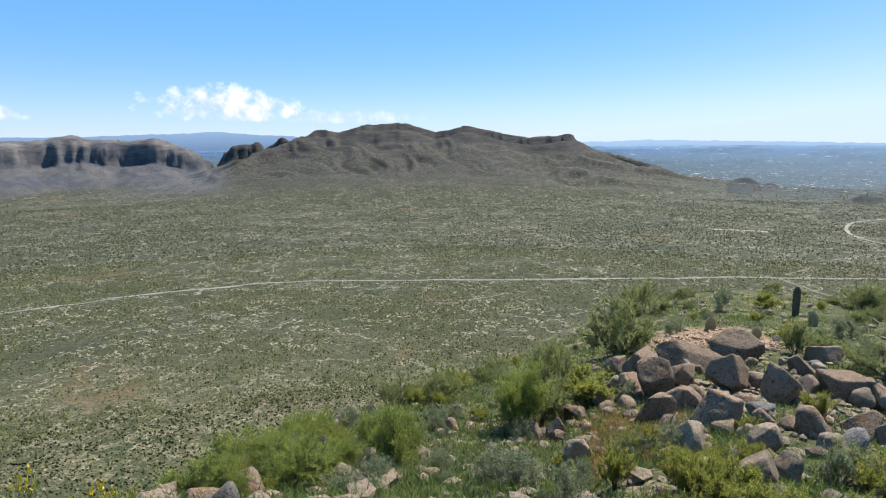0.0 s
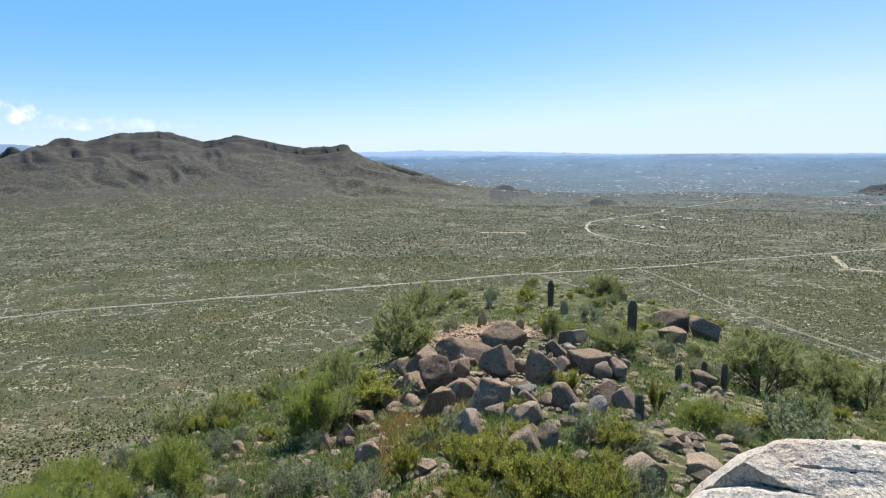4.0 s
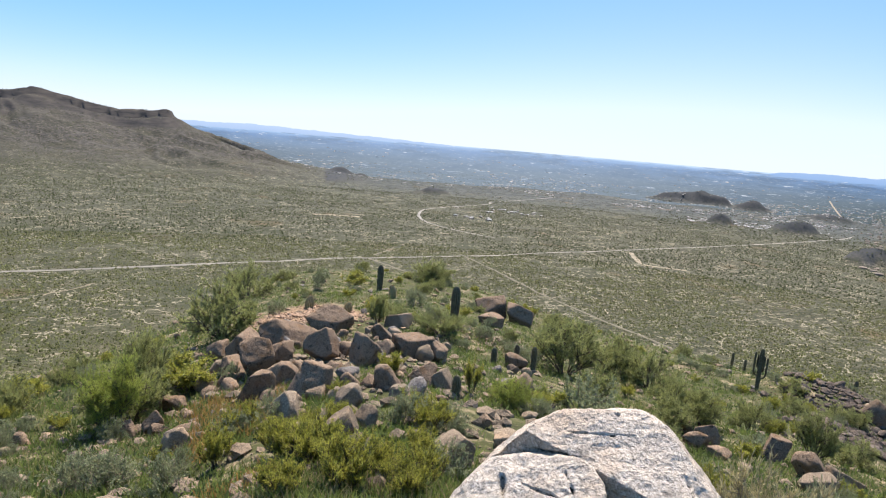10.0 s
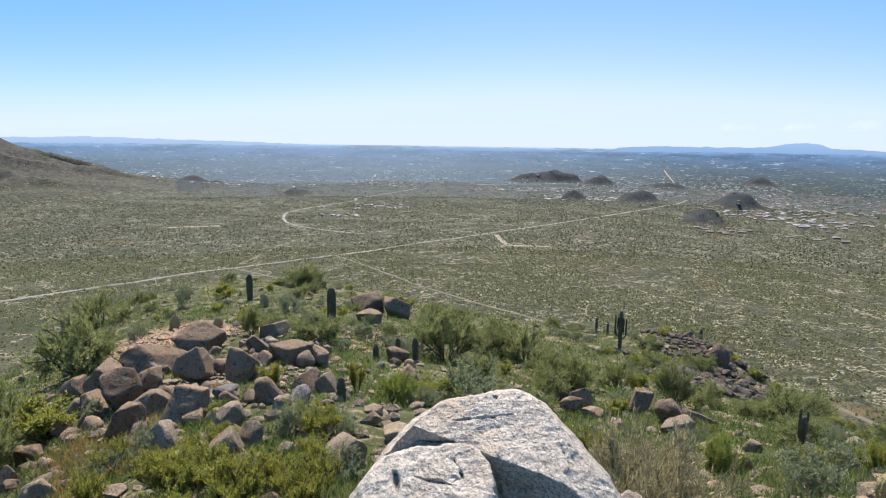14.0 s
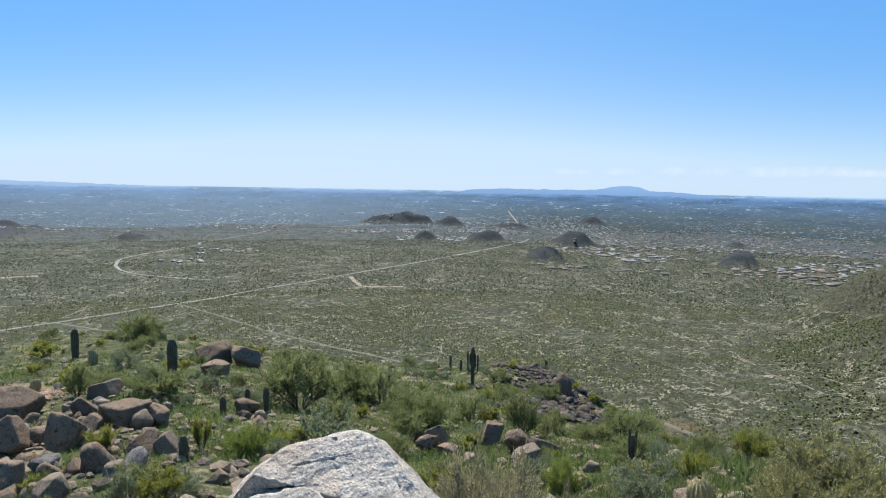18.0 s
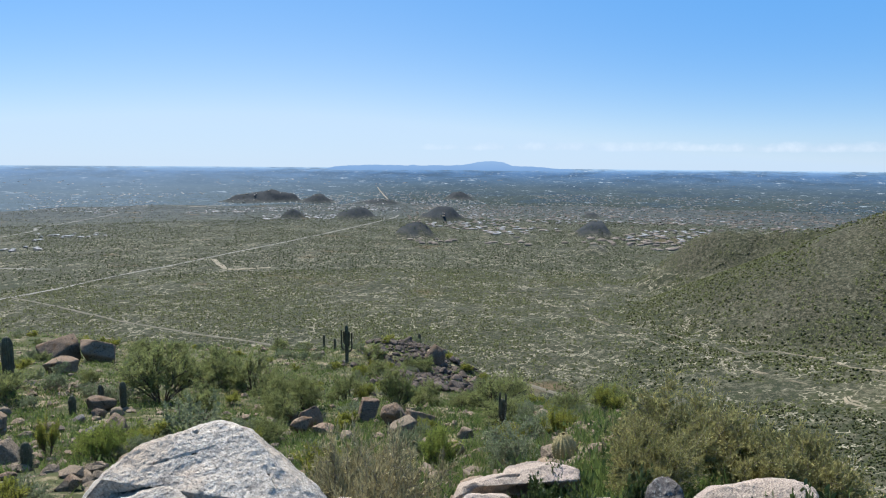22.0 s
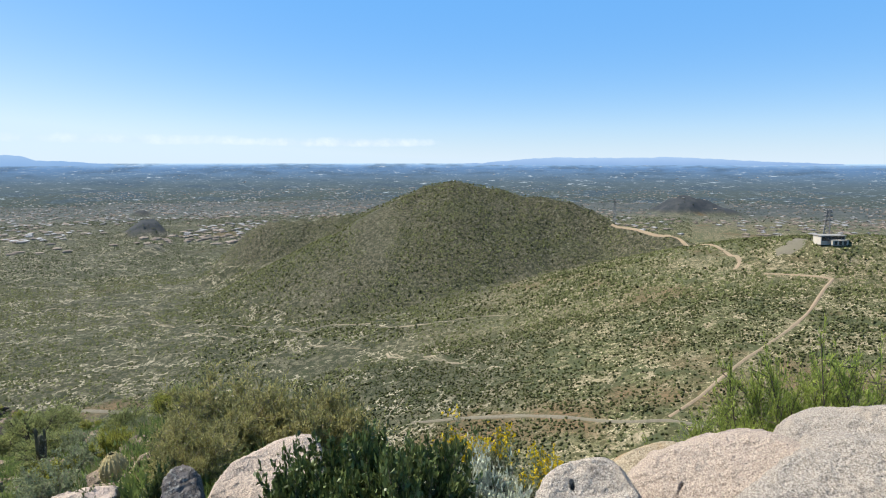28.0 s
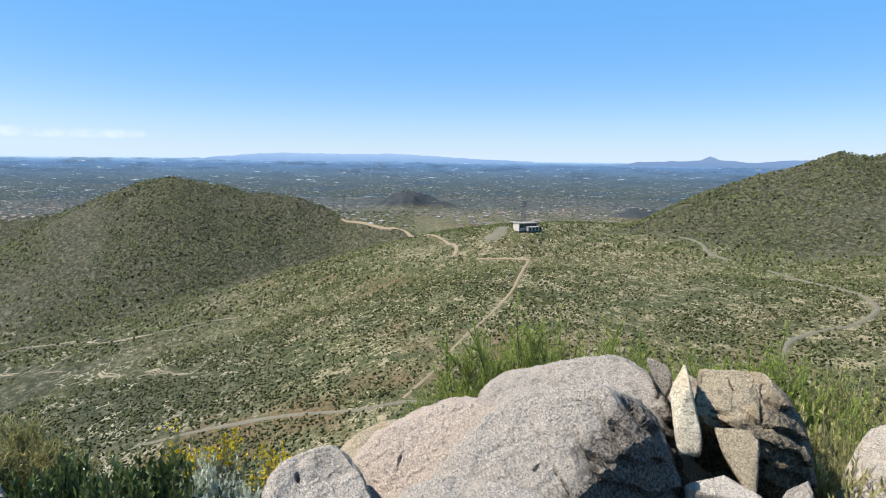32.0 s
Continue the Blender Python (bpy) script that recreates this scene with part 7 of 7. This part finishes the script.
def gravel(name, n, places, size, seed, mat, label):
    """Small stones, each a little cut ball, joined."""
    g = np.random.default_rng(seed)
    B, F = ico(1)
    x, y = places(g, n)
    z = ground_z(x, y)
    s = size[0] + (size[1] - size[0]) * g.random(n) ** 3
    V = B[None] * (1 + g.uniform(-0.3, 0.3, (n, len(B), 1)))
    V = V * np.stack([s, s * g.uniform(0.6, 1, n), s * g.uniform(0.4, 0.8, n)], -1)[:, None] / 2
    t = g.uniform(0, 6.28, n)[:, None]
    V = np.stack([V[..., 0] * np.cos(t) - V[..., 1] * np.sin(t) + x[:, None], V[..., 0] * np.sin(t) + V[..., 1] * np.cos(t) + y[:, None], V[..., 2] + z[:, None] + s[:, None] * 0.12], -1)
    T = (np.arange(n)[:, None, None] * len(B) + F[None]).reshape(-1, 3)
    return tagged(new(name, mesh_from(name, V.reshape(-1, 3), T, mat, False)), label, "gravel", kind="stuff")


def over_spur(g, n):
    a, r = np.radians(g.uniform(-50, 75, n)), np.exp(g.uniform(math.log(7), math.log(72), n))
    r = np.minimum(r, np.interp(np.degrees(a), AZ_T, EDGE_R))
    return r * np.sin(a), r * np.cos(a)


gravel("gravel", 4200, over_spur, (0.05, 0.5), 411, M_LIGHTR, "small pale stones scattered over the spur")
gravel("gravel", 1300, lambda g, n: (g.normal(0.6, 1.9, n), g.normal(33.5, 2.6, n)), (0.08, 0.42), 412, M_RUSTY, "rust-coloured broken stones on bare soil")
gravel("gravel", 500, lambda g, n: (g.normal(9.5, 1.2, n), g.normal(30.0, 1.8, n)), (0.08, 0.4), 413, M_LIGHTR, "pale broken stones beside the saguaro")


def talus(g, n):
    a, r = np.radians(g.normal(47.5, 2.3, n)), g.uniform(34, 58, n)
    return r * np.sin(a), r * np.cos(a)


gravel("rubble", 1800, talus, (0.15, 0.8), 414, M_TALUS, "dark sharp rubble between the rocks of the talus")
gravel("rubble", 700, lambda g, n: (g.normal(1.2, 2.3, n), g.normal(19, 4.0, n)), (0.12, 0.5), 415, M_LIGHTR, "brown rubble between the boulders of the pile")

# ---- the building on the saddle, its mast, and the pylon ----
M_CONC = material("pale_block_wall", (0.339, 0.306, 0.258), (0.407, 0.374, 0.319), 1.2, 0.9, 0.1, tint=(0.271, 0.251, 0.217), big=0.2)
M_GLASSD = material("dark_glazing", (0.020, 0.023, 0.027), (0.041, 0.044, 0.048), 1.0, 0.2, 0.0, spec=0.6)
M_STEEL = material("dull_steel", (0.108, 0.108, 0.108), (0.176, 0.176, 0.176), 2.0, 0.6, 0.0)


def box(x0, y0, z0, x1, y1, z1, b=0.05):
    bm = bmesh.new()
    bmesh.ops.create_cube(bm, size=1)
    bmesh.ops.scale(bm, vec=(x1 - x0, y1 - y0, z1 - z0), verts=bm.verts)
    bmesh.ops.translate(bm, vec=((x0 + x1) / 2, (y0 + y1) / 2, (z0 + z1) / 2), verts=bm.verts)
    bmesh.ops.bevel(bm, geom=bm.edges[:], offset=b, segments=1, affect="EDGES")
    return bm


def bm_part(name, bm, mat, parent, label=""):
    me = bpy.data.meshes.new(name)
    bm.to_mesh(me)
    bm.free()
    me.materials.append(mat)
    return part(name, me, parent, label)


M_ROOFG = material("grey_flat_roof", (0.149, 0.143, 0.133), (0.217, 0.207, 0.190), 1.2, 0.9, 0.1)
bx, by = polar(120.1, 500)
station = tagged(new("station_building"), "pale flat-roofed building with a dark window band on the saddle", "building")
bm_part("wall", box(-10, -5, -3, 10, 5, 4.4), M_CONC, station)
bm_part("roof", box(-10.6, -5.6, 4.4, 10.6, 5.6, 5.0), M_ROOFG, station)
for k in range(7):
    bm_part("window", box(-9.3 + k * 2.68, -5.08, 0.4, -6.75 + k * 2.68, -4.9, 4.1, 0.02), M_GLASSD, station, "dark window pane")
bm_part("annex", box(-3, -9, -3, 10, -5.05, 1.2), M_CONC, station)
bm_part("annex_roof", box(-3.3, -9.3, 1.2, 10.3, -5.05, 1.5), M_CONC, station)
for k in range(3):
    bm_part("door", box(-1.5 + k * 3.8, -9.06, -2.6, 0.9 + k * 3.8, -8.9, 0.6, 0.02), M_GLASSD, station, "dark garage door")
station.matrix_world = pose(bx, by, gz(bx, by) + 0.2, 0, 0, -85) @ Matrix.Diagonal((0.85, 0.85, 0.8, 1))


def lattice(name, x, y, h, half, label, arms, thick=0.16):
    """A four-legged lattice mast with braces and cross arms."""
    root = tagged(new(name), label, "mast")
    for sx, sy in ((-1, -1), (1, -1), (1, 1), (-1, 1)):
        V, F = tubes(np.array([[sx * half, sy * half, -1.0]]), np.array([[sx * half * 0.3, sy * half * 0.3, h]]), np.array([thick]), np.array([thick * 0.75]), 4)
        part("leg", mesh_from("leg", V, F, M_STEEL), root)
    n = 9
    for k in range(n):
        t0, t1 = k / n, (k + 1) / n
        w0, w1 = half * (1 - 0.7 * t0), half * (1 - 0.7 * t1)
        c0 = np.array([(-w0, -w0, h * t0), (w0, -w0, h * t0), (w0, w0, h * t0), (-w0, w0, h * t0)])
        c1 = np.array([(w1, -w1, h * t1), (w1, w1, h * t1), (-w1, w1, h * t1), (-w1, -w1, h * t1)])
        V, F = tubes(c0, c1, np.full(4, thick * 0.55), np.full(4, thick * 0.55), 4)
        part("brace", mesh_from("brace", V, F, M_STEEL), root)
    for z, w in arms:
        V, F = tubes(np.array([[-w, 0, z]]), np.array([[w, 0, z]]), np.array([0.2 + thick]), np.array([0.2 + thick]), 4)
        part("cross_arm", mesh_from("cross_arm", V, F, M_STEEL), root)
    root.matrix_world = pose(x, y, gz(x, y), 0, 0, 60)
    return root


mx, my = polar(119.9, 512)
lattice("radio_mast", mx, my, 25, 2.4, "dark steel lattice radio mast behind the building", [(17, 2.6), (20, 2.8), (22.5, 2.6), (24, 2.0)], 0.42)
mx, my = polar(103.6, 705)
lattice("power_pylon", mx, my, 26, 1.5, "steel power pylon with wide cross arms on the saddle", [(24, 8.0), (20, 3.0)])

# spare shrubs that were not planted
for spare in [ob for ob in bpy.data.objects if ob.parent is None and ob.location.z < -300]:
    for child in list(spare.children):
        bpy.data.objects.remove(child)
    bpy.data.objects.remove(spare)
